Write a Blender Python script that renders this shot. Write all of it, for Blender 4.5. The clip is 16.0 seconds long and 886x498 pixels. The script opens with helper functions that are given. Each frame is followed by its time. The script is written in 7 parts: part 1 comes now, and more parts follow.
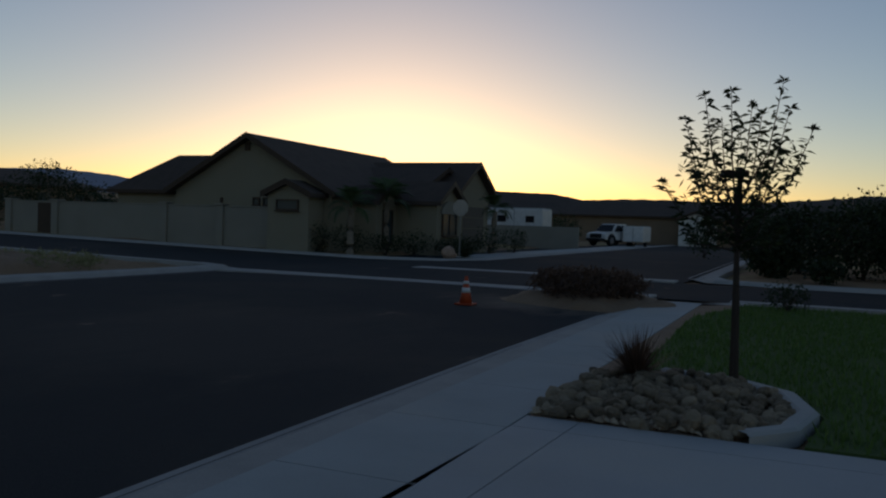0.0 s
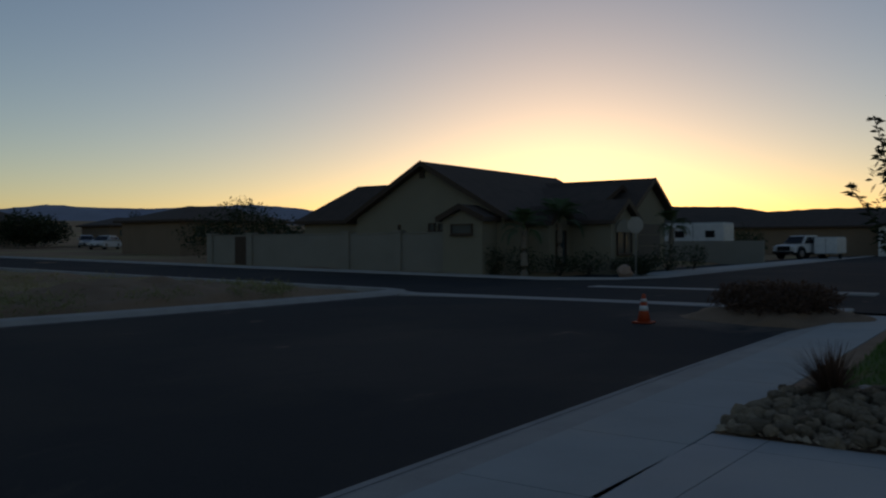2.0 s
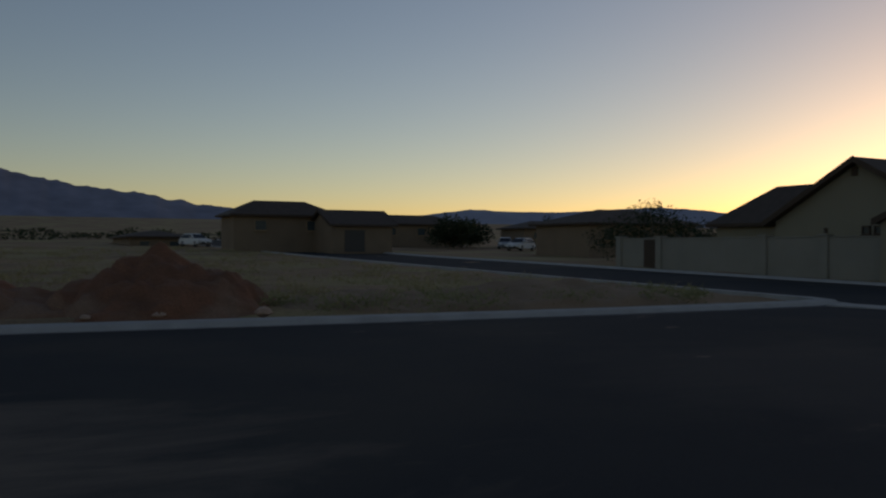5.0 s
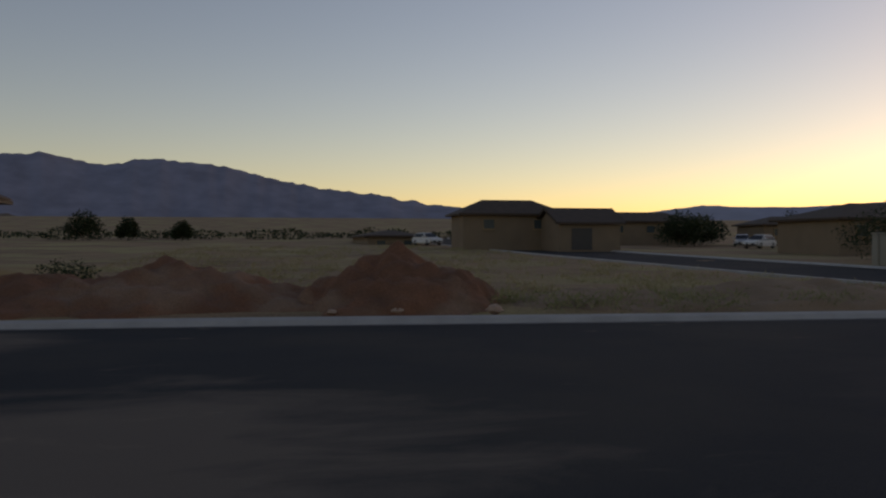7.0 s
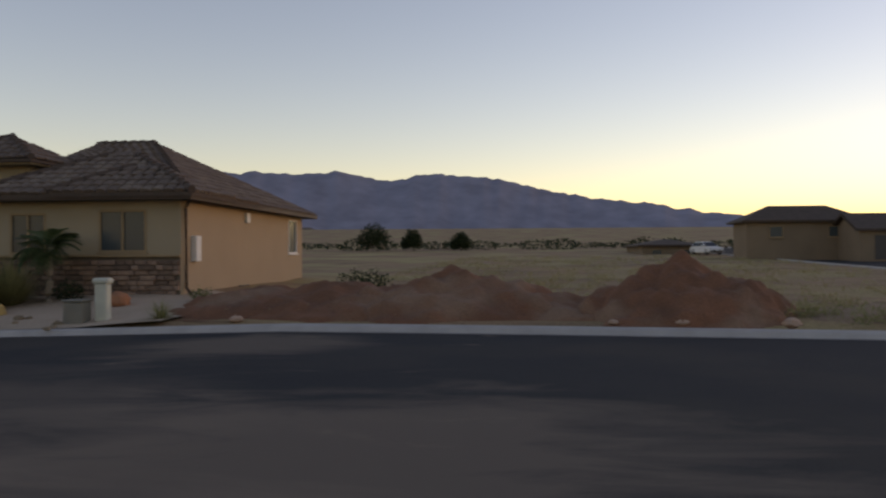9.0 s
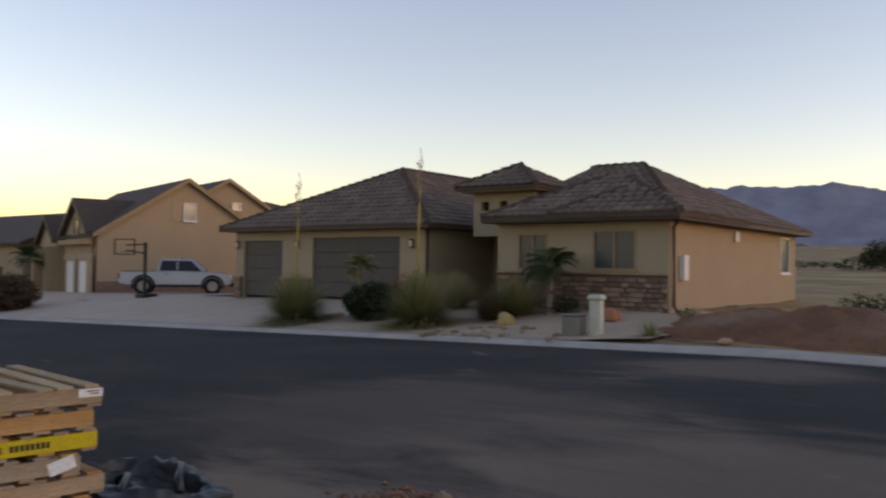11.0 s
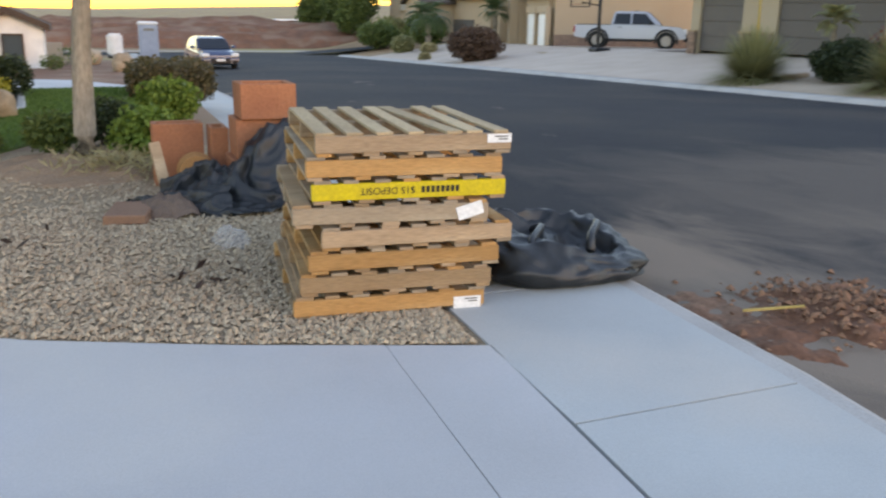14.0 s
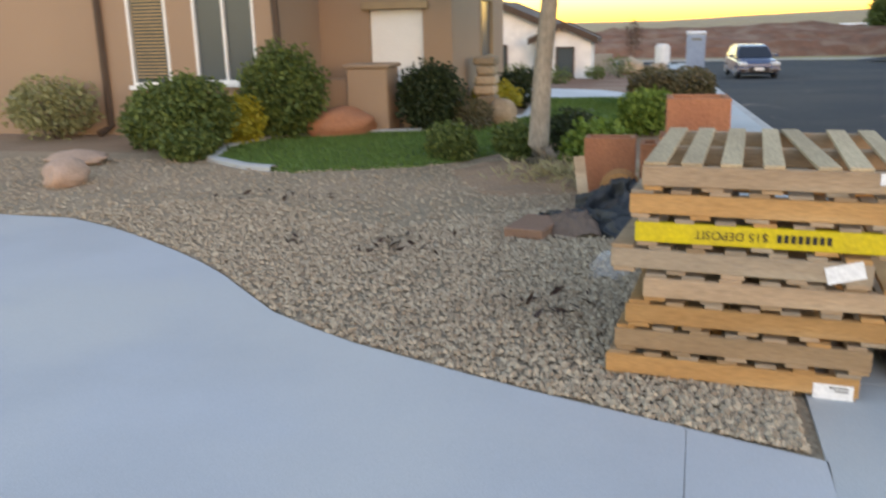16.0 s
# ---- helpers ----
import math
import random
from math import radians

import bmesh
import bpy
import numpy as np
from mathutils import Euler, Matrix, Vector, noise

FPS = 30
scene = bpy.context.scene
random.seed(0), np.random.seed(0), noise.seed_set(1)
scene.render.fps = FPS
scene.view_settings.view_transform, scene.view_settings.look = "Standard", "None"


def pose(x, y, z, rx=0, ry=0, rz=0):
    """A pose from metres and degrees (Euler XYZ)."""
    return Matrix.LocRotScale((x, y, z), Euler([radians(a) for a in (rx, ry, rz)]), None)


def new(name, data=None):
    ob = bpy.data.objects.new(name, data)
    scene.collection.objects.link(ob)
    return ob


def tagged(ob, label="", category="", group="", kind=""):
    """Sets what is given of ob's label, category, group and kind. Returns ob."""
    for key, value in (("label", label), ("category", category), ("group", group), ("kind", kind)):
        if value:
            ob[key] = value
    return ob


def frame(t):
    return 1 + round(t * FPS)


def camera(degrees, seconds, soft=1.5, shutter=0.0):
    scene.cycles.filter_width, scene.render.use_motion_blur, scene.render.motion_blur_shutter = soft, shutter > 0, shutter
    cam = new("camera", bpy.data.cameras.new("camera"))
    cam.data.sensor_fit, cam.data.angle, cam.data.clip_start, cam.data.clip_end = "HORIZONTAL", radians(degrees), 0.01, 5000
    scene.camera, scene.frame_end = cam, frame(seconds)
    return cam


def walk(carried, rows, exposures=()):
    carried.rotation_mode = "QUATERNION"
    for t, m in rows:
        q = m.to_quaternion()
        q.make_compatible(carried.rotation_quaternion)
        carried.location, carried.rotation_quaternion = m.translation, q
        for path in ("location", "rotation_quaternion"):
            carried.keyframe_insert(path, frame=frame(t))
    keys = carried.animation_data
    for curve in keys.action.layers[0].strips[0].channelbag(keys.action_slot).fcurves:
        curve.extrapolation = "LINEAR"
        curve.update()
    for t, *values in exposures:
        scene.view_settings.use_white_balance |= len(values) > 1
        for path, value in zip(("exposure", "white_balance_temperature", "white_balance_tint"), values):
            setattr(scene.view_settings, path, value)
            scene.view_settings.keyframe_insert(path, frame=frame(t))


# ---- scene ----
# camera: seconds, x, y, z, yaw, pitch, roll
cam = camera(55.47, 16.0, soft=2.2, shutter=0.3)
ROWS = [
    (0.0, 3.775, -0.495, 1.554, 23.52, -1.77, 1.88),
    (0.5, 3.799, -0.585, 1.548, 23.51, -1.77, 1.55),
    (1.0, 3.843, -0.650, 1.547, 25.49, -1.49, 0.98),
    (1.5, 3.867, -0.643, 1.537, 30.71, -0.79, 0.19),
    (2.0, 3.850, -0.625, 1.537, 35.32, -0.44, -0.32),
    (2.5, 3.814, -0.658, 1.538, 38.39, -0.25, -0.37),
    (3.0, 3.809, -0.799, 1.562, 40.79, -0.21, -0.31),
    (3.5, 3.899, -0.955, 1.579, 44.70, -0.20, -0.25),
    (4.0, 3.921, -0.904, 1.542, 50.81, -0.10, 0.01),
    (4.5, 3.728, -0.714, 1.542, 56.93, -0.15, 0.11),
    (5.0, 3.483, -0.576, 1.548, 62.37, -0.22, 0.22),
    (5.2, 3.437, -0.551, 1.550, 64.42, -0.23, 0.20),
    (7.5, 3.372, -0.667, 1.554, 81.01, -0.36, -0.18),
    (8.2, 3.303, -0.703, 1.535, 86.81, -0.17, -0.45),
    (10.3, 3.332, -0.998, 1.567, 115.76, 1.09, 0.76),
    (10.5, 3.358, -0.986, 1.583, 119.23, 1.15, 0.85),
    (11.0, 3.407, -0.902, 1.630, 128.01, 1.25, 0.84),
    (11.5, 3.310, -1.087, 1.586, 135.96, 0.51, 0.99),
    (12.0, 3.307, -1.208, 1.564, 141.81, -1.70, 1.48),
    (12.5, 3.316, -1.216, 1.559, 145.06, -4.40, 1.78),
    (13.0, 3.290, -1.274, 1.541, 147.06, -7.37, 2.11),
    (13.5, 3.120, -1.315, 1.524, 150.98, -10.81, 2.06),
    (14.0, 2.851, -1.361, 1.521, 157.61, -15.52, 1.11),
    (14.5, 2.569, -1.482, 1.523, 166.79, -15.56, -0.48),
    (15.0, 2.286, -1.540, 1.510, 176.41, -17.67, -1.82),
    (15.5, 2.020, -1.665, 1.501, 185.56, -18.45, -2.30),
    (16.0, 1.848, -1.834, 1.517, 194.21, -14.86, -1.42),
]
EXPOSURES = [(0.0, 0.5, 8300, 23), (2.5, 0.27, 8600, 23), (4.0, 0.18, 8900, 24), (5.2, 0.7, 10200, 30), (7.5, 1.4, 12700, 40), (8.2, 1.65, 13000, 41), (10.3, 2.6, 13000, 42), (11.0, 2.6, 12500, 42), (12.5, 2.9, 10200, 40), (13.0, 3.25, 10700, 37), (14.0, 4.05, 12300, 32), (16.0, 4.0, 12000, 30)]
walk(cam, [(t, pose(x, y, z, 90 + p, 0, w) @ pose(0, 0, 0, 0, 0, r)) for t, x, y, z, w, p, r in ROWS], EXPOSURES)

# ---- light: dusk, the sun just down behind the corner house ----
SUN_AZIMUTH = 27.0          # degrees to the left of +y
world = bpy.data.worlds.new("dusk")
scene.world = world
world.use_nodes = True
wn, wl = world.node_tree.nodes, world.node_tree.links
wn.clear()
sky = wn.new("ShaderNodeTexSky")
sky.sky_type = "NISHITA"
sky.sun_disc = False
sky.sun_elevation = radians(2.1)
sky.sun_rotation = radians(-SUN_AZIMUTH)
sky.altitude = 800
sky.air_density = 0.88
sky.dust_density = 0.6
sky.ozone_density = 2.5
wbg = wn.new("ShaderNodeBackground")
wbg.inputs["Strength"].default_value = 0.15
wout = wn.new("ShaderNodeOutputWorld")
wl.new(sky.outputs[0], wbg.inputs[0])
wl.new(wbg.outputs[0], wout.inputs[0])


# ---- materials ----
def mat(name, base, rough=0.8, second=None, scale=3.0, amount=0.5, fine=60.0, fine_amount=0.15, bump=0.3, bump_scale=80.0,
        metal=0.0, vary=0.0, stretch=(1, 1, 1), spec=0.3, third=None, third_scale=0.4):
    """Base colour varied at two scales, with fine relief; vary: how much one copy differs from the next."""
    m = bpy.data.materials.new(name)
    m.use_nodes = True
    nt = m.node_tree
    n, l = nt.nodes, nt.links
    b = n["Principled BSDF"]
    b.inputs["Roughness"].default_value = rough
    b.inputs["Metallic"].default_value = metal
    b.inputs["Specular IOR Level"].default_value = spec
    tc = n.new("ShaderNodeTexCoord")
    mp = n.new("ShaderNodeMapping")
    mp.inputs["Scale"].default_value = stretch
    l.new(tc.outputs["Object"], mp.inputs["Vector"])

    def noise_tex(s, detail=4.0):
        t = n.new("ShaderNodeTexNoise")
        t.inputs["Scale"].default_value = s
        t.inputs["Detail"].default_value = detail
        l.new(mp.outputs[0], t.inputs["Vector"])
        return t

    def mix(fac, a, c, blend="MIX"):
        x = n.new("ShaderNodeMix")
        x.data_type, x.blend_type = "RGBA", blend
        for sock, v in ((x.inputs["Factor"], fac), (x.inputs["A"], a), (x.inputs["B"], c)):
            if isinstance(v, (int, float)):
                sock.default_value = v
            elif isinstance(v, tuple):
                sock.default_value = (*v, 1)
            else:
                l.new(v, sock)
        return x.outputs["Result"]

    def ramp(v, lo, hi, top=1.0):
        r = n.new("ShaderNodeMapRange")
        r.inputs["From Min"].default_value, r.inputs["From Max"].default_value, r.inputs["To Max"].default_value = lo, hi, top
        l.new(v, r.inputs["Value"])
        return r.outputs[0]

    big = noise_tex(scale)
    second = second or tuple(c * 0.7 for c in base)
    col = mix(ramp(big.outputs["Fac"], 0.35, 0.7, amount), base, second)
    if third:
        col = mix(ramp(noise_tex(third_scale, 6.0).outputs["Fac"], 0.48, 0.64), col, third)
    fin = noise_tex(fine, 3.0)
    grey = ramp(fin.outputs["Fac"], 0.25, 0.75)
    dark = tuple(1 - fine_amount for _ in range(3))
    col = mix(1.0, col, mix(grey, dark, (1 + fine_amount,) * 3), "MULTIPLY")
    if vary:
        oi = n.new("ShaderNodeObjectInfo")
        col = mix(1.0, col, mix(oi.outputs["Random"], (1 - vary,) * 3, (1 + vary,) * 3), "MULTIPLY")
    l.new(col, b.inputs["Base Color"])
    if bump:
        bp = n.new("ShaderNodeBump")
        bp.inputs["Strength"].default_value = bump
        bp.inputs["Distance"].default_value = 0.02
        l.new(noise_tex(bump_scale, 5.0).outputs["Fac"], bp.inputs["Height"])
        l.new(bp.outputs[0], b.inputs["Normal"])
    return m


def glass_dark(name, base=(0.02, 0.025, 0.03), rough=0.06):
    m = mat(name, base, rough, bump=0.0, fine_amount=0.0, amount=0.1)
    m.node_tree.nodes["Principled BSDF"].inputs["Specular IOR Level"].default_value = 0.8
    return m


def leaf_mat(name, base, second, rough=0.55):
    """Each leaf its own shade, by island."""
    m = bpy.data.materials.new(name)
    m.use_nodes = True
    n, l = m.node_tree.nodes, m.node_tree.links
    b = n["Principled BSDF"]
    b.inputs["Roughness"].default_value = rough
    b.inputs["Specular IOR Level"].default_value = 0.25
    g = n.new("ShaderNodeNewGeometry")
    r = n.new("ShaderNodeMix")
    r.data_type = "RGBA"
    l.new(g.outputs["Random Per Island"], r.inputs["Factor"])
    r.inputs["A"].default_value, r.inputs["B"].default_value = (*base, 1), (*second, 1)
    l.new(r.outputs["Result"], b.inputs["Base Color"])
    t = n.new("ShaderNodeBsdfTranslucent")
    l.new(r.outputs["Result"], t.inputs["Color"])
    mx = n.new("ShaderNodeMixShader")
    mx.inputs[0].default_value = 0.25
    l.new(b.outputs[0], mx.inputs[1])
    l.new(t.outputs[0], mx.inputs[2])
    l.new(mx.outputs[0], n["Material Output"].inputs["Surface"])
    return m


ASPHALT = mat("asphalt", (0.038, 0.041, 0.045), 0.95, (0.049, 0.050, 0.051), 0.35, 0.8, 120, 0.35, 0.5, 90, third=(0.060, 0.056, 0.053), third_scale=0.22, spec=0.1)


def dusty(m, spots, colour):
    """Windblown dust lying in streaky patches: (x, y, reach) each."""
    n, l = m.node_tree.nodes, m.node_tree.links
    b = n["Principled BSDF"]
    src = b.inputs["Base Color"].links[0].from_socket
    tc = n.new("ShaderNodeTexCoord")
    mp = n.new("ShaderNodeMapping")
    mp.inputs["Scale"].default_value = (1.0, 0.45, 1.0)
    mp.inputs["Rotation"].default_value = (0, 0, 0.5)
    l.new(tc.outputs["Object"], mp.inputs["Vector"])
    nz = n.new("ShaderNodeTexNoise")
    nz.inputs["Scale"].default_value, nz.inputs["Detail"].default_value, nz.inputs["Roughness"].default_value = 0.9, 9.0, 0.62
    nz.inputs["Distortion"].default_value = 0.6
    l.new(mp.outputs[0], nz.inputs["Vector"])
    for x, y, reach, amount in spots:
        d = n.new("ShaderNodeVectorMath")
        d.operation = "DISTANCE"
        l.new(tc.outputs["Object"], d.inputs[0])
        d.inputs[1].default_value = (x, y, 0)
        r = n.new("ShaderNodeMapRange")
        r.interpolation_type = "SMOOTHSTEP"
        r.inputs["From Min"].default_value, r.inputs["From Max"].default_value = reach, 0.0
        r.inputs["To Max"].default_value = 0.62
        l.new(d.outputs["Value"], r.inputs["Value"])
        add = n.new("ShaderNodeMath")
        add.operation = "ADD"
        l.new(r.outputs[0], add.inputs[0])
        l.new(nz.outputs["Fac"], add.inputs[1])
        st = n.new("ShaderNodeMapRange")
        st.inputs["From Min"].default_value, st.inputs["From Max"].default_value, st.inputs["To Max"].default_value = 0.66, 1.0, amount
        l.new(add.outputs[0], st.inputs["Value"])
        mx = n.new("ShaderNodeMix")
        mx.data_type = "RGBA"
        l.new(st.outputs[0], mx.inputs["Factor"])
        l.new(src, mx.inputs["A"])
        mx.inputs["B"].default_value = (*colour, 1)
        src = mx.outputs["Result"]
    l.new(src, b.inputs["Base Color"])


dusty(ASPHALT, [(-2.6, -2.4, 6.5, 0.6), (-4.5, -7.0, 6.0, 0.36), (-11.5, -6.0, 4.0, 0.5), (-1.0, 16.5, 3.5, 0.7), (-3.5, 9.0, 6.0, 0.12), (-0.5, -6.2, 2.0, 0.9), (-0.6, -4.4, 2.3, 1.0), (-0.9, -2.6, 2.2, 0.8)], (0.25, 0.185, 0.145))
CONCRETE = mat("concrete", (0.405, 0.43, 0.425), 0.85, (0.34, 0.355, 0.35), 0.9, 0.8, 150, 0.08, 0.25, 120, third=(0.45, 0.43, 0.40), third_scale=0.5)
DRIVE = mat("brushed_concrete", (0.44, 0.445, 0.45), 0.8, (0.37, 0.37, 0.365), 0.7, 0.8, 140, 0.06, 0.2, 140, third=(0.47, 0.455, 0.43), third_scale=0.45)
KERB = mat("kerb_concrete", (0.41, 0.385, 0.36), 0.9, (0.32, 0.30, 0.28), 1.5, 0.8, 90, 0.12, 0.3, 60)
PINK_DRIVE = mat("pinkish_concrete", (0.50, 0.385, 0.315), 0.85, (0.42, 0.315, 0.25), 0.8, 0.7, 90, 0.08)
DESERT = mat("desert_soil", (0.34, 0.19, 0.105), 0.95, (0.18, 0.11, 0.06), 0.25, 0.9, 12, 0.3, 0.8, 9, third=(0.34, 0.25, 0.11), third_scale=0.12)
REDSOIL = mat("red_soil", (0.25, 0.098, 0.056), 0.95, (0.13, 0.058, 0.036), 1.2, 0.8, 30, 0.3, 1.0, 14, third=(0.27, 0.145, 0.095), third_scale=0.6)
BARK_DIRT = mat("tan_soil", (0.33, 0.205, 0.135), 0.95, (0.25, 0.15, 0.095), 1.0, 0.8, 60, 0.25, 0.8, 30)
GRAVEL_BASE = mat("gravel_bed", (0.40, 0.275, 0.185), 0.95, (0.28, 0.21, 0.14), 1.0, 0.8, 45, 0.4, 1.0, 40)
STONE_LOT = mat("decomposed_granite", (0.47, 0.345, 0.26), 0.95, (0.38, 0.275, 0.20), 0.6, 0.8, 40, 0.25, 0.6, 30)
STUCCO_TAN = mat("tan_stucco", (0.41, 0.295, 0.20), 0.92, (0.37, 0.265, 0.18), 0.8, 0.6, 120, 0.08, 0.35, 110)
STUCCO_GREY = mat("beige_stucco", (0.37, 0.29, 0.20), 0.92, (0.33, 0.255, 0.175), 0.8, 0.6, 120, 0.08, 0.35, 110)
STUCCO_PALE = mat("pale_stucco", (0.27, 0.235, 0.17), 0.92, (0.24, 0.21, 0.15), 0.8, 0.6, 120, 0.08, 0.35, 110)
STUCCO_WARM = mat("warm_stucco", (0.33, 0.215, 0.145), 0.92, (0.29, 0.19, 0.13), 0.7, 0.6, 120, 0.08, 0.35, 110)
WHITE_WALL = mat("white_siding", (0.75, 0.73, 0.69), 0.8)
BROWN_STUCCO = mat("brown_stucco", (0.25, 0.17, 0.115), 0.92, (0.20, 0.135, 0.09), 0.7, 0.6)
BLOCK = mat("block_wall", (0.29, 0.265, 0.22), 0.92, (0.245, 0.225, 0.185), 0.7, 0.7, 60, 0.1)
TILE = mat("roof_tile", (0.165, 0.115, 0.09), 0.85, (0.12, 0.085, 0.07), 2.0, 0.9, 25, 0.25, 0.5, 20, vary=0.15, third=(0.21, 0.155, 0.12), third_scale=1.6)
TILE_DARK = mat("dark_roof_tile", (0.10, 0.07, 0.058), 0.9, (0.075, 0.055, 0.045), 2.0, 0.9, 25, 0.25, 0.8, 12)
FASCIA = mat("dark_fascia", (0.075, 0.045, 0.03), 0.6, bump=0.1)
TRIM = mat("tan_trim", (0.36, 0.24, 0.14), 0.8, bump=0.1)
GARAGE = mat("brown_garage_door", (0.085, 0.075, 0.068), 0.6, (0.075, 0.066, 0.06), bump=0.1)
WHITE_PAINT = mat("white_paint", (0.72, 0.71, 0.68), 0.6, (0.65, 0.64, 0.61), bump=0.1)
PANE = glass_dark("window_glass", (0.055, 0.075, 0.08), 0.22)
PANE.node_tree.nodes["Principled BSDF"].inputs["Specular IOR Level"].default_value = 0.35
# pale colour makes house panes look lit; the unlit lantern glass shares it
PANE_LIT = glass_dark("pale_lit_look_glass", (0.45, 0.40, 0.33), 0.12)
CAR_GLASS = glass_dark("car_glass", (0.012, 0.015, 0.020), 0.12)
CAR_GLASS.node_tree.nodes["Principled BSDF"].inputs["Specular IOR Level"].default_value = 0.3
STONE_VENEER = mat("stone_veneer", (0.27, 0.17, 0.125), 0.9, (0.19, 0.12, 0.095), 5.0, 0.9, 40, 0.25, 0.9, 25, vary=0.4)
MORTAR = mat("mortar", (0.17, 0.13, 0.10), 0.95)
BARK = mat("bark", (0.27, 0.22, 0.17), 0.95, (0.19, 0.15, 0.115), 6, 0.8, 40, 0.3, 1.0, 30, stretch=(1, 1, 0.3))
BARK_DARK = mat("dark_bark", (0.07, 0.05, 0.04), 0.95, bump=0.8, bump_scale=30)
ROCK_TAN = mat("tan_rock", (0.34, 0.25, 0.17), 0.95, (0.25, 0.18, 0.12), 4, 0.8, 30, 0.25, 0.9, 20, vary=0.35)
ROCK_RED = mat("red_sandstone", (0.42, 0.17, 0.095), 0.95, (0.34, 0.13, 0.07), 2.5, 0.8, 30, 0.2, 0.9, 15)
ROCK_PINK = mat("pink_sandstone", (0.50, 0.32, 0.24), 0.95, (0.40, 0.25, 0.18), 2.5, 0.8, 30, 0.2, 0.9, 15)
BLACK_METAL = mat("black_metal", (0.02, 0.02, 0.022), 0.45, bump=0.0, metal=0.3)
RUBBER = mat("tyre_rubber", (0.02, 0.02, 0.02), 0.85, bump=0.2)
GRASS_LEAF = leaf_mat("lawn_grass", (0.075, 0.15, 0.035), (0.12, 0.22, 0.055))
LEAF_GREEN = leaf_mat("green_leaves", (0.04, 0.075, 0.024), (0.14, 0.185, 0.05))
LEAF_BRIGHT = leaf_mat("bright_leaves", (0.085, 0.16, 0.03), (0.17, 0.25, 0.05))
LEAF_YELLOW = leaf_mat("yellow_leaves", (0.28, 0.24, 0.025), (0.40, 0.34, 0.05))
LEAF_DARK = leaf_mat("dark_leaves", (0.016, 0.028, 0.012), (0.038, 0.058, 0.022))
LEAF_RUST = leaf_mat("rusty_leaves", (0.075, 0.07, 0.032), (0.16, 0.115, 0.06))
LEAF_BROWN = leaf_mat("dry_brown_leaves", (0.09, 0.05, 0.035), (0.16, 0.085, 0.055))
LEAF_OLIVE = leaf_mat("olive_leaves", (0.18, 0.18, 0.08), (0.33, 0.31, 0.15))
LEAF_STRAW = leaf_mat("straw_blades", (0.30, 0.24, 0.12), (0.42, 0.35, 0.19))
LEAF_RED = leaf_mat("red_flowers", (0.17, 0.02, 0.02), (0.25, 0.04, 0.03))
PALM_LEAF = leaf_mat("palm_leaves", (0.05, 0.095, 0.04), (0.10, 0.15, 0.07))


# ---- builders ----
ORIGIN = {}


def thing(name, label, category, at=(0, 0, 0), group="", kind=""):
    ob = new(name)
    ob.empty_display_size = 0.2
    ob.location = at
    ORIGIN[ob.name] = Vector(at)
    return tagged(ob, label, category, group, kind)


def mesh_of(name, bm):
    me = bpy.data.meshes.new(name)
    bm.normal_update()
    bm.to_mesh(me)
    bm.free()
    return me


def part(name, bm, material, parent, label="", smooth=False):
    """One mesh, given in world coordinates, under a thing or under a part of one."""
    me = bm if isinstance(bm, bpy.types.Mesh) else mesh_of(name, bm)
    me.materials.append(material)
    if smooth:
        me.shade_smooth()
    ob = new(name, me)
    if parent:
        o = ORIGIN[parent.name]
        me.transform(Matrix.Translation(-o))
        ob.parent = parent
        ORIGIN[ob.name] = o
    else:
        ORIGIN[ob.name] = Vector((0, 0, 0))
    return tagged(ob, label) if label else ob


def single(name, bm, material, label, category, kind="", group="", smooth=False):
    return tagged(part(name, bm, material, None, "", smooth), label, category, group, kind)


def box(bm, lo, hi, m=None, bevel=0.0):
    c = [(a + b) / 2 for a, b in zip(lo, hi)]
    s = [abs(b - a) for a, b in zip(lo, hi)]
    r = bmesh.ops.create_cube(bm, size=1.0, matrix=Matrix.Translation(c) @ Matrix.Diagonal((*s, 1)))
    vs = r["verts"]
    if bevel:
        es = list({e for v in vs for e in v.link_edges})
        g = bmesh.ops.bevel(bm, geom=es, offset=bevel, segments=1, affect="EDGES")
        vs = list({v for f in g["faces"] for v in f.verts} | {v for v in vs if v.is_valid})
    if m is not None:
        bmesh.ops.transform(bm, matrix=m, verts=vs)
    return bm


def boxes(*pairs, bevel=0.0, m=None):
    bm = bmesh.new()
    for lo, hi in pairs:
        box(bm, lo, hi, m, bevel)
    return bm


def poly(bm, pts):
    return bm.faces.new([bm.verts.new(p) for p in pts])


def prism(pts, depth, axis=2):
    """A flat outline in 3D pushed along an axis by depth."""
    bm = bmesh.new()
    f = poly(bm, pts)
    d = [0, 0, 0]
    d[axis] = depth
    r = bmesh.ops.extrude_face_region(bm, geom=[f])
    bmesh.ops.translate(bm, vec=d, verts=[v for v in r["geom"] if isinstance(v, bmesh.types.BMVert)])
    bmesh.ops.recalc_face_normals(bm, faces=bm.faces)
    return bm


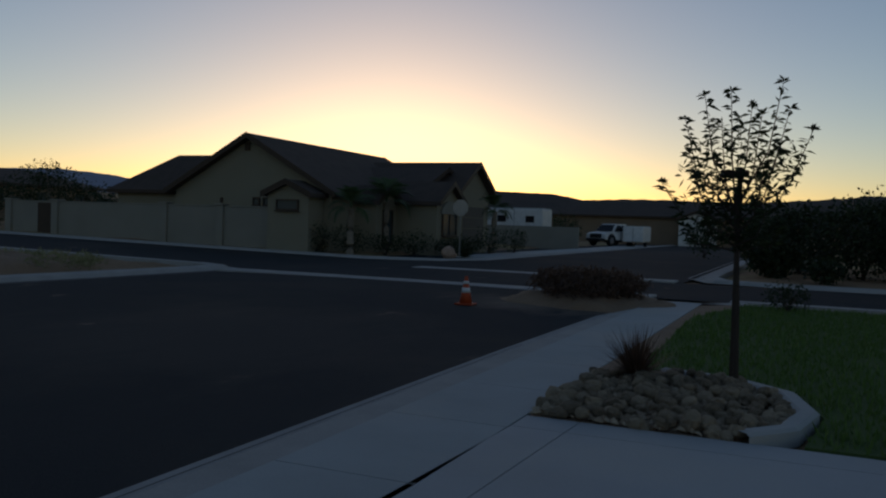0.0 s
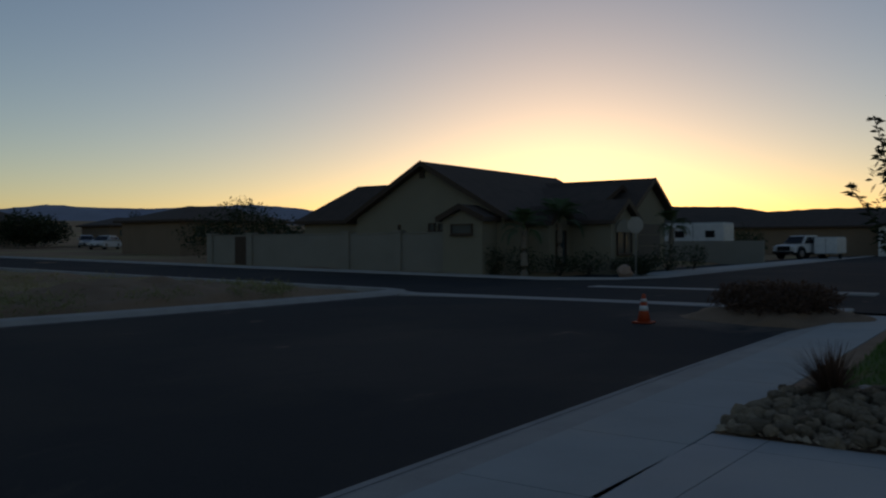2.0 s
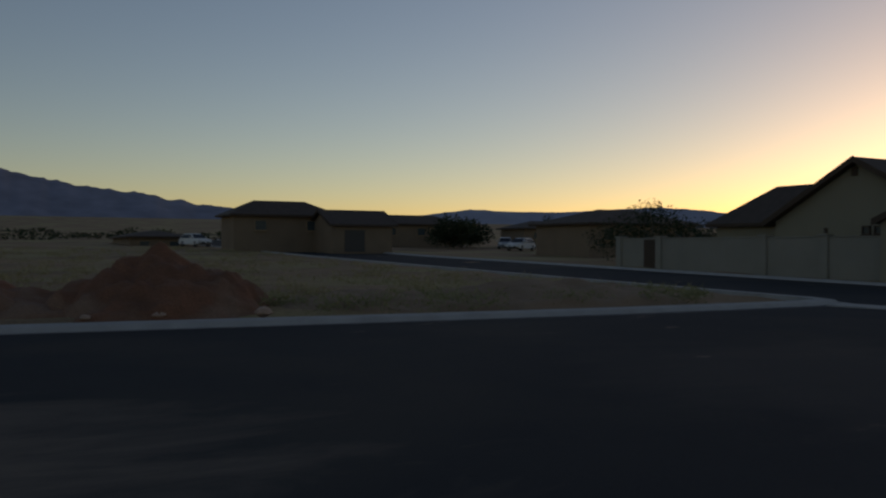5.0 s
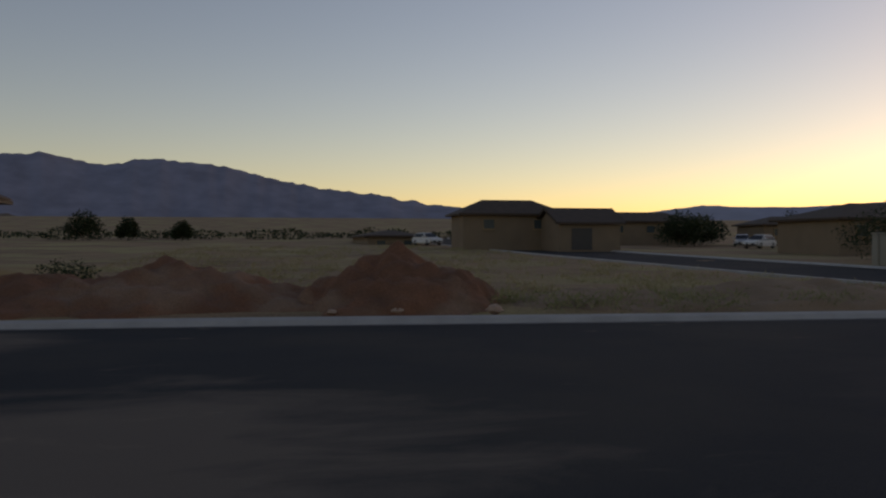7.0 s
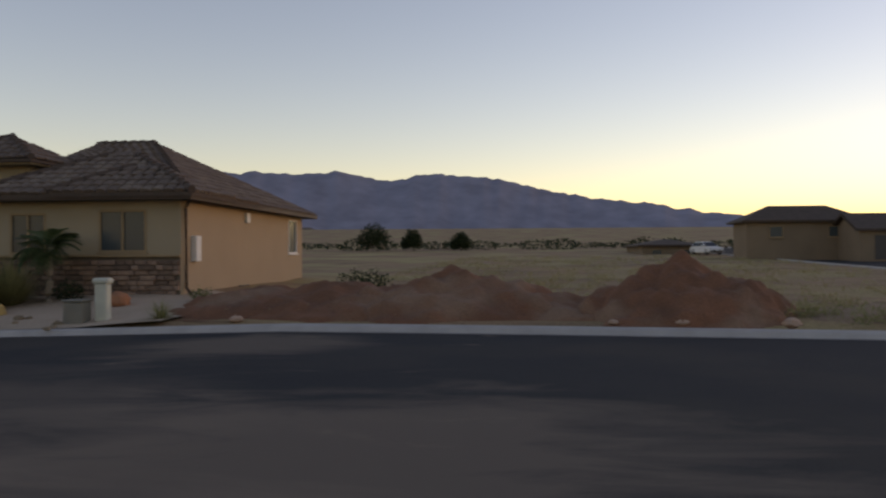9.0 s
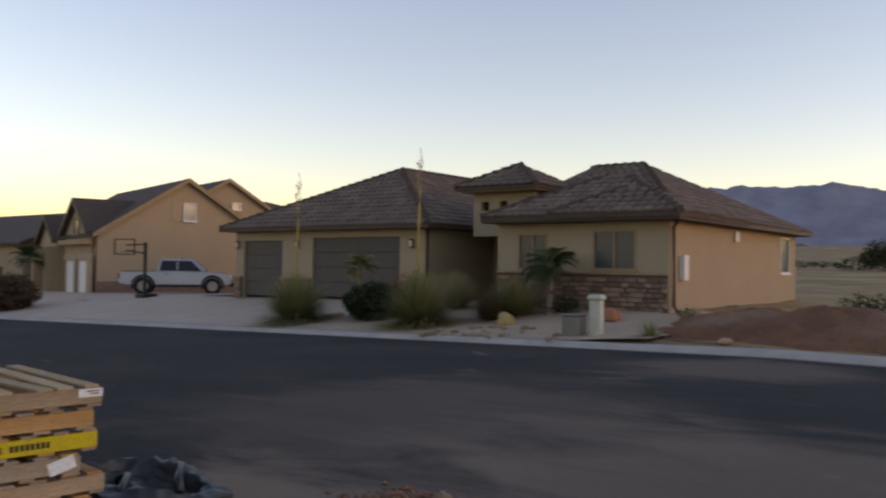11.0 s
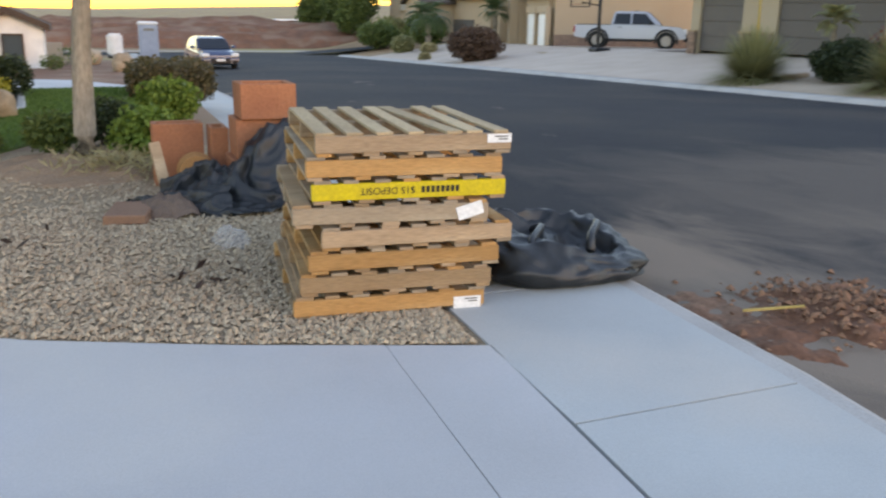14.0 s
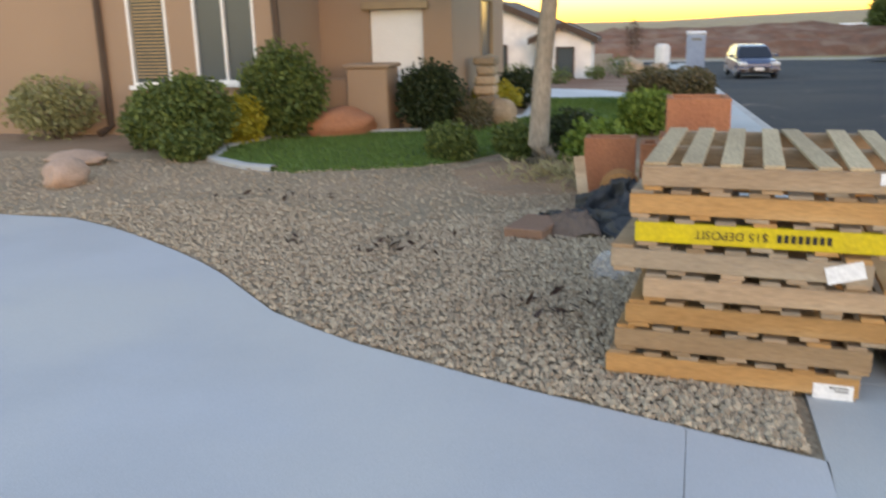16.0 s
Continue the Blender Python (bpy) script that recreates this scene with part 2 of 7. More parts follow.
def rod(bm, pts, radii, sides=8):
    """A tapered tube along points."""
    rings = []
    for i, p in enumerate(pts):
        p = Vector(p)
        a = Vector(pts[max(0, i - 1)])
        b = Vector(pts[min(len(pts) - 1, i + 1)])
        q = (b - a).to_track_quat("Z", "Y")
        rings.append([bm.verts.new(p + q @ Vector((radii[i] * math.cos(k * math.tau / sides), radii[i] * math.sin(k * math.tau / sides), 0))) for k in range(sides)])
    for r0, r1 in zip(rings, rings[1:]):
        for k in range(sides):
            bm.faces.new((r0[k], r0[(k + 1) % sides], r1[(k + 1) % sides], r1[k]))
    bm.faces.new(rings[0][::-1])
    bm.faces.new(rings[-1])
    return bm


def strip_mesh(name, lines):
    """A sheet between equally long lines of points."""
    bm = bmesh.new()
    vs = [[bm.verts.new(p) for p in line] for line in lines]
    for a, b in zip(vs, vs[1:]):
        for k in range(len(a) - 1):
            bm.faces.new((a[k], a[k + 1], b[k + 1], b[k]))
    bmesh.ops.recalc_face_normals(bm, faces=bm.faces)
    if sum(f.normal.z for f in bm.faces) < 0:
        bmesh.ops.reverse_faces(bm, faces=bm.faces)
    return bm


def smooth01(v):
    v = max(0.0, min(1.0, v))
    return v * v * (3 - 2 * v)


def road_z(y):
    return -0.026 * min(58.0, max(0.0, -6 - y))


def gz(x, y):
    """Height of the open ground."""
    r = road_z(y)
    if x > -14.4:
        return r
    d = -14.4 - x
    field = 0.03 + 0.012 * d + 0.00006 * min(d, 400) ** 2
    lot = r - 0.03 + 0.08 * smooth01(d / 1.5) + (0.57 - 0.25 * r) * smooth01(d / 7.5)
    w = smooth01((-8.5 - y) / 3) * smooth01((x + 80) / 30)
    return field * (1 - w) + lot * w


def leaves_mesh(name, blobs, n, size, aspect=0.45, seed=1, droop=0.3, shell=0.55):
    """Many small pointed leaves through ellipsoids (x, y, z, rx, ry, rz): one mesh."""
    rng = np.random.default_rng(seed)
    vol = np.array([b[3] * b[4] * b[5] for b in blobs]) ** 0.75
    pick = rng.choice(len(blobs), n, p=vol / vol.sum())
    B = np.array(blobs, float)[pick]
    d = rng.normal(size=(n, 3))
    d /= np.linalg.norm(d, axis=1)[:, None]
    r = (shell + (1.08 - shell) * rng.random(n) ** 0.7)[:, None]
    lump = 1 + 0.18 * np.sin(d[:, :1] * 7 + B[:, :1] * 3) * np.cos(d[:, 1:2] * 6 + d[:, 2:3] * 5)
    c = B[:, :3] + d * r * B[:, 3:] * lump
    a = rng.normal(size=(n, 3)) + d * 0.6
    a[:, 2] -= droop
    a /= np.linalg.norm(a, axis=1)[:, None]
    s = np.cross(a, rng.normal(size=(n, 3)))
    s /= np.linalg.norm(s, axis=1)[:, None]
    L = (size * (0.6 + 0.8 * rng.random(n)))[:, None]
    v = np.stack([c - a * L / 2, c + s * L * aspect / 2, c + a * L / 2, c - s * L * aspect / 2], 1).reshape(-1, 3)
    me = bpy.data.meshes.new(name)
    me.from_pydata(v.tolist(), [], np.arange(4 * n).reshape(-1, 4).tolist())
    return me


def blades_mesh(name, at, n, length, width, spread=1.0, seed=1, curl=0.5):
    """Long thin blades that fan out from a base."""
    rng = np.random.default_rng(seed)
    az, lean = rng.random(n) * math.tau, rng.random(n) ** 0.8 * spread
    L = length * (0.65 + 0.45 * rng.random(n))
    out, faces = [], []
    for i in range(n):
        e = np.array([math.cos(az[i]), math.sin(az[i]), 0])
        s = np.array([-e[1], e[0], 0]) * width / 2
        p, ang = np.array(at, float) + e * 0.05, lean[i]
        base = len(out)
        for k, w in enumerate((1.0, 0.9, 0.6, 0.05)):
            out += [p - s * w, p + s * w]
            p = p + (e * math.sin(ang) + np.array([0, 0, math.cos(ang)])) * L[i] / 3
            ang += curl * lean[i] * 0.5
        faces += [(base + 2 * k, base + 2 * k + 1, base + 2 * k + 3, base + 2 * k + 2) for k in range(3)]
    me = bpy.data.meshes.new(name)
    me.from_pydata([list(map(float, q)) for q in out], [], faces)
    return me


def rock_mesh(name, seed, sub=2, rough=0.35):
    """A unit rock, to be scaled by its object."""
    bm = bmesh.new()
    bmesh.ops.create_icosphere(bm, subdivisions=sub, radius=0.5)
    for v in bm.verts:
        d = v.co.normalized()
        k = 1 + rough * noise.noise(d * 1.7 + Vector((seed * 3.1, 0, 0))) + rough * 0.5 * noise.noise(d * 4 + Vector((0, seed * 2.7, 0)))
        v.co = d * 0.5 * k
    return mesh_of(name, bm)


def mound(name, cx, cy, rx, ry, h, material, label, seed=0, base=None, sharp=1.3, n=64):
    """A heap of loose earth with an uneven outline."""
    bm = bmesh.new()
    g = []
    for i in range(n + 1):
        row = []
        for j in range(n + 1):
            u, v = 2.6 * i / n - 1.3, 2.6 * j / n - 1.3
            r = math.hypot(u, v)
            r *= 1 + 0.3 * noise.noise(Vector((u * 1.5, v * 1.5, seed))) + 0.12 * noise.noise(Vector((u * 4, v * 4, seed)))
            x, y = cx + rx * u, cy + ry * v
            k = max(0.0, 1 - r) ** sharp
            z = (gz(x, y) if base is None else base) + h * k + (0.24 * h * noise.noise(Vector((x * 1.3, y * 1.3, seed))) + 0.12 * h * noise.noise(Vector((x * 3.1, y * 3.1, seed))) + 0.05 * noise.noise(Vector((x * 7, y * 7, seed)))) * min(1, k * 4) - (0.06 if k <= 0 else 0)
            row.append(bm.verts.new((x, y, z)))
        g.append(row)
    for i in range(n):
        for j in range(n):
            q = (g[i][j], g[i + 1][j], g[i + 1][j + 1], g[i][j + 1])
            if max(math.hypot(2.6 * (i + a) / n - 1.3, 2.6 * (j + b) / n - 1.3) for a in (0, 1) for b in (0, 1)) < 1.3:
                bm.faces.new(q)
    bmesh.ops.delete(bm, geom=[v for v in bm.verts if not v.link_faces], context="VERTS")
    return single(name, bm, material, label, "earth mound", smooth=True)


# ---- ground, to the horizon ----
def axis_lines(fine_lo, fine_hi, step, far):
    a = list(np.arange(fine_lo, fine_hi + 1e-6, step))
    k, lo, hi = step, [], []
    while fine_lo - sum(lo) > -far:
        k *= 1.35
        lo.append(k)
    left = list(fine_lo - np.cumsum(lo))[::-1]
    k = step
    while fine_hi + sum(hi) < far:
        k *= 1.35
        hi.append(k)
    return left + a + list(fine_hi + np.cumsum(hi))


def paved(x, y):
    road = -14.6 < x < 1.5 and -67 < y < 110
    cross = x < -12 and 20.4 < y < 33 and x > -140
    east = 0 <= x < 70 and 18.8 < y < 28
    south = -70 < y < -62 and abs(x) < 90
    yard = 1.0 <= x < 18 and -24 < y < 19
    return 0.16 if road or south or cross else 0.13 if east else 0.07 if yard else 0.0


xs, ys = axis_lines(-60, 20, 1.0, 4200), axis_lines(-80, 60, 1.0, 4200)
lines = []
for x in xs:
    lines.append([(x, y, gz(x, y) - paved(x, y) + (0.12 * noise.noise(Vector((x * 0.3, y * 0.3, 0))) if x < -15.5 else 0)) for y in ys])
single("ground", strip_mesh("ground", lines), DESERT, "dry tan desert soil with sparse grass", "ground", "structure", smooth=True)

# ---- roads ----
RZ = -0.085


def road_sheet(x0, x1, y0, y1, step, dz=0.0, n=14):
    xsr = [x0 + (x1 - x0) * i / n for i in range(n + 1)]
    ysr = list(np.arange(y0, y1 + 1e-6, step))
    return strip_mesh("road", [[(x, y, (road_z(y) if x > -14.6 else gz(x, y)) + RZ + dz + (0.06 * (1 - ((x + 6) / 6.5) ** 2) if -12.6 < x < 0.5 else 0)) for y in ysr] for x in xsr])


single("road_main", road_sheet(-14.4, 0.2, -66, 110, 2.0), ASPHALT, "dark worn asphalt street with dusty patches", "road", "structure", smooth=True)
single("road_west", road_sheet(-140, -12.3, 21.7, 31.0, 1.86, -0.004, n=40), ASPHALT, "dark asphalt side street", "road", "structure", smooth=True)
single("road_east", road_sheet(0.2, 70, 20.0, 26.6, 2.2), ASPHALT, "dark asphalt side street", "road", "structure", smooth=True)
single("road_south", road_sheet(-90, 90, -69.5, -66, 3.5, n=30), ASPHALT, "asphalt street across the end of the road", "road", "structure", smooth=True)


def kerb_line(name, pts, width=0.5, side=1, top=0.02, gutter=0.35, follow=road_z):
    """A concrete kerb with its gutter pan along points; side: +1 with the lot to the right of the way."""
    out = []
    for i, (x, y) in enumerate(pts):
        a, b = pts[max(0, i - 1)], pts[min(len(pts) - 1, i + 1)]
        t = Vector((b[0] - a[0], b[1] - a[1])).normalized()
        nx, ny = t.y * side, -t.x * side
        z = follow(x, y)
        prof = ((-gutter, RZ + 0.012), (-0.05, RZ - 0.004), (0.05, top - 0.03), (0.12, top), (width - gutter + 0.1, top), (width - gutter + 0.1, -0.2))
        out.append([(x + nx * u, y + ny * u, z + h) for u, h in prof])
    return single(name, strip_mesh(name, list(zip(*out))), KERB, "weathered concrete kerb and gutter", "kerb", "structure")


rz2 = lambda x, y: road_z(y)
kerb_line("kerb_near", [(kx, y) for y, kx in [(-66, -0.17), (-40, -0.17), (-25, -0.17), (-14, -0.17), (-6, -0.17), (-4, -0.1), (-3, 0.02), (0, 0.2), (3, 0.33), (10, 0.33), (15, 0.4), (17.5, 0.8), (19.3, 2.4)]], 0.66, 1, top=0.008, gutter=0.2, follow=rz2)
kerb_line("kerb_far", [(-14.2 + 1.7 * smooth01((y + 8) / 24), y) for y in range(-64, 19, 2)] + [(-12.5, 19.6), (-12.9, 21.0), (-14.2, 21.6)], 0.85, -1, top=0.03, follow=rz2)
kerb_line("kerb_west_north", [(-140, 31.3), (-100, 31.3), (-60, 31.3), (-30, 31.3), (-14, 31.3), (-10.5, 32.2), (-9.3, 34.5), (-9.3, 60), (-9.3, 110)], 0.8, -1, follow=lambda x, y: gz(x, y) if x < -13 else 0)
kerb_line("kerb_west_south", [(-140, 21.5), (-100, 21.5), (-60, 21.5), (-30, 21.5), (-14.2, 21.6)], 0.8, 1, follow=lambda x, y: gz(x, y) if x < -13 else 0)
kerb_line("kerb_east_north", [(70, 26.9), (20, 26.9), (3, 26.9), (1.0, 27.6), (0.3, 29.5), (0.2, 60), (0.2, 110)], 0.9, 1, follow=rz2)
kerb_line("kerb_east_south", [(2.2, 19.7), (20, 19.7), (70, 19.7)], 0.8, 1, follow=rz2)
kerb_line("kerb_south", [(-90, -69.8), (-20, -69.8), (0, -69.8), (90, -69.8)], 0.8, 1, follow=rz2)
for nm, y0, x0, x1 in (("valley_gutter_south", 20.0, -12.2, 0.4), ("valley_gutter_north", 26.6, -9.0, 0.0)):
    single(nm, boxes(((x0, y0 - 0.45, RZ - 0.1), (x1, y0 + 0.45, RZ + 0.068)), bevel=0.02), KERB, "pale concrete gutter across the street", "gutter", "structure")

# near pavement: slabs
inner = lambda y: 1.2 if y < -4.7 else 1.2 + 0.52 * min(1, (y + 4.7) / 8.0)
outer = lambda y: 0.08 if y < -5.4 else 0.08 + 0.64 * smooth01((y + 5.4) / 8.5)
pave = thing("pavement", "pale concrete pavement of large slabs", "pavement", kind="structure")
cuts = [-64 + 1.55 * i for i in range(36)] + [-8.56, -7.0, -5.43, -3.88, -2.3, -0.75, 0.8, 2.35, 3.95, 5.56, 7.1, 8.7, 10.3, 11.9, 13.5, 15.1, 16.7, 18.2]
for a, b in zip(cuts, cuts[1:]):
    g = 0.006
    pts = [(outer(a) + g, a + g), (inner(a) - g, a + g), (inner(b) - g, b - g), (outer(b) + g, b - g)]
    za, zb = road_z(a), road_z(b)
    part("slab", prism([(x, y, (za if y < (a + b) / 2 else zb) + 0.018) for x, y in pts], -0.1), CONCRETE, pave)
bm = strip_mesh("bed", [[(outer(y) - 0.02, y, road_z(y) - 0.03) for y in cuts], [(inner(y) + 0.05, y, road_z(y) - 0.03) for y in cuts]])
part("joint_bed", bm, MORTAR, pave)

# near driveway, one pour with scored joints
south_edge = [(14, -9.0), (10, -8.3), (7.36, -7.87), (6.58, -7.83), (5.9, -7.5), (5.2, -7.05), (4.6, -6.61), (3.86, -5.88), (3.34, -5.54), (2.87, -5.34), (2.41, -5.14), (2.04, -5.01), (1.71, -4.88)]


def drive_south(x):
    p = sorted(south_edge)
    return float(np.interp(x, [a for a, _ in p], [b for _, b in p]))


drv = thing("driveway", "pale smooth concrete driveway with scored joints", "driveway", kind="structure")
g = 0.005
jx = lambda y: 1.68 + 0.45 * (y + 4.9) / 10
for y0, y1 in ((None, -0.6), (-0.6, 5.62), (5.62, 6.02)):
    lo = drive_south if y0 is None else (lambda x, v=y0: v + g)
    xl = list(np.linspace(2.0, 14, 40))
    for k in ("border", "field"):
        if k == "border":
            ya = -4.72 if y0 is None else y0
            pts = [(inner(ya) + 0.012, ya + g), (jx(ya) - g, drive_south(1.71) if y0 is None else ya + g), (jx(y1) - g, y1 - g), (inner(y1) + 0.012, y1 - g)]
        else:
            ya = drive_south(1.75) if y0 is None else y0
            pts = [(jx(ya) + g, (drive_south(1.72) if y0 is None else ya + g))] + [(x, lo(x)) for x in xl if x > jx(ya) + 0.05] + [(14, y1 - g), (jx(y1) + g, y1 - g)]
        part("slab", prism([(x, y, 0.018) for x, y in pts], -0.1), DRIVE, drv)
part("joint_bed", strip_mesh("b", [[(1.2, -4.6, -0.02), (1.25, 6.0, -0.02)], [(14, -8.8, -0.02), (14, 6.0, -0.02)]]), MORTAR, drv)


# ---- house builders ----
def wall(parent, axis, at, a0, a1, z0, z1, thick, material, holes=(), name="wall", label=""):
    """A wall along x or y at the other coordinate, thick to the plus side (minus if negative), with openings (a0, a1, z0, z1)."""
    us = sorted({a0, a1, *[h[0] for h in holes], *[h[1] for h in holes]})
    ws = sorted({z0, z1, *[h[2] for h in holes], *[h[3] for h in holes]})
    bm = bmesh.new()
    for u0, u1 in zip(us, us[1:]):
        for w0, w1 in zip(ws, ws[1:]):
            c, d = (u0 + u1) / 2, (w0 + w1) / 2
            if not any(h[0] < c < h[1] and h[2] < d < h[3] for h in holes):
                lo, hi = ((u0, at, w0), (u1, at + thick, w1)) if axis == "x" else ((at, u0, w0), (at + thick, u1, w1))
                box(bm, lo, hi)
    bmesh.ops.remove_doubles(bm, verts=bm.verts, dist=0.0005)
    return part(name, bm, material, parent, label)


def oriented(axis, at, u0, u1, d0, d1, z0, z1):
    return ((u0, at + d0, z0), (u1, at + d1, z1)) if axis == "x" else ((at + d0, u0, z0), (at + d1, u1, z1))


def window(parent, axis, at, a0, a1, z0, z1, out, panes=2, frame_mat=None, pane_mat=None, name="window", label="", w=0.06, inset=False):
    """A framed window set in its opening; out: +1 or -1, the side that faces outdoors."""
    fm = frame_mat or WHITE_PAINT
    at = at if inset else at + 0.085 * out
    bm = bmesh.new()
    d0, d1 = sorted((-0.08 * out, 0.02 * out))
    for u0, u1, v0, v1 in ((a0, a1, z1 - w, z1), (a0, a1, z0, z0 + w), (a0, a0 + w, z0 + w, z1 - w), (a1 - w, a1, z0 + w, z1 - w)):
        box(bm, *oriented(axis, at, u0, u1, d0, d1, v0, v1))
    for k in range(1, panes):
        u = a0 + (a1 - a0) * k / panes
        box(bm, *oriented(axis, at, u - w / 2, u + w / 2, d0, d1, z0 + w, z1 - w))
    fr = part(name, bm, fm, parent, label)
    for k in range(panes):
        u0, u1 = a0 + (a1 - a0) * k / panes, a0 + (a1 - a0) * (k + 1) / panes
        part("pane", boxes(oriented(axis, at, u0 + w / 2, u1 - w / 2, *sorted((-0.06 * out, -0.04 * out)), z0 + w / 2, z1 - w / 2)), pane_mat or PANE, fr)
    part("sill", boxes(oriented(axis, at, a0 - 0.05, a1 + 0.05, *sorted((0.0, 0.07 * out)), z0 - 0.06, z0)), fm, fr)
    return fr


def garage_door(parent, axis, at, a0, a1, z0, z1, out, material, rows=4, cols=0):
    fr = part("garage_door", boxes(oriented(axis, at, a0, a1, *sorted((-0.16 * out, -0.12 * out)), z0, z1)), material, parent)
    h = (z1 - z0) / rows
    for r in range(rows):
        part("door_panel", boxes(oriented(axis, at, a0 + 0.02, a1 - 0.02, *sorted((-0.12 * out, -0.09 * out)), z0 + r * h + 0.012, z0 + (r + 1) * h - 0.012), bevel=0.008), material, fr)
    return fr


def hip_faces(x0, x1, y0, y1, z, pitch, run=None):
    """Eave corners and ridge ends of a hip roof, ridge along the longer side; run: how far in the ridge begins."""
    hx, hy = (x1 - x0) / 2, (y1 - y0) / 2
    r = min(hx, hy)
    h = r * pitch
    r = run or r
    if hx >= hy:
        a, b = Vector((x0 + r, (y0 + y1) / 2, z + h)), Vector((x1 - r, (y0 + y1) / 2, z + h))
    else:
        a, b = Vector(((x0 + x1) / 2, y0 + r, z + h)), Vector(((x0 + x1) / 2, y1 - r, z + h))
    c = [Vector((x0, y0, z)), Vector((x1, y0, z)), Vector((x1, y1, z)), Vector((x0, y1, z))]
    if hx >= hy:
        return {"s": [c[0], c[1], b, a], "e": [c[1], c[2], b], "n": [c[2], c[3], a, b], "w": [c[3], c[0], a]}
    return {"s": [c[0], c[1], a], "e": [c[1], c[2], b, a], "n": [c[2], c[3], b], "w": [c[3], c[0], a, b]}


def roof_solid(faces, drop=0.1):
    """The roof body: slopes, fascia and soffit."""
    bm = bmesh.new()
    for f in faces:
        poly(bm, f)
    lo = min(v.z for f in faces for v in f)
    bmesh.ops.remove_doubles(bm, verts=bm.verts, dist=0.001)
    edge = [e for e in bm.edges if len(e.link_faces) == 1]
    r = bmesh.ops.extrude_edge_only(bm, edges=edge)
    nv = [v for v in r["geom"] if isinstance(v, bmesh.types.BMVert)]
    bmesh.ops.translate(bm, vec=(0, 0, -drop), verts=nv)
    ne = [e for e in r["geom"] if isinstance(e, bmesh.types.BMEdge) and len(e.link_faces) == 1]
    bmesh.ops.contextual_create(bm, geom=ne)
    bmesh.ops.recalc_face_normals(bm, faces=bm.faces)
    return bm


def fascia(x0, x1, y0, y1, z, h=0.13, t=0.03):
    return boxes(((x0 - t, y0 - t, z - h), (x1 + t, y0, z + 0.015)), ((x0 - t, y1, z - h), (x1 + t, y1 + t, z + 0.015)), ((x0 - t, y0, z - h), (x0, y1, z + 0.015)), ((x1, y0, z - h), (x1 + t, y1, z + 0.015)))


def tile_pieces(faces, wide=0.32, row=0.38):
    """Places of barrel tiles on roof faces whose first two points are the eave."""
    out = []
    for f in faces:
        o, u = f[0], (f[1] - f[0])
        length = u.length
        u = u.normalized()
        nrm = (f[1] - f[0]).cross(f[-1] - f[0]).normalized()
        v = nrm.cross(u)
        if v.z < 0:
            v = -v
        flat = [((p - o).dot(u), (p - o).dot(v)) for p in f]
        top = max(b for _, b in flat)
        k = 0
        while k * row < top - 0.1:
            b = k * row + row / 2
            cross = []
            for (ax, ay), (bx, by) in zip(flat, flat[1:] + flat[:1]):
                if (ay - b) * (by - b) < 0:
                    cross.append(ax + (bx - ax) * (b - ay) / (by - ay))
            if len(cross) >= 2:
                lo, hi = min(cross), max(cross)
                n = max(1, int((hi - lo) / wide))
                for i in range(n):
                    a = lo + (i + 0.5) * (hi - lo) / n
                    out.append((o + u * a + v * (k * row - 0.03), u, v, nrm if nrm.z > 0 else -nrm, k))
            k += 1
    return out


def tile_verts(wide=0.31, row=0.42, seg=4):
    pts, faces = [], []
    for e, (d, lift) in enumerate(((0.0, 0.045), (row, 0.012))):
        for s in range(seg + 1):
            q = math.pi * s / seg
            pts.append((-math.cos(q) * wide / 2, d, lift + math.sin(q) * 0.065))
    n = seg + 1
    faces = [(i, i + 1, n + i + 1, n + i) for i in range(seg)] + [tuple(range(n - 1, -1, -1))]
    return pts, faces


def tiled(parent, faces, keep, tile=None):
    """Barrel tiles on roof faces: the lowest rows as pieces, the rest joined."""
    pcs = tile_pieces(faces)
    tp, tf = tile_verts()
    vs, fs, count = [], [], 0
    one = bpy.data.meshes.new("roof_tile")
    one.from_pydata(tp, [], tf)
    one.materials.append(tile or TILE)
    rng = random.Random(5)
    o = ORIGIN[parent.name]
    for p, u, v, n, k in sorted(pcs, key=lambda q: q[4]):
        p = p + n * rng.uniform(-0.006, 0.008)
        if count < keep:
            ob = new("roof_tile", one)
            ob.matrix_local = Matrix.Translation(p - o) @ Matrix((u, v, n)).transposed().to_4x4()
            ob.parent = parent
            count += 1
        else:
            base = len(vs)
            vs += [tuple(p + u * a + v * b + n * c) for a, b, c in tp]
            fs += [tuple(base + i for i in f) for f in tf]
    if vs:
        me = bpy.data.meshes.new("roof_tiles")
        me.from_pydata(vs, [], fs)
        tagged(part("roof_tiles", me, tile or TILE, parent), kind="stuff")


def caps(parent, lines, material, name="ridge_tiles"):
    bm = bmesh.new()
    for a, b in lines:
        n = max(1, int((b - a).length / 0.36))
        for i in range(n):
            p, q = a.lerp(b, i / n), a.lerp(b, (i + 1.12) / n)
            rod(bm, [p + Vector((0, 0, 0.06)), q + Vector((0, 0, 0.03))], [0.12, 0.095], 6)
    return tagged(part(name, bm, material, parent), kind="stuff")


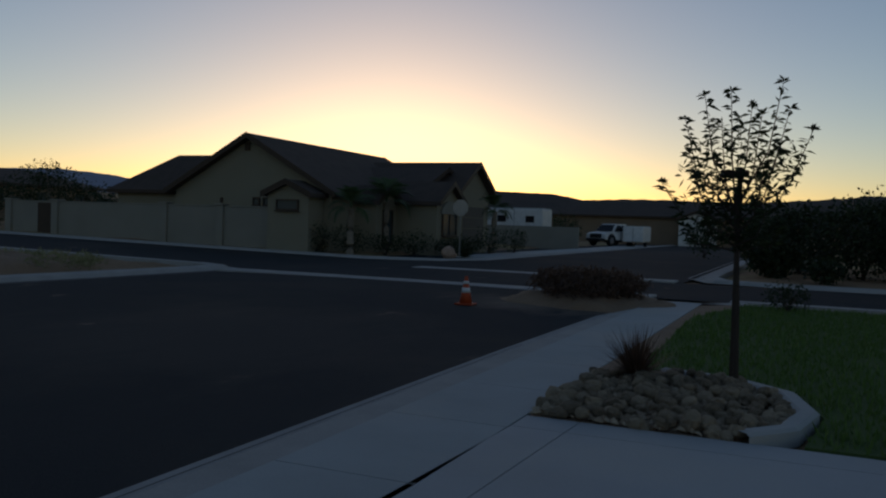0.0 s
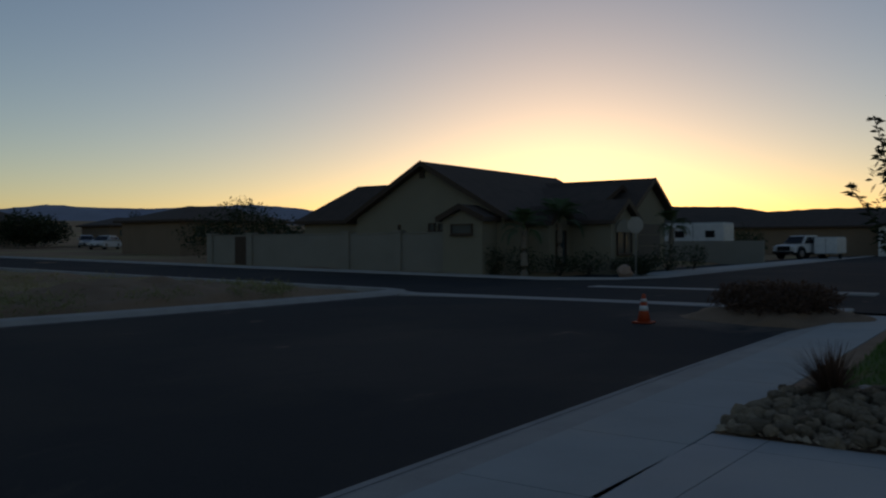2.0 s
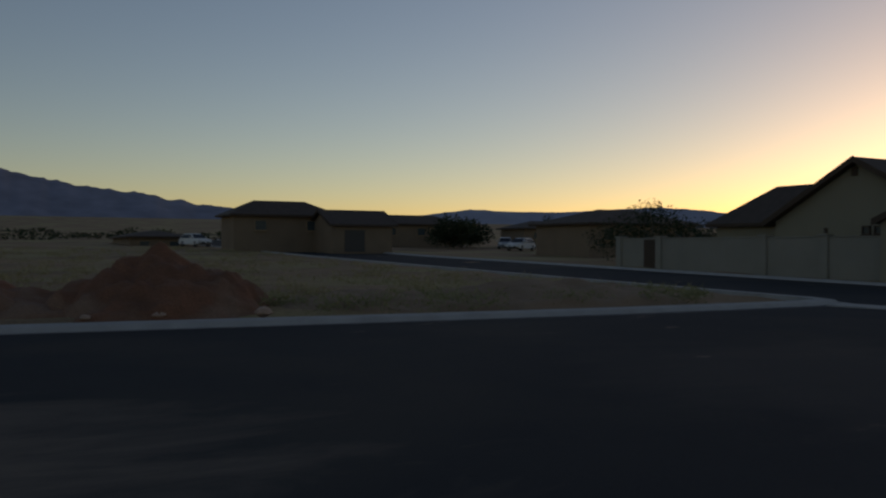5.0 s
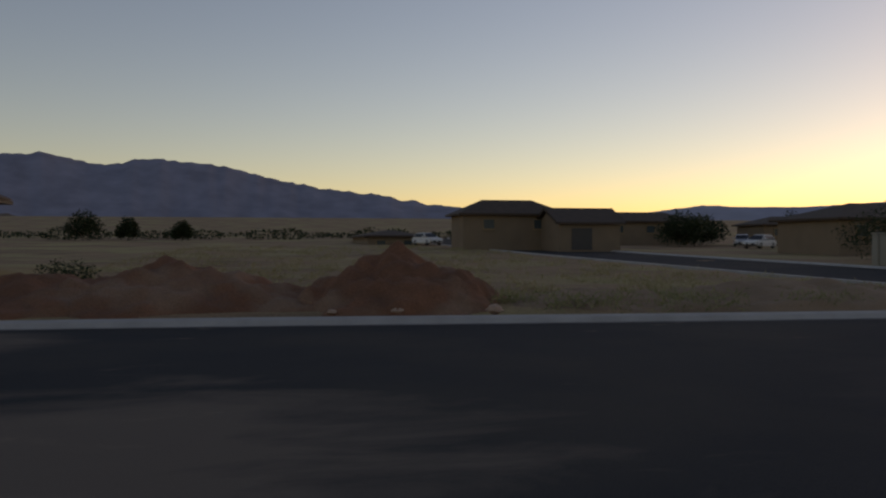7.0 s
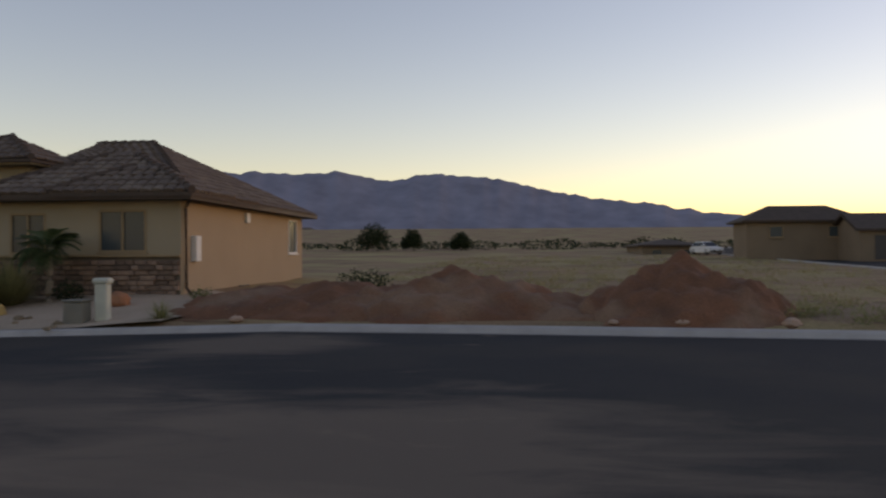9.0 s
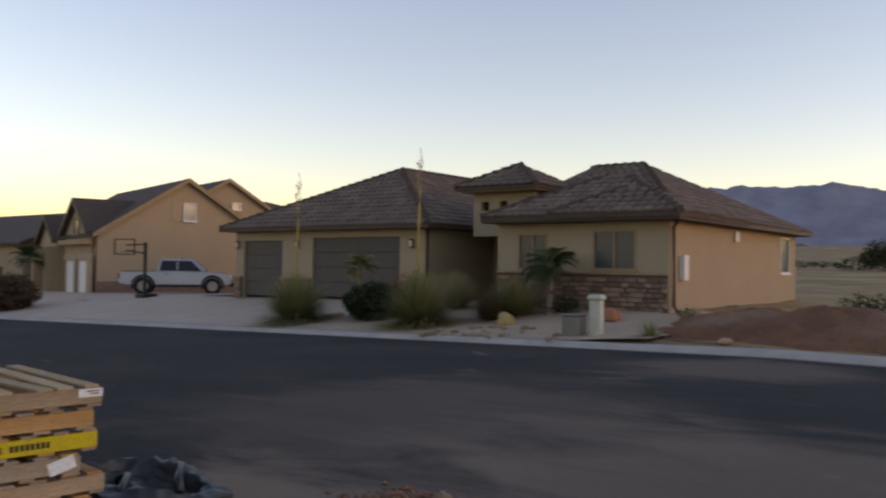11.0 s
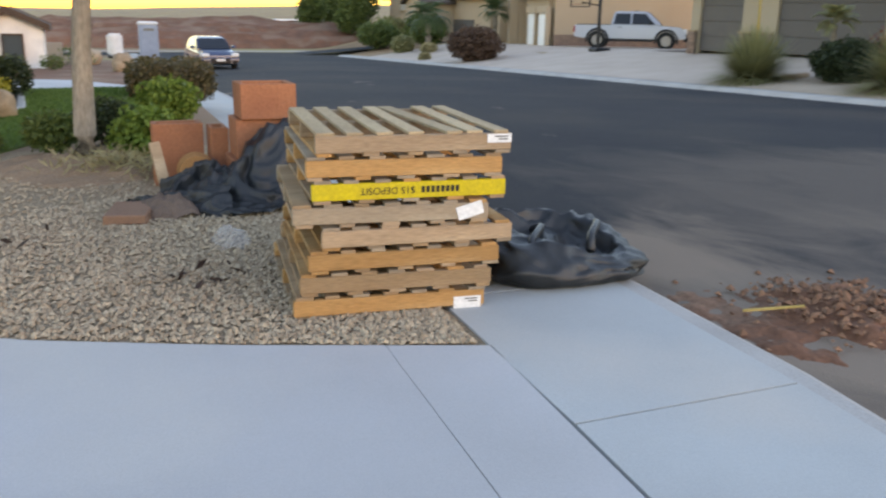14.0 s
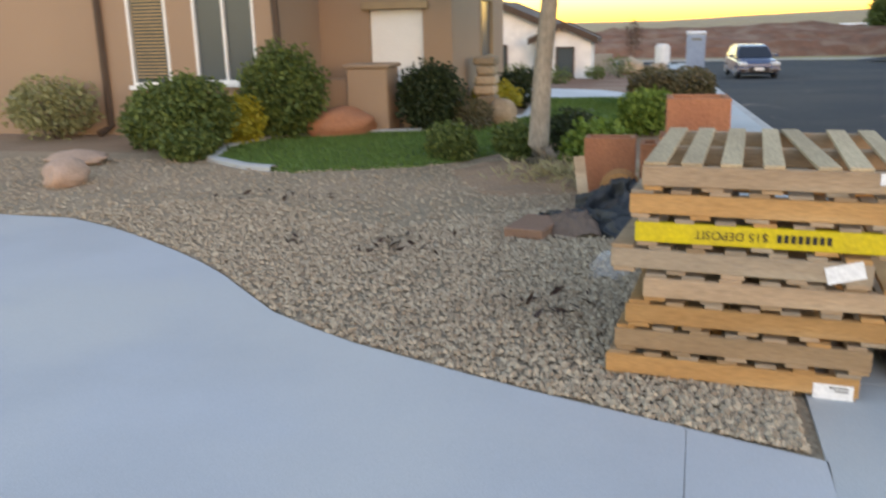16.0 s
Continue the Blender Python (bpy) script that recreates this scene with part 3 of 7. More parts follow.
def gable_block(parent, axis, x0, x1, y0, y1, z0, ze, pitch, wall_mat, roof_mat, over=0.45, barge=None):
    """Walls with gable ends and a saddle roof; axis: the ridge's direction."""
    half = (y1 - y0) / 2 if axis == "x" else (x1 - x0) / 2
    zr = ze + half * pitch
    if axis == "x":
        ym = (y0 + y1) / 2
        for xa, d in ((x0, 0.2), (x1, -0.2)):
            part("gable_wall", prism([(xa, y0, z0), (xa, y1, z0), (xa, y1, ze), (xa, ym, zr), (xa, y0, ze)], d, 0), wall_mat, parent)
        for ya, d in ((y0, 0.2), (y1, -0.2)):
            wall(parent, "x", ya, x0 + 0.2, x1 - 0.2, z0, ze, d, wall_mat)
        sec = [(y0 - over, ze - over * pitch), (ym, zr), (y1 + over, ze - over * pitch)]
        pts = [(x0 - over, a, b + 0.03) for a, b in sec] + [(x0 - over, a, b + 0.22) for a, b in sec[::-1]]
        part("roof", prism(pts, x1 - x0 + 2 * over, 0), roof_mat, parent)
        for xa in (x0 - over - 0.03, x1 + over):
            bm = bmesh.new()
            for (a, b), (c, d) in zip(sec, sec[1:]):
                poly_pts = [(xa, a, b - 0.02), (xa, c, d - 0.02), (xa, c, d + 0.26), (xa, a, b + 0.26)]
                f = poly(bm, poly_pts)
                r = bmesh.ops.extrude_face_region(bm, geom=[f])
                bmesh.ops.translate(bm, vec=(0.03, 0, 0), verts=[v for v in r["geom"] if isinstance(v, bmesh.types.BMVert)])
            bmesh.ops.recalc_face_normals(bm, faces=bm.faces)
            part("bargeboard", bm, barge or FASCIA, parent)
    else:
        xm = (x0 + x1) / 2
        for ya, d in ((y0, 0.2), (y1, -0.2)):
            part("gable_wall", prism([(x0, ya, z0), (x1, ya, z0), (x1, ya, ze), (xm, ya, zr), (x0, ya, ze)], d, 1), wall_mat, parent)
        for xa, d in ((x0, 0.2), (x1, -0.2)):
            wall(parent, "y", xa, y0 + 0.2, y1 - 0.2, z0, ze, d, wall_mat)
        sec = [(x0 - over, ze - over * pitch), (xm, zr), (x1 + over, ze - over * pitch)]
        pts = [(a, y0 - over, b + 0.03) for a, b in sec] + [(a, y0 - over, b + 0.22) for a, b in sec[::-1]]
        part("roof", prism(pts, y1 - y0 + 2 * over, 1), roof_mat, parent)
        for ya in (y0 - over - 0.03, y1 + over):
            bm = bmesh.new()
            for (a, b), (c, d) in zip(sec, sec[1:]):
                f = poly(bm, [(a, ya, b - 0.02), (c, ya, d - 0.02), (c, ya, d + 0.26), (a, ya, b + 0.26)])
                r = bmesh.ops.extrude_face_region(bm, geom=[f])
                bmesh.ops.translate(bm, vec=(0, 0.03, 0), verts=[v for v in r["geom"] if isinstance(v, bmesh.types.BMVert)])
            bmesh.ops.recalc_face_normals(bm, faces=bm.faces)
            part("bargeboard", bm, barge or FASCIA, parent)


def hip_block(parent, x0, x1, y0, y1, z0, ze, pitch, wall_mat, roof_mat, over=0.5):
    wall(parent, "x", y0, x0, x1, z0, ze, 0.2, wall_mat)
    wall(parent, "x", y1, x0, x1, z0, ze, -0.2, wall_mat)
    wall(parent, "y", x0, y0 + 0.2, y1 - 0.2, z0, ze, 0.2, wall_mat)
    wall(parent, "y", x1, y0 + 0.2, y1 - 0.2, z0, ze, -0.2, wall_mat)
    f = hip_faces(x0 - over, x1 + over, y0 - over, y1 + over, ze, pitch)
    part("roof", roof_solid(list(f.values()), 0.18), roof_mat, parent)
    part("fascia", fascia(x0 - over, x1 + over, y0 - over, y1 + over, ze), FASCIA, parent)
    return f


def wall_lamp(parent, x, y, z):
    bm = boxes(((x, y - 0.06, z), (x + 0.16, y + 0.06, z + 0.04)), ((x, y - 0.05, z + 0.28), (x + 0.18, y + 0.05, z + 0.32)), ((x - 0.02, y - 0.05, z), (x, y + 0.05, z + 0.34)), bevel=0.005)
    lamp = part("wall_lamp", bm, BLACK_METAL, parent, "black outdoor lantern, unlit")
    part("lamp_glass", boxes(((x + 0.03, y - 0.04, z + 0.04), (x + 0.14, y + 0.04, z + 0.28))), PANE_LIT, lamp)


def pipe(parent, pts, r, material, name="downspout"):
    bm = bmesh.new()
    rod(bm, pts, [r] * len(pts), 6)
    return part(name, bm, material, parent)


# ---- tile-roofed house across the street ----
hc = thing("house", "single-storey tan stucco house with brown tile roof and three-car garage", "house", (-25, -20, 0.3))
GX, WX = -20.8, -19.7
# garage block
wall(hc, "y", GX, -31.65, -20.65, -0.6, 3.2, -0.25, STUCCO_GREY, [(-31.1, -28.55, -0.7, 2.68), (-26.68, -21.9, -0.7, 2.78)])
garage_door(hc, "y", GX, -31.1, -28.55, 0.28, 2.68, 1, GARAGE)
garage_door(hc, "y", GX, -26.68, -21.9, 0.36, 2.78, 1, GARAGE)
wall(hc, "x", -31.65, -34, GX - 0.25, -0.8, 3.2, 0.25, STUCCO_GREY)
wall(hc, "x", -20.65, -25.4, GX - 0.25, -0.2, 3.2, -0.25, STUCCO_GREY)
wall(hc, "y", -25.2, -20.65, -16.65, -0.2, 3.2, -0.2, STUCCO_GREY)
for y in (-31.5, -27.6, -21.3):
    wall_lamp(hc, GX + 0.03, y + 0.05, 2.35)
for y0, y1 in ((-31.65, -31.15), (-28.5, -26.75), (-21.85, -20.65)):
    part("pier_base", boxes(((GX, y0, -0.5), (GX + 0.06, y1, 1.05)), bevel=0.01), MORTAR, hc)
# bedroom wing
holes = [(-15.85, -14.75, 1.57, 2.76), (-13.15, -11.72, 1.62, 2.84)]
wall(hc, "y", WX, -16.65, -10.7, -0.2, 3.2, -0.25, STUCCO_GREY, holes)
window(hc, "y", WX, *holes[0], 1, 2, TRIM, inset=True)
window(hc, "y", WX, *holes[1], 1, 2, TRIM, inset=True)
wall(hc, "x", -16.65, -25.2, WX - 0.25, -0.2, 3.2, 0.25, STUCCO_GREY)
sh = [(-31.55, -30.35, 1.58, 2.98)]
wall(hc, "x", -10.7, -32.4, WX - 0.25, -0.3, 3.22, -0.25, STUCCO_TAN, sh)
window(hc, "x", -10.7, *sh[0], 1, 1, WHITE_PAINT, inset=True)
wall(hc, "y", -32.4, -31.4, -10.95, -0.4, 3.2, 0.25, STUCCO_TAN)
part("wall_vent", boxes(((-25.4, -10.7, 2.65), (-25.05, -10.6, 3.0)), bevel=0.01), WHITE_PAINT, hc, "white square wall vent")
part("meter_box", boxes(((-20.75, -10.7, 1.35), (-20.4, -10.52, 2.1)), bevel=0.015), WHITE_PAINT, hc, "pale electric meter box")
part("floor_vent", boxes(((-25.4, -10.7, 0.22), (-24.4, -10.63, 0.5)), bevel=0.01), BLACK_METAL, hc)
pipe(hc, [(-19.45, -10.3, 3.15), (-19.85, -10.62, 2.9), (-19.9, -10.62, 0.6), (-19.7, -10.4, 0.42)], 0.05, FASCIA)
pipe(hc, [(-20.5, -20.3, 3.1), (-20.85, -20.58, 2.8), (-20.85, -20.58, 0.4)], 0.04, FASCIA)
part("front_door", boxes(((-25.2, -18.9, 0.4), (-25.12, -17.9, 2.6)), bevel=0.01), FASCIA, hc, "dark wooden front door in a deep porch")
# roofs
fm = hip_faces(-34.1, -23.2, -28.0, -16.0, 3.19, 0.30)
part("roof", roof_solid(list(fm.values()), 0.12), TILE_DARK, hc)
ga, gb, gc, gd = (Vector(v) for v in ((GX + 0.55, -32.15, 3.2), (GX + 0.55, -20.1, 3.2), (-34.2, -20.1, 3.2), (-34.2, -32.15, 3.2)))
gr1, gr2 = Vector((-24.75, -25.25, 5.88)), Vector((-30.9, -25.25, 5.88))
fg = {"e": [ga, gb, gr1], "n": [gb, gc, gr2, gr1], "w": [gc, gd, gr2], "s": [gd, ga, gr1, gr2]}
part("roof", roof_solid([f for f in fg.values()], 0.12), TILE_DARK, hc)
part("fascia", fascia(-34.2, GX + 0.55, -32.15, -20.1, 3.2), FASCIA, hc)
wa, wb, wc, wd = (Vector(v) for v in ((WX + 0.55, -16.9, 3.22), (WX + 0.55, -10.2, 3.22), (-33.0, -10.2, 3.22), (-33.0, -16.9, 3.22)))
wr1, wr2 = Vector((-26.7, -14.7, 5.66)), Vector((-26.7, -16.91, 5.66))
fw = {"e": [wa, wb, wr1, wr2], "n": [wb, wc, wr1], "w": [wc, wd, wr2, wr1], "s": [wd, wa, wr2]}
part("roof", roof_solid([f for f in fw.values()], 0.12), TILE_DARK, hc)
part("fascia", fascia(-33.0, WX + 0.55, -16.9, -10.2, 3.22), FASCIA, hc)
fb = hip_faces(-25.0, WX + 0.6, -16.95, -10.15, 3.26, 0.48)
fb2 = hip_faces(-22.6, WX + 0.64, -14.4, -10.12, 3.3, 0.5)
part("roof", roof_solid(list(fb.values()), 0.12), TILE_DARK, hc)
part("roof", roof_solid(list(fb2.values()), 0.12), TILE_DARK, hc)
# entry tower
for args in (("y", -21.95, -19.3, -16.6, 2.8, 4.45, -0.2), ("x", -19.3, -24.0, -22.15, 2.8, 4.45, 0.2), ("x", -16.6, -24.0, -22.15, 2.8, 4.5, -0.2)):
    wall(hc, *args, STUCCO_GREY, [(-18.95, -18.6, 3.72, 4.07), (-18.15, -17.8, 3.72, 4.07), (-17.35, -17.0, 3.72, 4.07)] if args[0] == "y" else (), name="tower_wall")
part("niche_backing", boxes(((-22.3, -19.1, 3.6), (-22.16, -16.85, 4.2))), BLACK_METAL, hc)
part("tower_eave", boxes(((-24.6, -19.55, 4.38), (-21.35, -16.25, 4.54)), bevel=0.02), STUCCO_GREY, hc)
ft = hip_faces(-24.8, -21.2, -19.66, -16.15, 4.54, 0.52)
part("roof", roof_solid(list(ft.values()), 0.1), TILE_DARK, hc)
tiled(hc, [fg["e"], fg["n"], fg["s"]], 130)
tiled(hc, [fw["e"], fw["n"]], 60)
caps(hc, [(wb, wr1), (wr1, wr2)], TILE_DARK)
tiled(hc, [fb["e"], fb["n"], fb["s"], fb2["e"], fb2["n"], fb2["s"]], 60)
tiled(hc, [ft["e"], ft["n"], ft["s"]], 40)
for f in (fg, fb, fb2, ft):
    caps(hc, [(f["e"][0], f["e"][-1]), (f["e"][1], f["e"][2]), (f["e"][2], f["n"][2])], TILE_DARK)
# stone facing on the wing and the piers, stone by stone
STONES = [mesh_of("stone", boxes(((0, -w / 2, 0), (0.07 + 0.015 * k, w / 2, h)), bevel=0.018)) for k, (w, h) in enumerate(((0.42, 0.12), (0.3, 0.15), (0.24, 0.1), (0.5, 0.14)))]
for me in STONES:
    me.materials.append(STONE_VENEER)


def veneer(parent, x, y0, y1, z0, z1, seed):
    rng = random.Random(seed)
    part("stone_bed", boxes(((x, y0, z0), (x + 0.03, y1, z1))), MORTAR, parent)
    part("stone_cap", boxes(((x, y0 - 0.03, z1), (x + 0.14, y1 + 0.03, z1 + 0.07)), bevel=0.015), TRIM, parent)
    z = z0
    while z < z1 - 0.08:
        y = y0 + rng.uniform(0, 0.1)
        while y < y1 - 0.12:
            k = rng.randrange(4)
            w = (0.42, 0.3, 0.24, 0.5)[k]
            s = min(1.0, (y1 - y) / w)
            ob = new("stone", STONES[k])
            ob.parent = parent
            ob.location = Vector((x + 0.005 + rng.uniform(0, 0.03), y + w * s / 2, z)) - ORIGIN[parent.name]
            ob.scale = (1, s * 0.96, 0.13 / (0.12, 0.15, 0.1, 0.14)[k])
            y += w * s
        z += 0.145


veneer(hc, WX, -16.62, -10.72, 0.1, 1.48, 3)
for y0, y1 in ((-31.65, -31.15), (-28.5, -26.75), (-21.85, -20.65)):
    veneer(hc, GX + 0.06, y0, y1, -0.1, 1.05, int(-y0))

# ---- two-storey tan house beyond the drive ----
he = thing("house", "two-storey tan stucco house with gabled brown roofs and white garage doors", "house", (-22.3, -46.0, 0))
hx0, hy0 = -22.3, -46.0
gable_block(he, "y", hx0 - 10.3, hx0, hy0 - 14.0, hy0, -1.6, 3.26, 0.64, STUCCO_TAN, TILE_DARK, 0.35, barge=TRIM)
gable_block(he, "x", hx0 - 6.0, hx0 + 0.25, hy0 - 6.3, hy0 - 0.6, -1.6, 3.45, 0.64, STUCCO_TAN, TILE_DARK, 0.35, barge=FASCIA)
gable_block(he, "x", hx0 - 6.0, hx0 + 0.5, hy0 - 12.2, hy0 - 7.6, -1.6, 3.0, 0.64, STUCCO_TAN, TILE_DARK, 0.35, barge=FASCIA)
gable_block(he, "y", hx0 - 12.4, hx0 - 6.8, hy0 - 13.8, hy0 - 4.5, -1.6, 5.53, 0.60, STUCCO_TAN, TILE_DARK, 0.35, barge=TRIM)
hip_block(he, hx0 - 20.0, hx0 - 10.6, hy0 - 16.0, hy0 - 6.0, -1.6, 4.9, 0.32, STUCCO_TAN, TILE_DARK)
window(he, "x", hy0, hx0 - 5.72, hx0 - 4.92, 4.2, 5.3, 1, 1, WHITE_PAINT, PANE_LIT)
part("insect_screen", boxes(((hx0 - 4.92, hy0, 4.2), (hx0 - 4.2, hy0 + 0.04, 5.3)), bevel=0.01), STUCCO_TAN, he)
window(he, "x", hy0 - 4.5, hx0 - 10.55, hx0 - 9.9, 5.35, 5.85, 1, 1, WHITE_PAINT, PANE_LIT)
part("chimney_pipe", boxes(((hx0 - 6.3, hy0 - 3.2, 6.0), (hx0 - 6.15, hy0 - 3.05, 7.1)), bevel=0.02), FASCIA, he)
for y0, y1 in ((-2.7, -0.35), (-5.6, -3.2)):
    garage_door(he, "y", hx0 + 0.42, hy0 + y0, hy0 + y1, -0.75, 1.75, 1, WHITE_PAINT)
    part("door_surround", boxes(((hx0 + 0.25, hy0 + y1, -1.0), (hx0 + 0.5, hy0 + y1 + 0.28, 2.1)), ((hx0 + 0.25, hy0 + y0, 1.75), (hx0 + 0.5, hy0 + y1, 2.1)), bevel=0.015), STUCCO_TAN, he)
part("pop_out", boxes(((hx0 + 0.25, hy0 - 6.2, 2.65), (hx0 + 0.75, hy0 - 0.2, 2.95)), bevel=0.02), TRIM, he)
window(he, "y", hx0 + 0.25, hy0 - 4.1, hy0 - 2.9, 3.3, 4.2, 1, 1, TRIM)
for y0, y1 in ((-8.4, -7.8), (-12.0, -11.4)):
    part("porch_pier", boxes(((hx0 + 0.5, hy0 + y0, -1.2), (hx0 + 1.1, hy0 + y1, 2.6)), bevel=0.02), STUCCO_TAN, he)
part("stone_base", boxes(((hx0 - 10.3, hy0, -1.2), (hx0 + 0.05, hy0 + 0.09, 0.55)), bevel=0.02), STONE_VENEER, he, "brown stone-faced base course")
he.rotation_euler = (0, 0, radians(-15))
hf = thing("house", "long tan stucco house with low gabled tile roof", "house", (-33, -72, -1))
gable_block(hf, "y", -38, -25, -80, -60.5, -2, 2.9, 0.38, STUCCO_TAN, TILE_DARK, 0.5)
gable_block(hf, "x", -36, -23, -78, -70.5, -2, 2.9, 0.45, STUCCO_TAN, TILE_DARK, 0.5)
gable_block(hf, "x", -36, -22.4, -72.0, -67.5, -2, 2.5, 0.45, STUCCO_TAN, TILE_DARK, 0.4)
window(hf, "y", -23.0, -75.2, -73.4, 1.8, 3.3, 1, 1, TRIM, PANE_LIT)
garage_door(hf, "y", -24.85, -68.5, -63.5, -1.4, 1.2, 1, GARAGE)

# ---- corner house behind the side street ----
ha = thing("house", "single-storey pale stucco corner house with gabled dark tile roof", "house", (-20, 38, 0))
gable_block(ha, "y", -25.7, -16.6, 33.2, 46.5, -0.2, 2.80, 0.56, STUCCO_PALE, TILE_DARK, 0.45)
gable_block(ha, "x", -30.0, -15.0, 38.0, 46.0, -0.2, 2.7, 0.42, STUCCO_PALE, TILE_DARK, 0.5)
gable_block(ha, "x", -24.0, -13.7, 41.3, 46.1, -0.2, 3.35, 0.60, STUCCO_PALE, TILE_DARK, 0.4)
gable_block(ha, "x", -20.0, -13.2, 37.6, 40.6, -0.2, 2.55, 0.60, STUCCO_PALE, TILE_DARK, 0.3)
gable_block(ha, "x", -18.5, -15.4, 35.4, 37.6, -0.2, 2.45, 0.60, STUCCO_PALE, TILE_DARK, 0.25)
gable_block(ha, "y", -19.2, -17.0, 31.9, 34.0, -0.2, 2.6, 0.45, STUCCO_PALE, TILE_DARK, 0.25)
hip_block(ha, -32.5, -23.0, 36.2, 40.8, -0.2, 2.85, 0.78, STUCCO_PALE, TILE_DARK, 0.45)
for x0 in (-20.95, -20.35, -19.75):
    window(ha, "x", 33.2, x0, x0 + 0.4, 2.1, 2.5, -1, 1, FASCIA)
part("attic_vent", boxes(((-21.5, 33.1, 4.75), (-21.2, 33.2, 5.15)), bevel=0.02), FASCIA, ha)
part("wall_plate", boxes(((-22.9, 33.12, 2.2), (-22.75, 33.2, 2.45)), bevel=0.01), FASCIA, ha)
window(ha, "x", 31.9, -18.7, -17.5, 1.9, 2.4, -1, 1, FASCIA)
window(ha, "y", -13.2, 38.2, 40.0, 0.9, 2.2, 1, 2, FASCIA)
part("arch_trim", prism([(-13.18, 39.1 + 1.1 * math.cos(a), 2.0 + 0.65 * math.sin(a)) for a in [math.pi * k / 14 for k in range(15)]], 0.1, 0), BLOCK, ha, "arched window head")
window(ha, "y", -15.4, 36.0, 37.0, 0.4, 2.1, 1, 1, FASCIA)
part("front_door", boxes(((-16.9, 37.7, 0.2), (-16.8, 38.6, 2.3)), bevel=0.01), WHITE_PAINT, ha)
garage_door(ha, "y", -13.6, 42.2, 45.4, 0.1, 2.5, 1, GARAGE)
# its yard wall
yw = thing("yard_wall", "pale block yard wall with pilasters", "wall", (-28, 33, 0), kind="structure")
part("wall_panel", boxes(((-37.2, 32.95, -0.4), (-19.2, 33.15, 2.0))), BLOCK, yw)
part("coping", boxes(((-37.25, 32.91, 2.0), (-19.2, 33.19, 2.06)), bevel=0.01), BLOCK, yw)
for x in (-37.2, -33.7, -26.2, -22.7, -19.2):
    part("pilaster", boxes(((x - 0.22, 32.82, -0.4), (x + 0.22, 33.28, 2.08)), ((x - 0.28, 32.76, 2.08), (x + 0.28, 33.34, 2.16)), bevel=0.01), BLOCK, yw)
part("gate", boxes(((-34.95, 32.86, 0.0), (-33.95, 32.94, 1.95)), bevel=0.01), FASCIA, yw, "dark metal gate")

# ---- neighbour's house on the near side ----
hd = thing("house", "tan stucco house with white-framed windows behind clipped shrubs", "house", (9, -15, 0))
DY = -13.3
dh = [(8.85, 9.5, 0.75, 3.2), (7.45, 8.42, 0.78, 3.2)]
wall(hd, "x", DY, 7.14, 14.5, -0.3, 6.2, -0.25, STUCCO_WARM, dh)
window(hd, "x", DY, *dh[0], 1, 1, WHITE_PAINT, w=0.04, inset=True)
window(hd, "x", DY, *dh[1], 1, 2, WHITE_PAINT, w=0.035, inset=True)
bl = part("blinds", boxes(((8.9, DY - 0.03, 3.06), (9.45, DY + 0.01, 3.12)), bevel=0.005), TRIM, hd, "pale horizontal slatted blinds")
for k in range(44):
    part("slat", boxes(((8.92, DY - 0.02, 0.86 + 0.05 * k), (9.43, DY + 0.005, 0.88 + 0.05 * k))), TRIM, bl)
wall(hd, "y", 7.14, -15.0, DY - 0.25, -0.3, 6.2, 0.25, STUCCO_WARM)
wall(hd, "x", -15.0, 4.95, 7.14, -0.3, 6.2, -0.25, STUCCO_WARM, [(5.42, 6.3, 0.2, 1.78)])
sh_ = part("roller_shutter", boxes(((5.42, -15.14, 0.2), (6.3, -15.1, 1.78))), WHITE_PAINT, hd, "white closed roller shutter")
for k in range(20):
    part("slat", boxes(((5.42, -15.1, 0.2 + 0.079 * k), (6.3, -15.085, 0.277 + 0.079 * k))), WHITE_PAINT, sh_)
part("shutter_trim", boxes(((5.32, -15.0, 1.78), (6.4, -14.93, 1.9)), bevel=0.01), TRIM, hd)
wall(hd, "y", 4.95, -19.6, -15.25, -0.5, 6.2, 0.25, STUCCO_WARM, [(-18.4, -17.2, 0.9, 2.0)])
window(hd, "y", 4.95, -18.4, -17.2, 0.9, 2.0, -1, 1, TRIM, inset=True)
wall(hd, "x", -19.6, 4.95, 14.5, -0.5, 6.2, 0.25, STUCCO_WARM)
wall(hd, "y", 14.5, -19.6, DY, -0.3, 6.2, 0.25, STUCCO_WARM)
part("roof", roof_solid(list(hip_faces(4.4, 15.3, -20.2, -12.6, 6.2, 0.4).values()), 0.2), TILE_DARK, hd)
pipe(hd, [(9.95, DY + 0.06, 6.1), (9.95, DY + 0.06, 0.15), (10.0, DY + 0.3, 0.05)], 0.055, FASCIA)
pipe(hd, [(7.22, DY + 0.06, 6.1), (7.05, DY + 0.06, 0.15)], 0.05, FASCIA)
part("tap_box", boxes(((11.55, DY, 0.45), (11.75, DY + 0.08, 0.62)), bevel=0.01), CONCRETE, hd)
cw = thing("courtyard_wall", "low tan stucco courtyard wall with a square pier", "wall", (6.0, -14.0, 0), kind="structure")
part("pier", boxes(((5.62, -14.25, -0.2), (6.25, -13.68, 0.94)), ((5.58, -14.29, 0.94), (6.29, -13.64, 1.0)), bevel=0.02), STUCCO_WARM, cw)
part("wall_panel", boxes(((6.25, -14.08, -0.2), (7.14, -13.85, 0.78))), STUCCO_WARM, cw)
part("wall_panel", boxes(((5.3, -14.9, -0.2), (5.55, -14.2, 0.6))), STUCCO_WARM, cw)
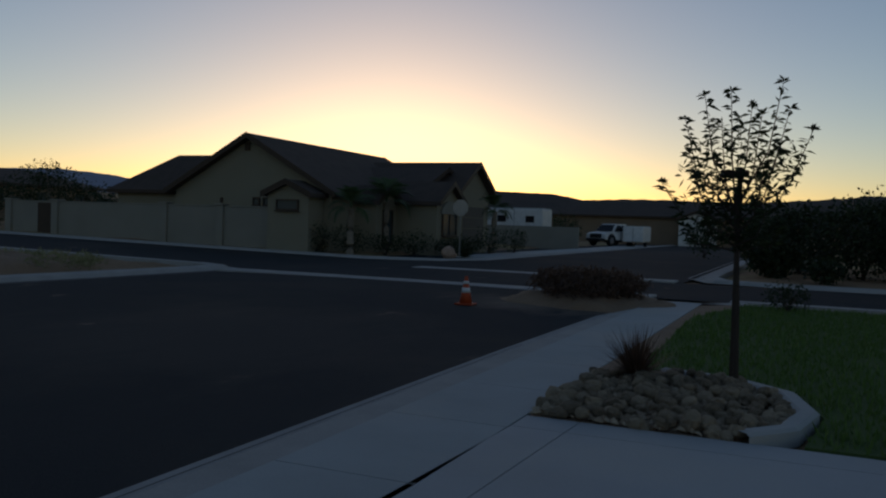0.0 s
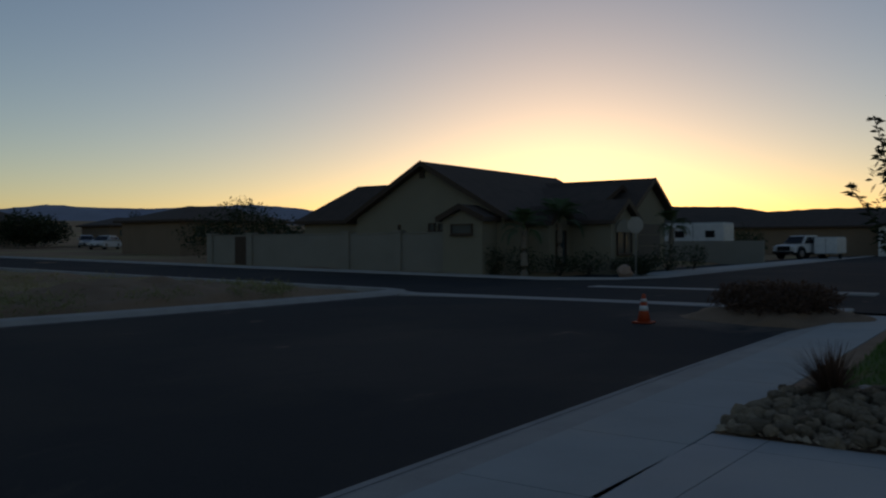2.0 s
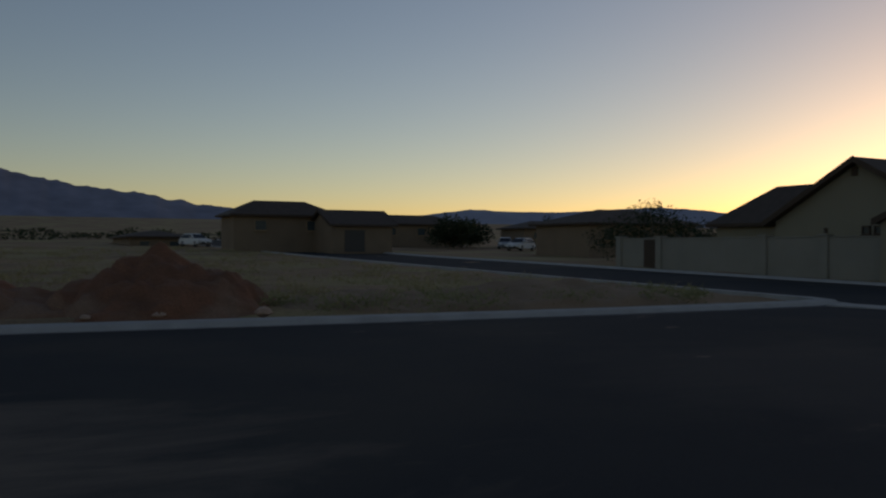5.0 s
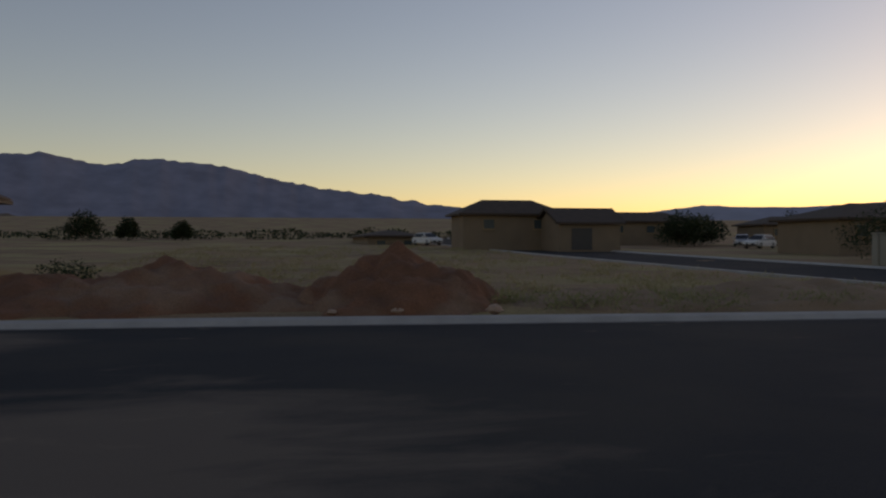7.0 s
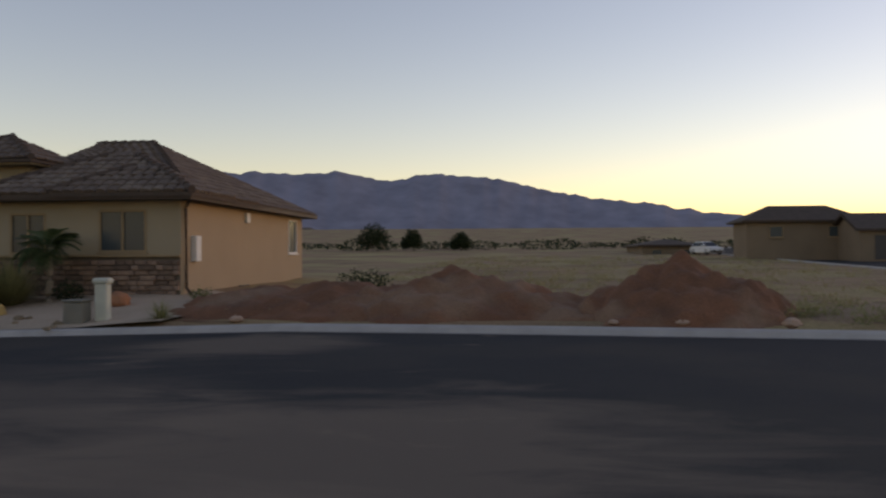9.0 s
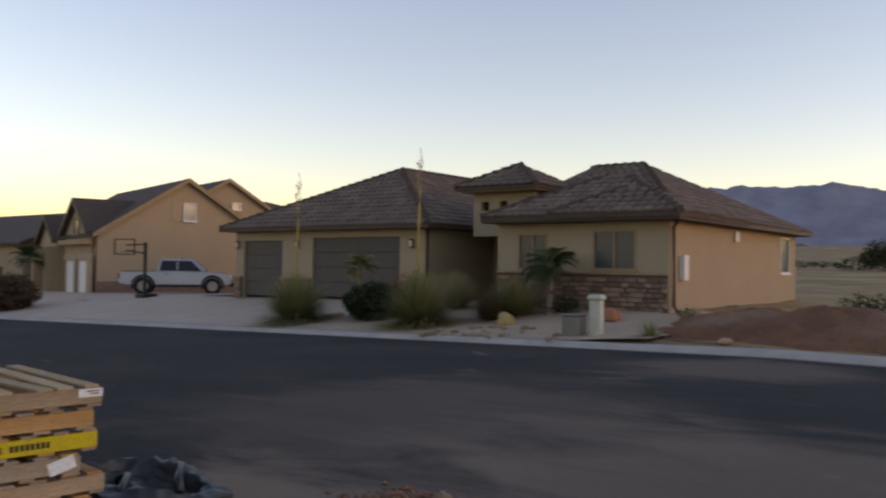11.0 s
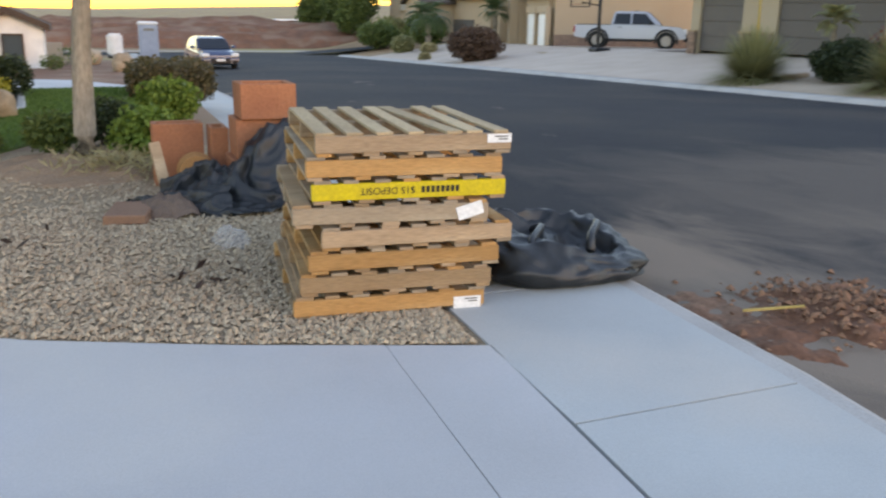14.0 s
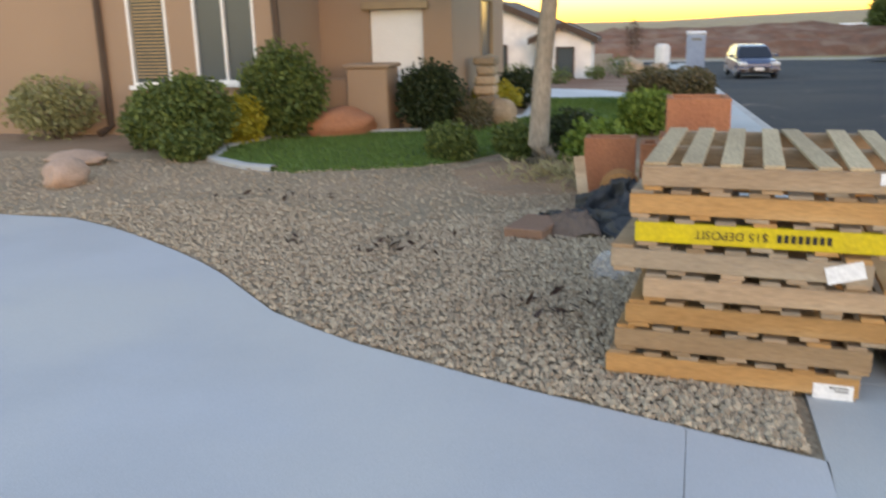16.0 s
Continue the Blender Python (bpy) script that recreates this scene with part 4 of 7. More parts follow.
for k in range(7):
    part("stone", boxes(((4.42 + 0.02 * (k % 2), -16.2, 0.16 * k - 0.1), (4.8 - 0.03 * (k % 3), -15.8, 0.16 * k + 0.045)), bevel=0.03), ROCK_TAN, cw)

# ---- white house and things at the end of the street ----
hg = thing("house", "small white house with dark window trim", "house", (9, -44, -1.2))
gable_block(hg, "y", 5.6, 12.5, -46.5, -40.5, -1.8, 0.9, 0.42, WHITE_WALL, TILE_DARK, 0.4)
gable_block(hg, "y", 4.6, 7.0, -41.5, -39.5, -1.8, 0.75, 0.45, WHITE_WALL, TILE_DARK, 0.3)
window(hg, "x", -40.5, 8.4, 9.4, -0.8, 0.6, 1, 1, FASCIA)
window(hg, "x", -39.5, 5.3, 6.1, -0.8, 0.5, 1, 1, FASCIA)


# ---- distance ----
# both ranges: air haze is mixed into these blue-grey base colours
MOUNTAIN = mat("haze_painted_mountain", (0.22, 0.235, 0.295), 1.0, (0.19, 0.205, 0.265), 0.002, 0.8, 0.01, 0.2, 0.0)
MOUNTAIN_FAR = mat("haze_painted_far_mountain", (0.30, 0.32, 0.39), 1.0, (0.25, 0.275, 0.36), 0.002, 0.8, 0.01, 0.1, 0.0)
HILL = mat("dark_hill", (0.075, 0.055, 0.045), 1.0, (0.05, 0.04, 0.035), 0.02, 0.8, 0.1, 0.2, 0.0)
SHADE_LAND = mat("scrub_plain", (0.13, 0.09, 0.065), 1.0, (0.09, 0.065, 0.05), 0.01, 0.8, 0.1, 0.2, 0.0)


def ridge(name, dist, crest, material, label, rough=0.12, seed=0, depth=500, foot=-40, step=0.25):
    """A range of hills round the place: crest as (degrees to the left of +y, degrees up)."""
    az = np.arange(crest[0][0], crest[-1][0] + 1e-6, step)
    el = np.interp(az, [a for a, _ in crest], [e for _, e in crest])
    rows = []
    for f, up in ((0.0, 1.0), (0.15, 0.86), (0.45, 0.5), (0.8, 0.15), (1.0, 0.0), (1.02, -0.4)):
        row = []
        for a, e in zip(az, el):
            n = noise.noise(Vector((a * 1.1, seed, 0))) + 0.5 * noise.noise(Vector((a * 2.9, seed, 3))) + 0.25 * noise.noise(Vector((a * 7, seed, 5)))
            h = dist * math.tan(radians(e + rough * n * (1 if f == 0 else 0.6)))
            gully = 1 + 0.05 * noise.noise(Vector((a * 0.9, f * 2.5, seed + 9))) * (f > 0)
            d = dist - depth * f * (1 + 0.12 * noise.noise(Vector((a * 0.35, f, seed + 4))))
            t = radians(a)
            row.append((-math.sin(t) * d, math.cos(t) * d, foot + (h - foot) * max(0, up) * gully if up > 0 else foot - 20))
        rows.append(row)
    return single(name, strip_mesh(name, rows), material, label, "mountains", "structure", smooth=True)


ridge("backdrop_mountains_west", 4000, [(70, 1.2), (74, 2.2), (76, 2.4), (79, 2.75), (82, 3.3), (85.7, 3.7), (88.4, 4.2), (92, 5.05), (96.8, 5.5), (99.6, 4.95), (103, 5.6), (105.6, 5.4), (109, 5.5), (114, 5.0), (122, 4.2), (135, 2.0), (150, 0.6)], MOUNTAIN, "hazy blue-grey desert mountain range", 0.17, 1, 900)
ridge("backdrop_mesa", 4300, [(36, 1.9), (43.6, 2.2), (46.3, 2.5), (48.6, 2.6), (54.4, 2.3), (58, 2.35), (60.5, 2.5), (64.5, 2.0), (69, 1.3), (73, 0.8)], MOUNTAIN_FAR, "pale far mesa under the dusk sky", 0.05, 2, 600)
ridge("backdrop_hills_north", 900, [(-20, 2.6), (-4, 2.6), (-1, 2.3), (4, 2.0), (10, 2.1), (14, 1.95), (16, 2.3), (20.4, 2.4), (26, 2.2), (34, 1.9), (40, 1.3)], HILL, "low dark hills at the end of the street", 0.08, 3, 260, -6)
ridge("backdrop_foothills", 2600, [(70, 0.7), (77, 1.0), (84, 1.5), (90, 1.7), (96, 1.0), (101, 1.3), (106, 1.9), (112, 1.2), (124, 0.8)], SHADE_LAND, "dark low foothills before the mountains", 0.12, 4, 700, -10)
ridge("backdrop_rise_south", 420, [(140, -0.3), (160, 0.0), (170, -0.25), (179, -0.75), (188, -0.9), (205, -0.6), (225, -0.2)], DESERT, "low tan desert rise", 0.05, 5, 120, -6)


def leafy(name, blobs, n, size, material, label, category, at, stems=True, seed=1, stem_mat=None, group="", aspect=0.45, shell=0.6):
    """A shrub: stems and a crown of single leaves."""
    t = thing(name, label, category, at, group)
    part("leaves", leaves_mesh("leaves", blobs, n, size, aspect, seed, shell=shell), material, t)
    if stems:
        bm = bmesh.new()
        rng = random.Random(seed)
        for _ in range(7):
            b = rng.choice(blobs)
            e = Vector((b[0] + rng.uniform(-0.6, 0.6) * b[3], b[1] + rng.uniform(-0.6, 0.6) * b[4], b[2] + 0.4 * b[5] * rng.random()))
            s = Vector((at[0] + rng.uniform(-0.08, 0.08), at[1] + rng.uniform(-0.08, 0.08), at[2] - 0.02))
            r = 0.012 + 0.02 * max(b[3], b[5]) * 0.6
            rod(bm, [s, s.lerp(e, 0.5) + Vector((rng.uniform(-0.05, 0.05), rng.uniform(-0.05, 0.05), 0.05)), e], [r, r * 0.7, r * 0.25], 5)
        part("stems", bm, stem_mat or BARK_DARK, t)
    return t


def clipped(x, y, r, h, material, label, n=6000, size=0.07, seed=1, z=0.0):
    """A dense rounded shrub: leaves close under one lumpy surface."""
    bl = [(x, y, z + h * 0.5, r * 0.92, r * 0.92, h * 0.5), (x, y, z + h * 0.46, r * 0.8, r * 0.8, h * 0.42)]
    rng = random.Random(seed)
    for k in range(4):
        a = k * math.tau / 4 + rng.random()
        bl.append((x + 0.4 * r * math.cos(a), y + 0.4 * r * math.sin(a), z + h * rng.uniform(0.42, 0.6), r * 0.55, r * 0.55, h * 0.4))
    return leafy("shrub", bl, n, size, material, label, "shrub", (x, y, z), True, seed, None, "", 0.62, 0.72)


def bush(x, y, r, h, material, label, n=1500, size=0.07, seed=1, z=None, name="shrub", category="shrub", group="", aspect=0.45):
    z = gz(x, y) if z is None else z
    rng = random.Random(seed)
    bl = [(x, y, z + h * 0.5, r * 0.85, r * 0.85, h * 0.5)]
    for k in range(5):
        a = k * math.tau / 5 + rng.random()
        bl.append((x + 0.45 * r * math.cos(a), y + 0.45 * r * math.sin(a), z + h * rng.uniform(0.35, 0.62), r * 0.5, r * 0.5, h * 0.36))
    return leafy(name, bl, n, size, material, label, category, (x, y, z), True, seed, None, group, aspect)


def clump(x, y, length, n, material, label, seed=1, width=0.02, spread=1.25, name="grass_clump", category="plant", z=None, group=""):
    z = gz(x, y) if z is None else z
    t = thing(name, label, category, (x, y, z), group)
    part("leaf_rosette", blades_mesh("blades", (x, y, z - 0.02), n, length, width, spread, seed), material, t)
    return t


def tree(x, y, h, trunk_h, blobs, n, size, label, leaf, seed=1, r=0.1, z=None, bark=None, aspect=0.4, sides=8, lean=(0, 0), droop=0.3, shell=0.3):
    z = gz(x, y) if z is None else z
    t = thing("tree", label, "tree", (x, y, z))
    bm = bmesh.new()
    rng = random.Random(seed)
    top = Vector((x + lean[0], y + lean[1], z + trunk_h))
    mid = Vector((x, y, z)).lerp(top, 0.5) + Vector((0.03, -0.02, 0))
    rod(bm, [(x, y, z - 0.05), (x + 0.005, y, z + 0.12), mid, top], [r * 1.5, r * 1.05, r * 0.9, r * 0.8], sides)
    for b in blobs:
        e = Vector(b[:3]) + Vector((0, 0, b[5] * 0.3))
        m1 = top.lerp(e, 0.5) + Vector((rng.uniform(-0.1, 0.1), rng.uniform(-0.1, 0.1), 0.12))
        rod(bm, [top - Vector((0, 0, 0.05)), m1, e], [r * 0.6, r * 0.35, r * 0.08], 6)
        for _ in range(5):
            q = Vector(b[:3]) + Vector((rng.uniform(-0.8, 0.8) * b[3], rng.uniform(-0.8, 0.8) * b[4], rng.uniform(-0.5, 0.8) * b[5]))
            rod(bm, [m1.lerp(e, rng.random()), q], [r * 0.18, r * 0.05], 4)
    part("trunk", bm, bark or BARK, t, smooth=True)
    part("crown", leaves_mesh("crown", blobs, n, size, aspect, seed, droop, shell), leaf, t)
    return t


def frond_mesh(name, length, leaflets, width):
    vs, fs = [], []
    pts = []
    for k in range(9):
        s = k / 8
        pts.append(Vector((s * length * (1 - 0.15 * s), 0, 0.35 * length * math.sin(s * 2.2) - 0.35 * length * s * s)))
    for a, b in zip(pts, pts[1:]):
        i = len(vs)
        vs += [a + Vector((0, 0.012, 0)), a - Vector((0, 0.012, 0)), b - Vector((0, 0.008, 0)), b + Vector((0, 0.008, 0))]
        fs.append((i, i + 1, i + 2, i + 3))
    for k in range(leaflets):
        s = 0.25 + 0.75 * k / leaflets
        j = min(7, int(s * 8))
        p = pts[j].lerp(pts[j + 1], s * 8 - j)
        for sg in (-1, 1):
            ln = width * (0.5 + math.sin(math.pi * min(1, s)) * 0.6)
            e = p + Vector((ln * 0.55, sg * ln, -0.25 * ln))
            i = len(vs)
            w = Vector((0.03, 0, 0))
            vs += [p - w, p + w, e]
            fs.append((i, i + 1, i + 2))
    me = bpy.data.meshes.new(name)
    me.from_pydata([tuple(v) for v in vs], [], fs)
    return me


def palm(x, y, trunk_h, frond_l, n, label, seed=1, z=None, r=0.14, material=None):
    z = gz(x, y) if z is None else z
    t = thing("palm", label, "palm", (x, y, z))
    bm = bmesh.new()
    k = 8
    rod(bm, [(x + 0.02 * math.sin(i), y, z - 0.05 + trunk_h * i / k) for i in range(k + 1)], [r * (1.25 if i % 2 == 0 else 1.0) * (1 - 0.2 * i / k) for i in range(k + 1)], 8)
    part("trunk", bm, BARK, t)
    me = frond_mesh("frond", frond_l, 16, frond_l * 0.33)
    me.materials.append(material or PALM_LEAF)
    rng = random.Random(seed)
    for i in range(n):
        ob = new("frond", me)
        ob.parent = t
        ob.matrix_local = pose(0, 0, trunk_h, 0, 0, i * 137.5) @ pose(0, 0, 0, rng.uniform(-15, 15), rng.uniform(-60, 35), 0)
    return t


# far houses across the field
def far_house(x0, x1, y0, y1, h, pitch, label, material=BROWN_STUCCO, wing=None):
    z = gz((x0 + x1) / 2, (y0 + y1) / 2)
    t = thing("house", label, "house", ((x0 + x1) / 2, (y0 + y1) / 2, z), "houses across the field")
    hip_block(t, x0, x1, y0, y1, z - 1, z + h, pitch, material, TILE_DARK, 0.5)
    n = max(2, int((y1 - y0) / 3.5))
    for k in range(n):
        yy = y0 + (k + 0.5) * (y1 - y0) / n
        window(t, "y", x1 + 0.005, yy - 0.6, yy + 0.6, z + h - 1.5, z + h - 0.5, 1, 1, TRIM)
    if wing:
        hip_block(t, *wing[:4], z - 1, z + wing[4], pitch, material, TILE_DARK, 0.4)
        yy = (wing[2] + wing[3]) / 2
        garage_door(t, "y", wing[1] + 0.15, yy - 2.2, yy + 2.2, z, z + 2.2, 1, GARAGE)
    return t


fh = far_house(-79.5, -74.5, 18.4, 28.5, 3.4, 0.48, "two-storey tan house far across the field")
zf_ = gz(-74, 28)
gable_block(fh, "y", -75.5, -69.5, 26.2, 32.2, zf_ - 1, zf_ + 2.5, 0.42, BROWN_STUCCO, TILE_DARK, 0.4)
garage_door(fh, "y", -69.35, 27.4, 29.4, zf_, zf_ + 2.0, 1, GARAGE)
far_house(-100, -94, 41.0, 53.5, 2.9, 0.35, "low brown house far across the field")
far_house(-62, -54, 43.5, 55.5, 2.9, 0.30, "dark low house behind a bushy tree")
far_house(-112, -96, 12.0, 18.5, 0.9, 0.2, "long low farm building far off")
far_house(-96, -90, 60.5, 72.0, 2.6, 0.30, "low brown house down the side street")
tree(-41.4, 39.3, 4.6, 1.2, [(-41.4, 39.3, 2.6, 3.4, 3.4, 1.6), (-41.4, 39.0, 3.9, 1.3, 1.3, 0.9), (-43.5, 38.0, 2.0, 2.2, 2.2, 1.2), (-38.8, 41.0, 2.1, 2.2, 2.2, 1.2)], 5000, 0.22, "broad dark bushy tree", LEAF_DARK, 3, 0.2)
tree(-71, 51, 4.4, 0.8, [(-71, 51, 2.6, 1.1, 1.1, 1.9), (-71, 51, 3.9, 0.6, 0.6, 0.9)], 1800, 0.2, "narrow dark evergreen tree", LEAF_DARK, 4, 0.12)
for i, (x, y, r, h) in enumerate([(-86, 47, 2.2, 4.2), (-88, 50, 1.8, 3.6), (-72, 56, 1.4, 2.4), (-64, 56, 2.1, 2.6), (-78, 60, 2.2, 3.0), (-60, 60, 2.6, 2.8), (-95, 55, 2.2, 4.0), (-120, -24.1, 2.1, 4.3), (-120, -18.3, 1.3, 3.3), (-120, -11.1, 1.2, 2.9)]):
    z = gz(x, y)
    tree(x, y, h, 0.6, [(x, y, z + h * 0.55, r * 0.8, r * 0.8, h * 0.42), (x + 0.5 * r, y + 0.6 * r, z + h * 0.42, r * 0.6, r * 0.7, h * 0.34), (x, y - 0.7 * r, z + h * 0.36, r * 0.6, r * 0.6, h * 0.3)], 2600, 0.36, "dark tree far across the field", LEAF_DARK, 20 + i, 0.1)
hedge_far = thing("hedge", "dark line of trees at the far edge of the field", "hedge", (-130, -10, 0), kind="stuff")
part("leaves", leaves_mesh("leaves", [(-128 + 3 * math.sin(k), -60 + 4 * k, gz(-128, 0) + 0.7, 2.5, 2.6, 0.7 + 0.4 * math.sin(k * 1.7)) for k in range(24)], 5000, 0.4, 0.6, 8), LEAF_DARK, hedge_far)


# ---- vehicles ----
SILVER = mat("silver_car_paint", (0.36, 0.38, 0.415), 0.25, (0.33, 0.35, 0.385), 2, 0.3, 200, 0.02, 0.0, metal=0.15, spec=0.4)
DARKBLUE = mat("dark_blue_car_paint", (0.05, 0.085, 0.15), 0.2, bump=0.0, metal=0.0, spec=0.4)
WHITE_CAR = mat("white_vehicle_paint", (0.68, 0.67, 0.65), 0.45, bump=0.0)
LAMP_GLASS = glass_dark("headlight_glass", (0.7, 0.7, 0.68), 0.1)
RED_LENS = glass_dark("tail_light_glass", (0.35, 0.02, 0.02), 0.15)
CHROME = mat("grey_metal_rim", (0.3, 0.3, 0.31), 0.35, bump=0.0, metal=0.8)


def wheel(parent, x, y, r, w, m):
    bm = bmesh.new()
    bmesh.ops.create_cone(bm, cap_ends=True, segments=24, radius1=r, radius2=r, depth=w, matrix=m @ Matrix.Translation((x, y, r)) @ Matrix.Rotation(radians(90), 4, "X"))
    bmesh.ops.bevel(bm, geom=[e for e in bm.edges if len(e.link_faces) == 2 and any(len(f.verts) > 4 for f in e.link_faces)], offset=0.04, segments=2, affect="EDGES")
    ty = part("wheel", bm, RUBBER, parent)
    s = 1 if y > 0 else -1
    bm = bmesh.new()
    bmesh.ops.create_cone(bm, cap_ends=True, segments=16, radius1=r * 0.6, radius2=r * 0.55, depth=0.03, matrix=m @ Matrix.Translation((x, y + s * (w / 2 + 0.012), r)) @ Matrix.Rotation(radians(-90 * s), 4, "X"))
    part("rim", bm, CHROME, ty)


def shell(profile, half, m, tuck=0.0, zcut=0.0, bevel=0.05):
    """A side outline (x, z) given width; above zcut it narrows by tuck."""
    bm = bmesh.new()
    f = poly(bm, [(x, -half, z) for x, z in profile])
    r = bmesh.ops.extrude_face_region(bm, geom=[f])
    bmesh.ops.translate(bm, vec=(0, 2 * half, 0), verts=[v for v in r["geom"] if isinstance(v, bmesh.types.BMVert)])
    if tuck:
        top = max(z for _, z in profile)
        for v in bm.verts:
            if v.co.z > zcut:
                v.co.y *= 1 - tuck * (v.co.z - zcut) / (top - zcut)
    bmesh.ops.recalc_face_normals(bm, faces=bm.faces)
    if bevel:
        bmesh.ops.bevel(bm, geom=list(bm.edges), offset=bevel, segments=2, affect="EDGES", clamp_overlap=True)
    bmesh.ops.transform(bm, matrix=m, verts=bm.verts)
    return bm


def arch(x, r, sg, m):
    """A rounded wheel-arch flare with a dark liner behind the wheel."""
    bm = bmesh.new()
    rows = []
    for k in range(13):
        a = radians(-12 + 204 * k / 12)
        c, s = math.cos(a), math.sin(a)
        rows.append([bm.verts.new((x + c * q, sg * y, 0.47 + s * q)) for q, y in ((r + 0.04, 0.6), (r + 0.04, 1.05), (r + 0.09, 1.07), (r + 0.15, 1.0), (r + 0.15, 0.6))])
    for p, q in zip(rows, rows[1:]):
        for i in range(4):
            bm.faces.new((p[i], p[i + 1], q[i + 1], q[i]))
    bmesh.ops.recalc_face_normals(bm, faces=bm.faces)
    bmesh.ops.transform(bm, matrix=m, verts=bm.verts)
    return bm


def pickup(m, at, paint, label, s=1.0):
    """A crew-cab pickup, nose to local +x."""
    t = thing("pickup_truck", label, "pickup truck", at)
    M = m
    body = part("body", shell([(-2.9, 0.62), (-2.92, 1.22), (-0.95, 1.25), (-0.9, 1.28), (1.0, 1.28), (1.2, 1.27), (2.55, 1.17), (2.85, 1.02), (2.9, 0.6), (2.45, 0.55), (-2.5, 0.55)], 0.98, M, 0.06, 0.9), paint, t)
    cab = part("cab", shell([(-1.0, 1.24), (-0.85, 1.9), (-0.7, 1.96), (0.75, 1.96), (0.95, 1.9), (1.65, 1.26)], 0.9, M, 0.16, 1.24), paint, t)
    for sg in (-1, 1):
        for x0, x1, xt0, xt1 in ((-0.85, 0.02, -0.75, 0.02), (0.1, 1.3, 0.1, 0.78)):
            y = sg * 0.895
            bm = prism([(x0, y, 1.3), (x1, y, 1.3), (xt1, y * 0.86, 1.84), (xt0, y * 0.86, 1.84)], sg * 0.02, 1)
            bmesh.ops.transform(bm, matrix=M, verts=bm.verts)
            part("side_window", bm, CAR_GLASS, cab)
        for x in (1.9, -1.68):
            part("fender_flare", arch(x, 0.47, sg, M), BLACK_METAL, body)
        part("running_board", boxes(((-1.0, sg * 0.9, 0.42), (1.2, sg * 1.02, 0.52)), bevel=0.02, m=M), BLACK_METAL, t)
        part("headlight", boxes(((2.72, sg * 0.6, 0.85), (2.93, sg * 0.92, 1.08)), bevel=0.02, m=M), LAMP_GLASS, body)
        part("tail_light", boxes(((-2.96, sg * 0.84, 0.85), (-2.86, sg * 0.97, 1.15)), bevel=0.01, m=M), RED_LENS, body)
        part("mirror", boxes(((1.0, sg * 0.95, 1.3), (1.14, sg * 1.16, 1.48)), bevel=0.03, m=M), BLACK_METAL, cab)
        part("door_handle", boxes(((-0.6, sg * 0.975, 1.12), (-0.4, sg * 1.0, 1.15)), bevel=0.005, m=M), BLACK_METAL, body)
    bm = prism([(1.62, -0.8, 1.3), (1.62, 0.8, 1.3), (0.98, 0.7, 1.88), (0.98, -0.7, 1.88)], 0.02, 0)
    bmesh.ops.transform(bm, matrix=M, verts=bm.verts)
    part("windscreen", bm, CAR_GLASS, cab)
    part("grille", boxes(((2.86, -0.58, 0.72), (2.94, 0.58, 1.08)), bevel=0.02, m=M), BLACK_METAL, body)
    part("bumper", boxes(((2.75, -0.95, 0.45), (3.05, 0.95, 0.68)), bevel=0.05, m=M), BLACK_METAL, t)
    part("bed_liner", boxes(((-2.8, -0.82, 1.15), (-1.05, 0.82, 1.262)), m=M), BLACK_METAL, body)
    part("roof_lights", boxes(((0.2, -0.5, 1.955), (0.35, 0.5, 2.0)), bevel=0.015, m=M), BLACK_METAL, cab)
    for x in (1.9, -1.68):
        for y in (-0.88, 0.88):
            wheel(t, x, y, 0.47, 0.32, M)
    return t


def hatchback(m, at, paint, label):
    """A small car, nose to local +x."""
    t = thing("car", label, "car", at)
    body = part("body", shell([(-2.1, 0.35), (-2.15, 0.75), (-1.95, 0.95), (0.75, 0.95), (1.85, 0.82), (2.1, 0.62), (2.12, 0.35), (1.8, 0.22), (-1.8, 0.22)], 0.89, m, 0.10, 0.6, 0.09), paint, t)
    cab = part("cab", shell([(-1.95, 0.92), (-1.55, 1.38), (-1.1, 1.47), (-0.1, 1.47), (0.25, 1.4), (1.0, 0.92)], 0.8, m, 0.2, 0.92), paint, t)
    bm = prism([(1.02, -0.74, 0.95), (1.02, 0.74, 0.95), (0.29, 0.6, 1.4), (0.29, -0.6, 1.4)], 0.02, 0)
    bmesh.ops.transform(bm, matrix=m, verts=bm.verts)
    part("windscreen", bm, CAR_GLASS, cab)
    for sg in (-1, 1):
        y = sg * 0.795
        bm = prism([(-1.7, y, 0.96), (0.75, y, 0.96), (0.18, y * 0.84, 1.36), (-1.4, y * 0.84, 1.36)], sg * 0.02, 1)
        bmesh.ops.transform(bm, matrix=m, verts=bm.verts)
        part("side_window", bm, CAR_GLASS, cab)
        part("headlight", boxes(((1.78, sg * 0.5, 0.62), (2.1, sg * 0.86, 0.78)), bevel=0.04, m=m), LAMP_GLASS, body)
        part("fog_light", boxes(((2.06, sg * 0.55, 0.34), (2.14, sg * 0.78, 0.46)), bevel=0.02, m=m), BLACK_METAL, body)
        part("mirror", boxes(((0.55, sg * 0.86, 0.95), (0.7, sg * 1.06, 1.08)), bevel=0.03, m=m), paint, cab)
    part("grille", boxes(((2.06, -0.45, 0.3), (2.15, 0.45, 0.56)), bevel=0.03, m=m), BLACK_METAL, body)
    part("number_plate", boxes(((2.14, -0.2, 0.42), (2.16, 0.2, 0.54)), m=m), WHITE_CAR, body)
    for x in (1.35, -1.3):
        for yy in (-0.78, 0.78):
            wheel(t, x, yy, 0.33, 0.2, m)
    return t


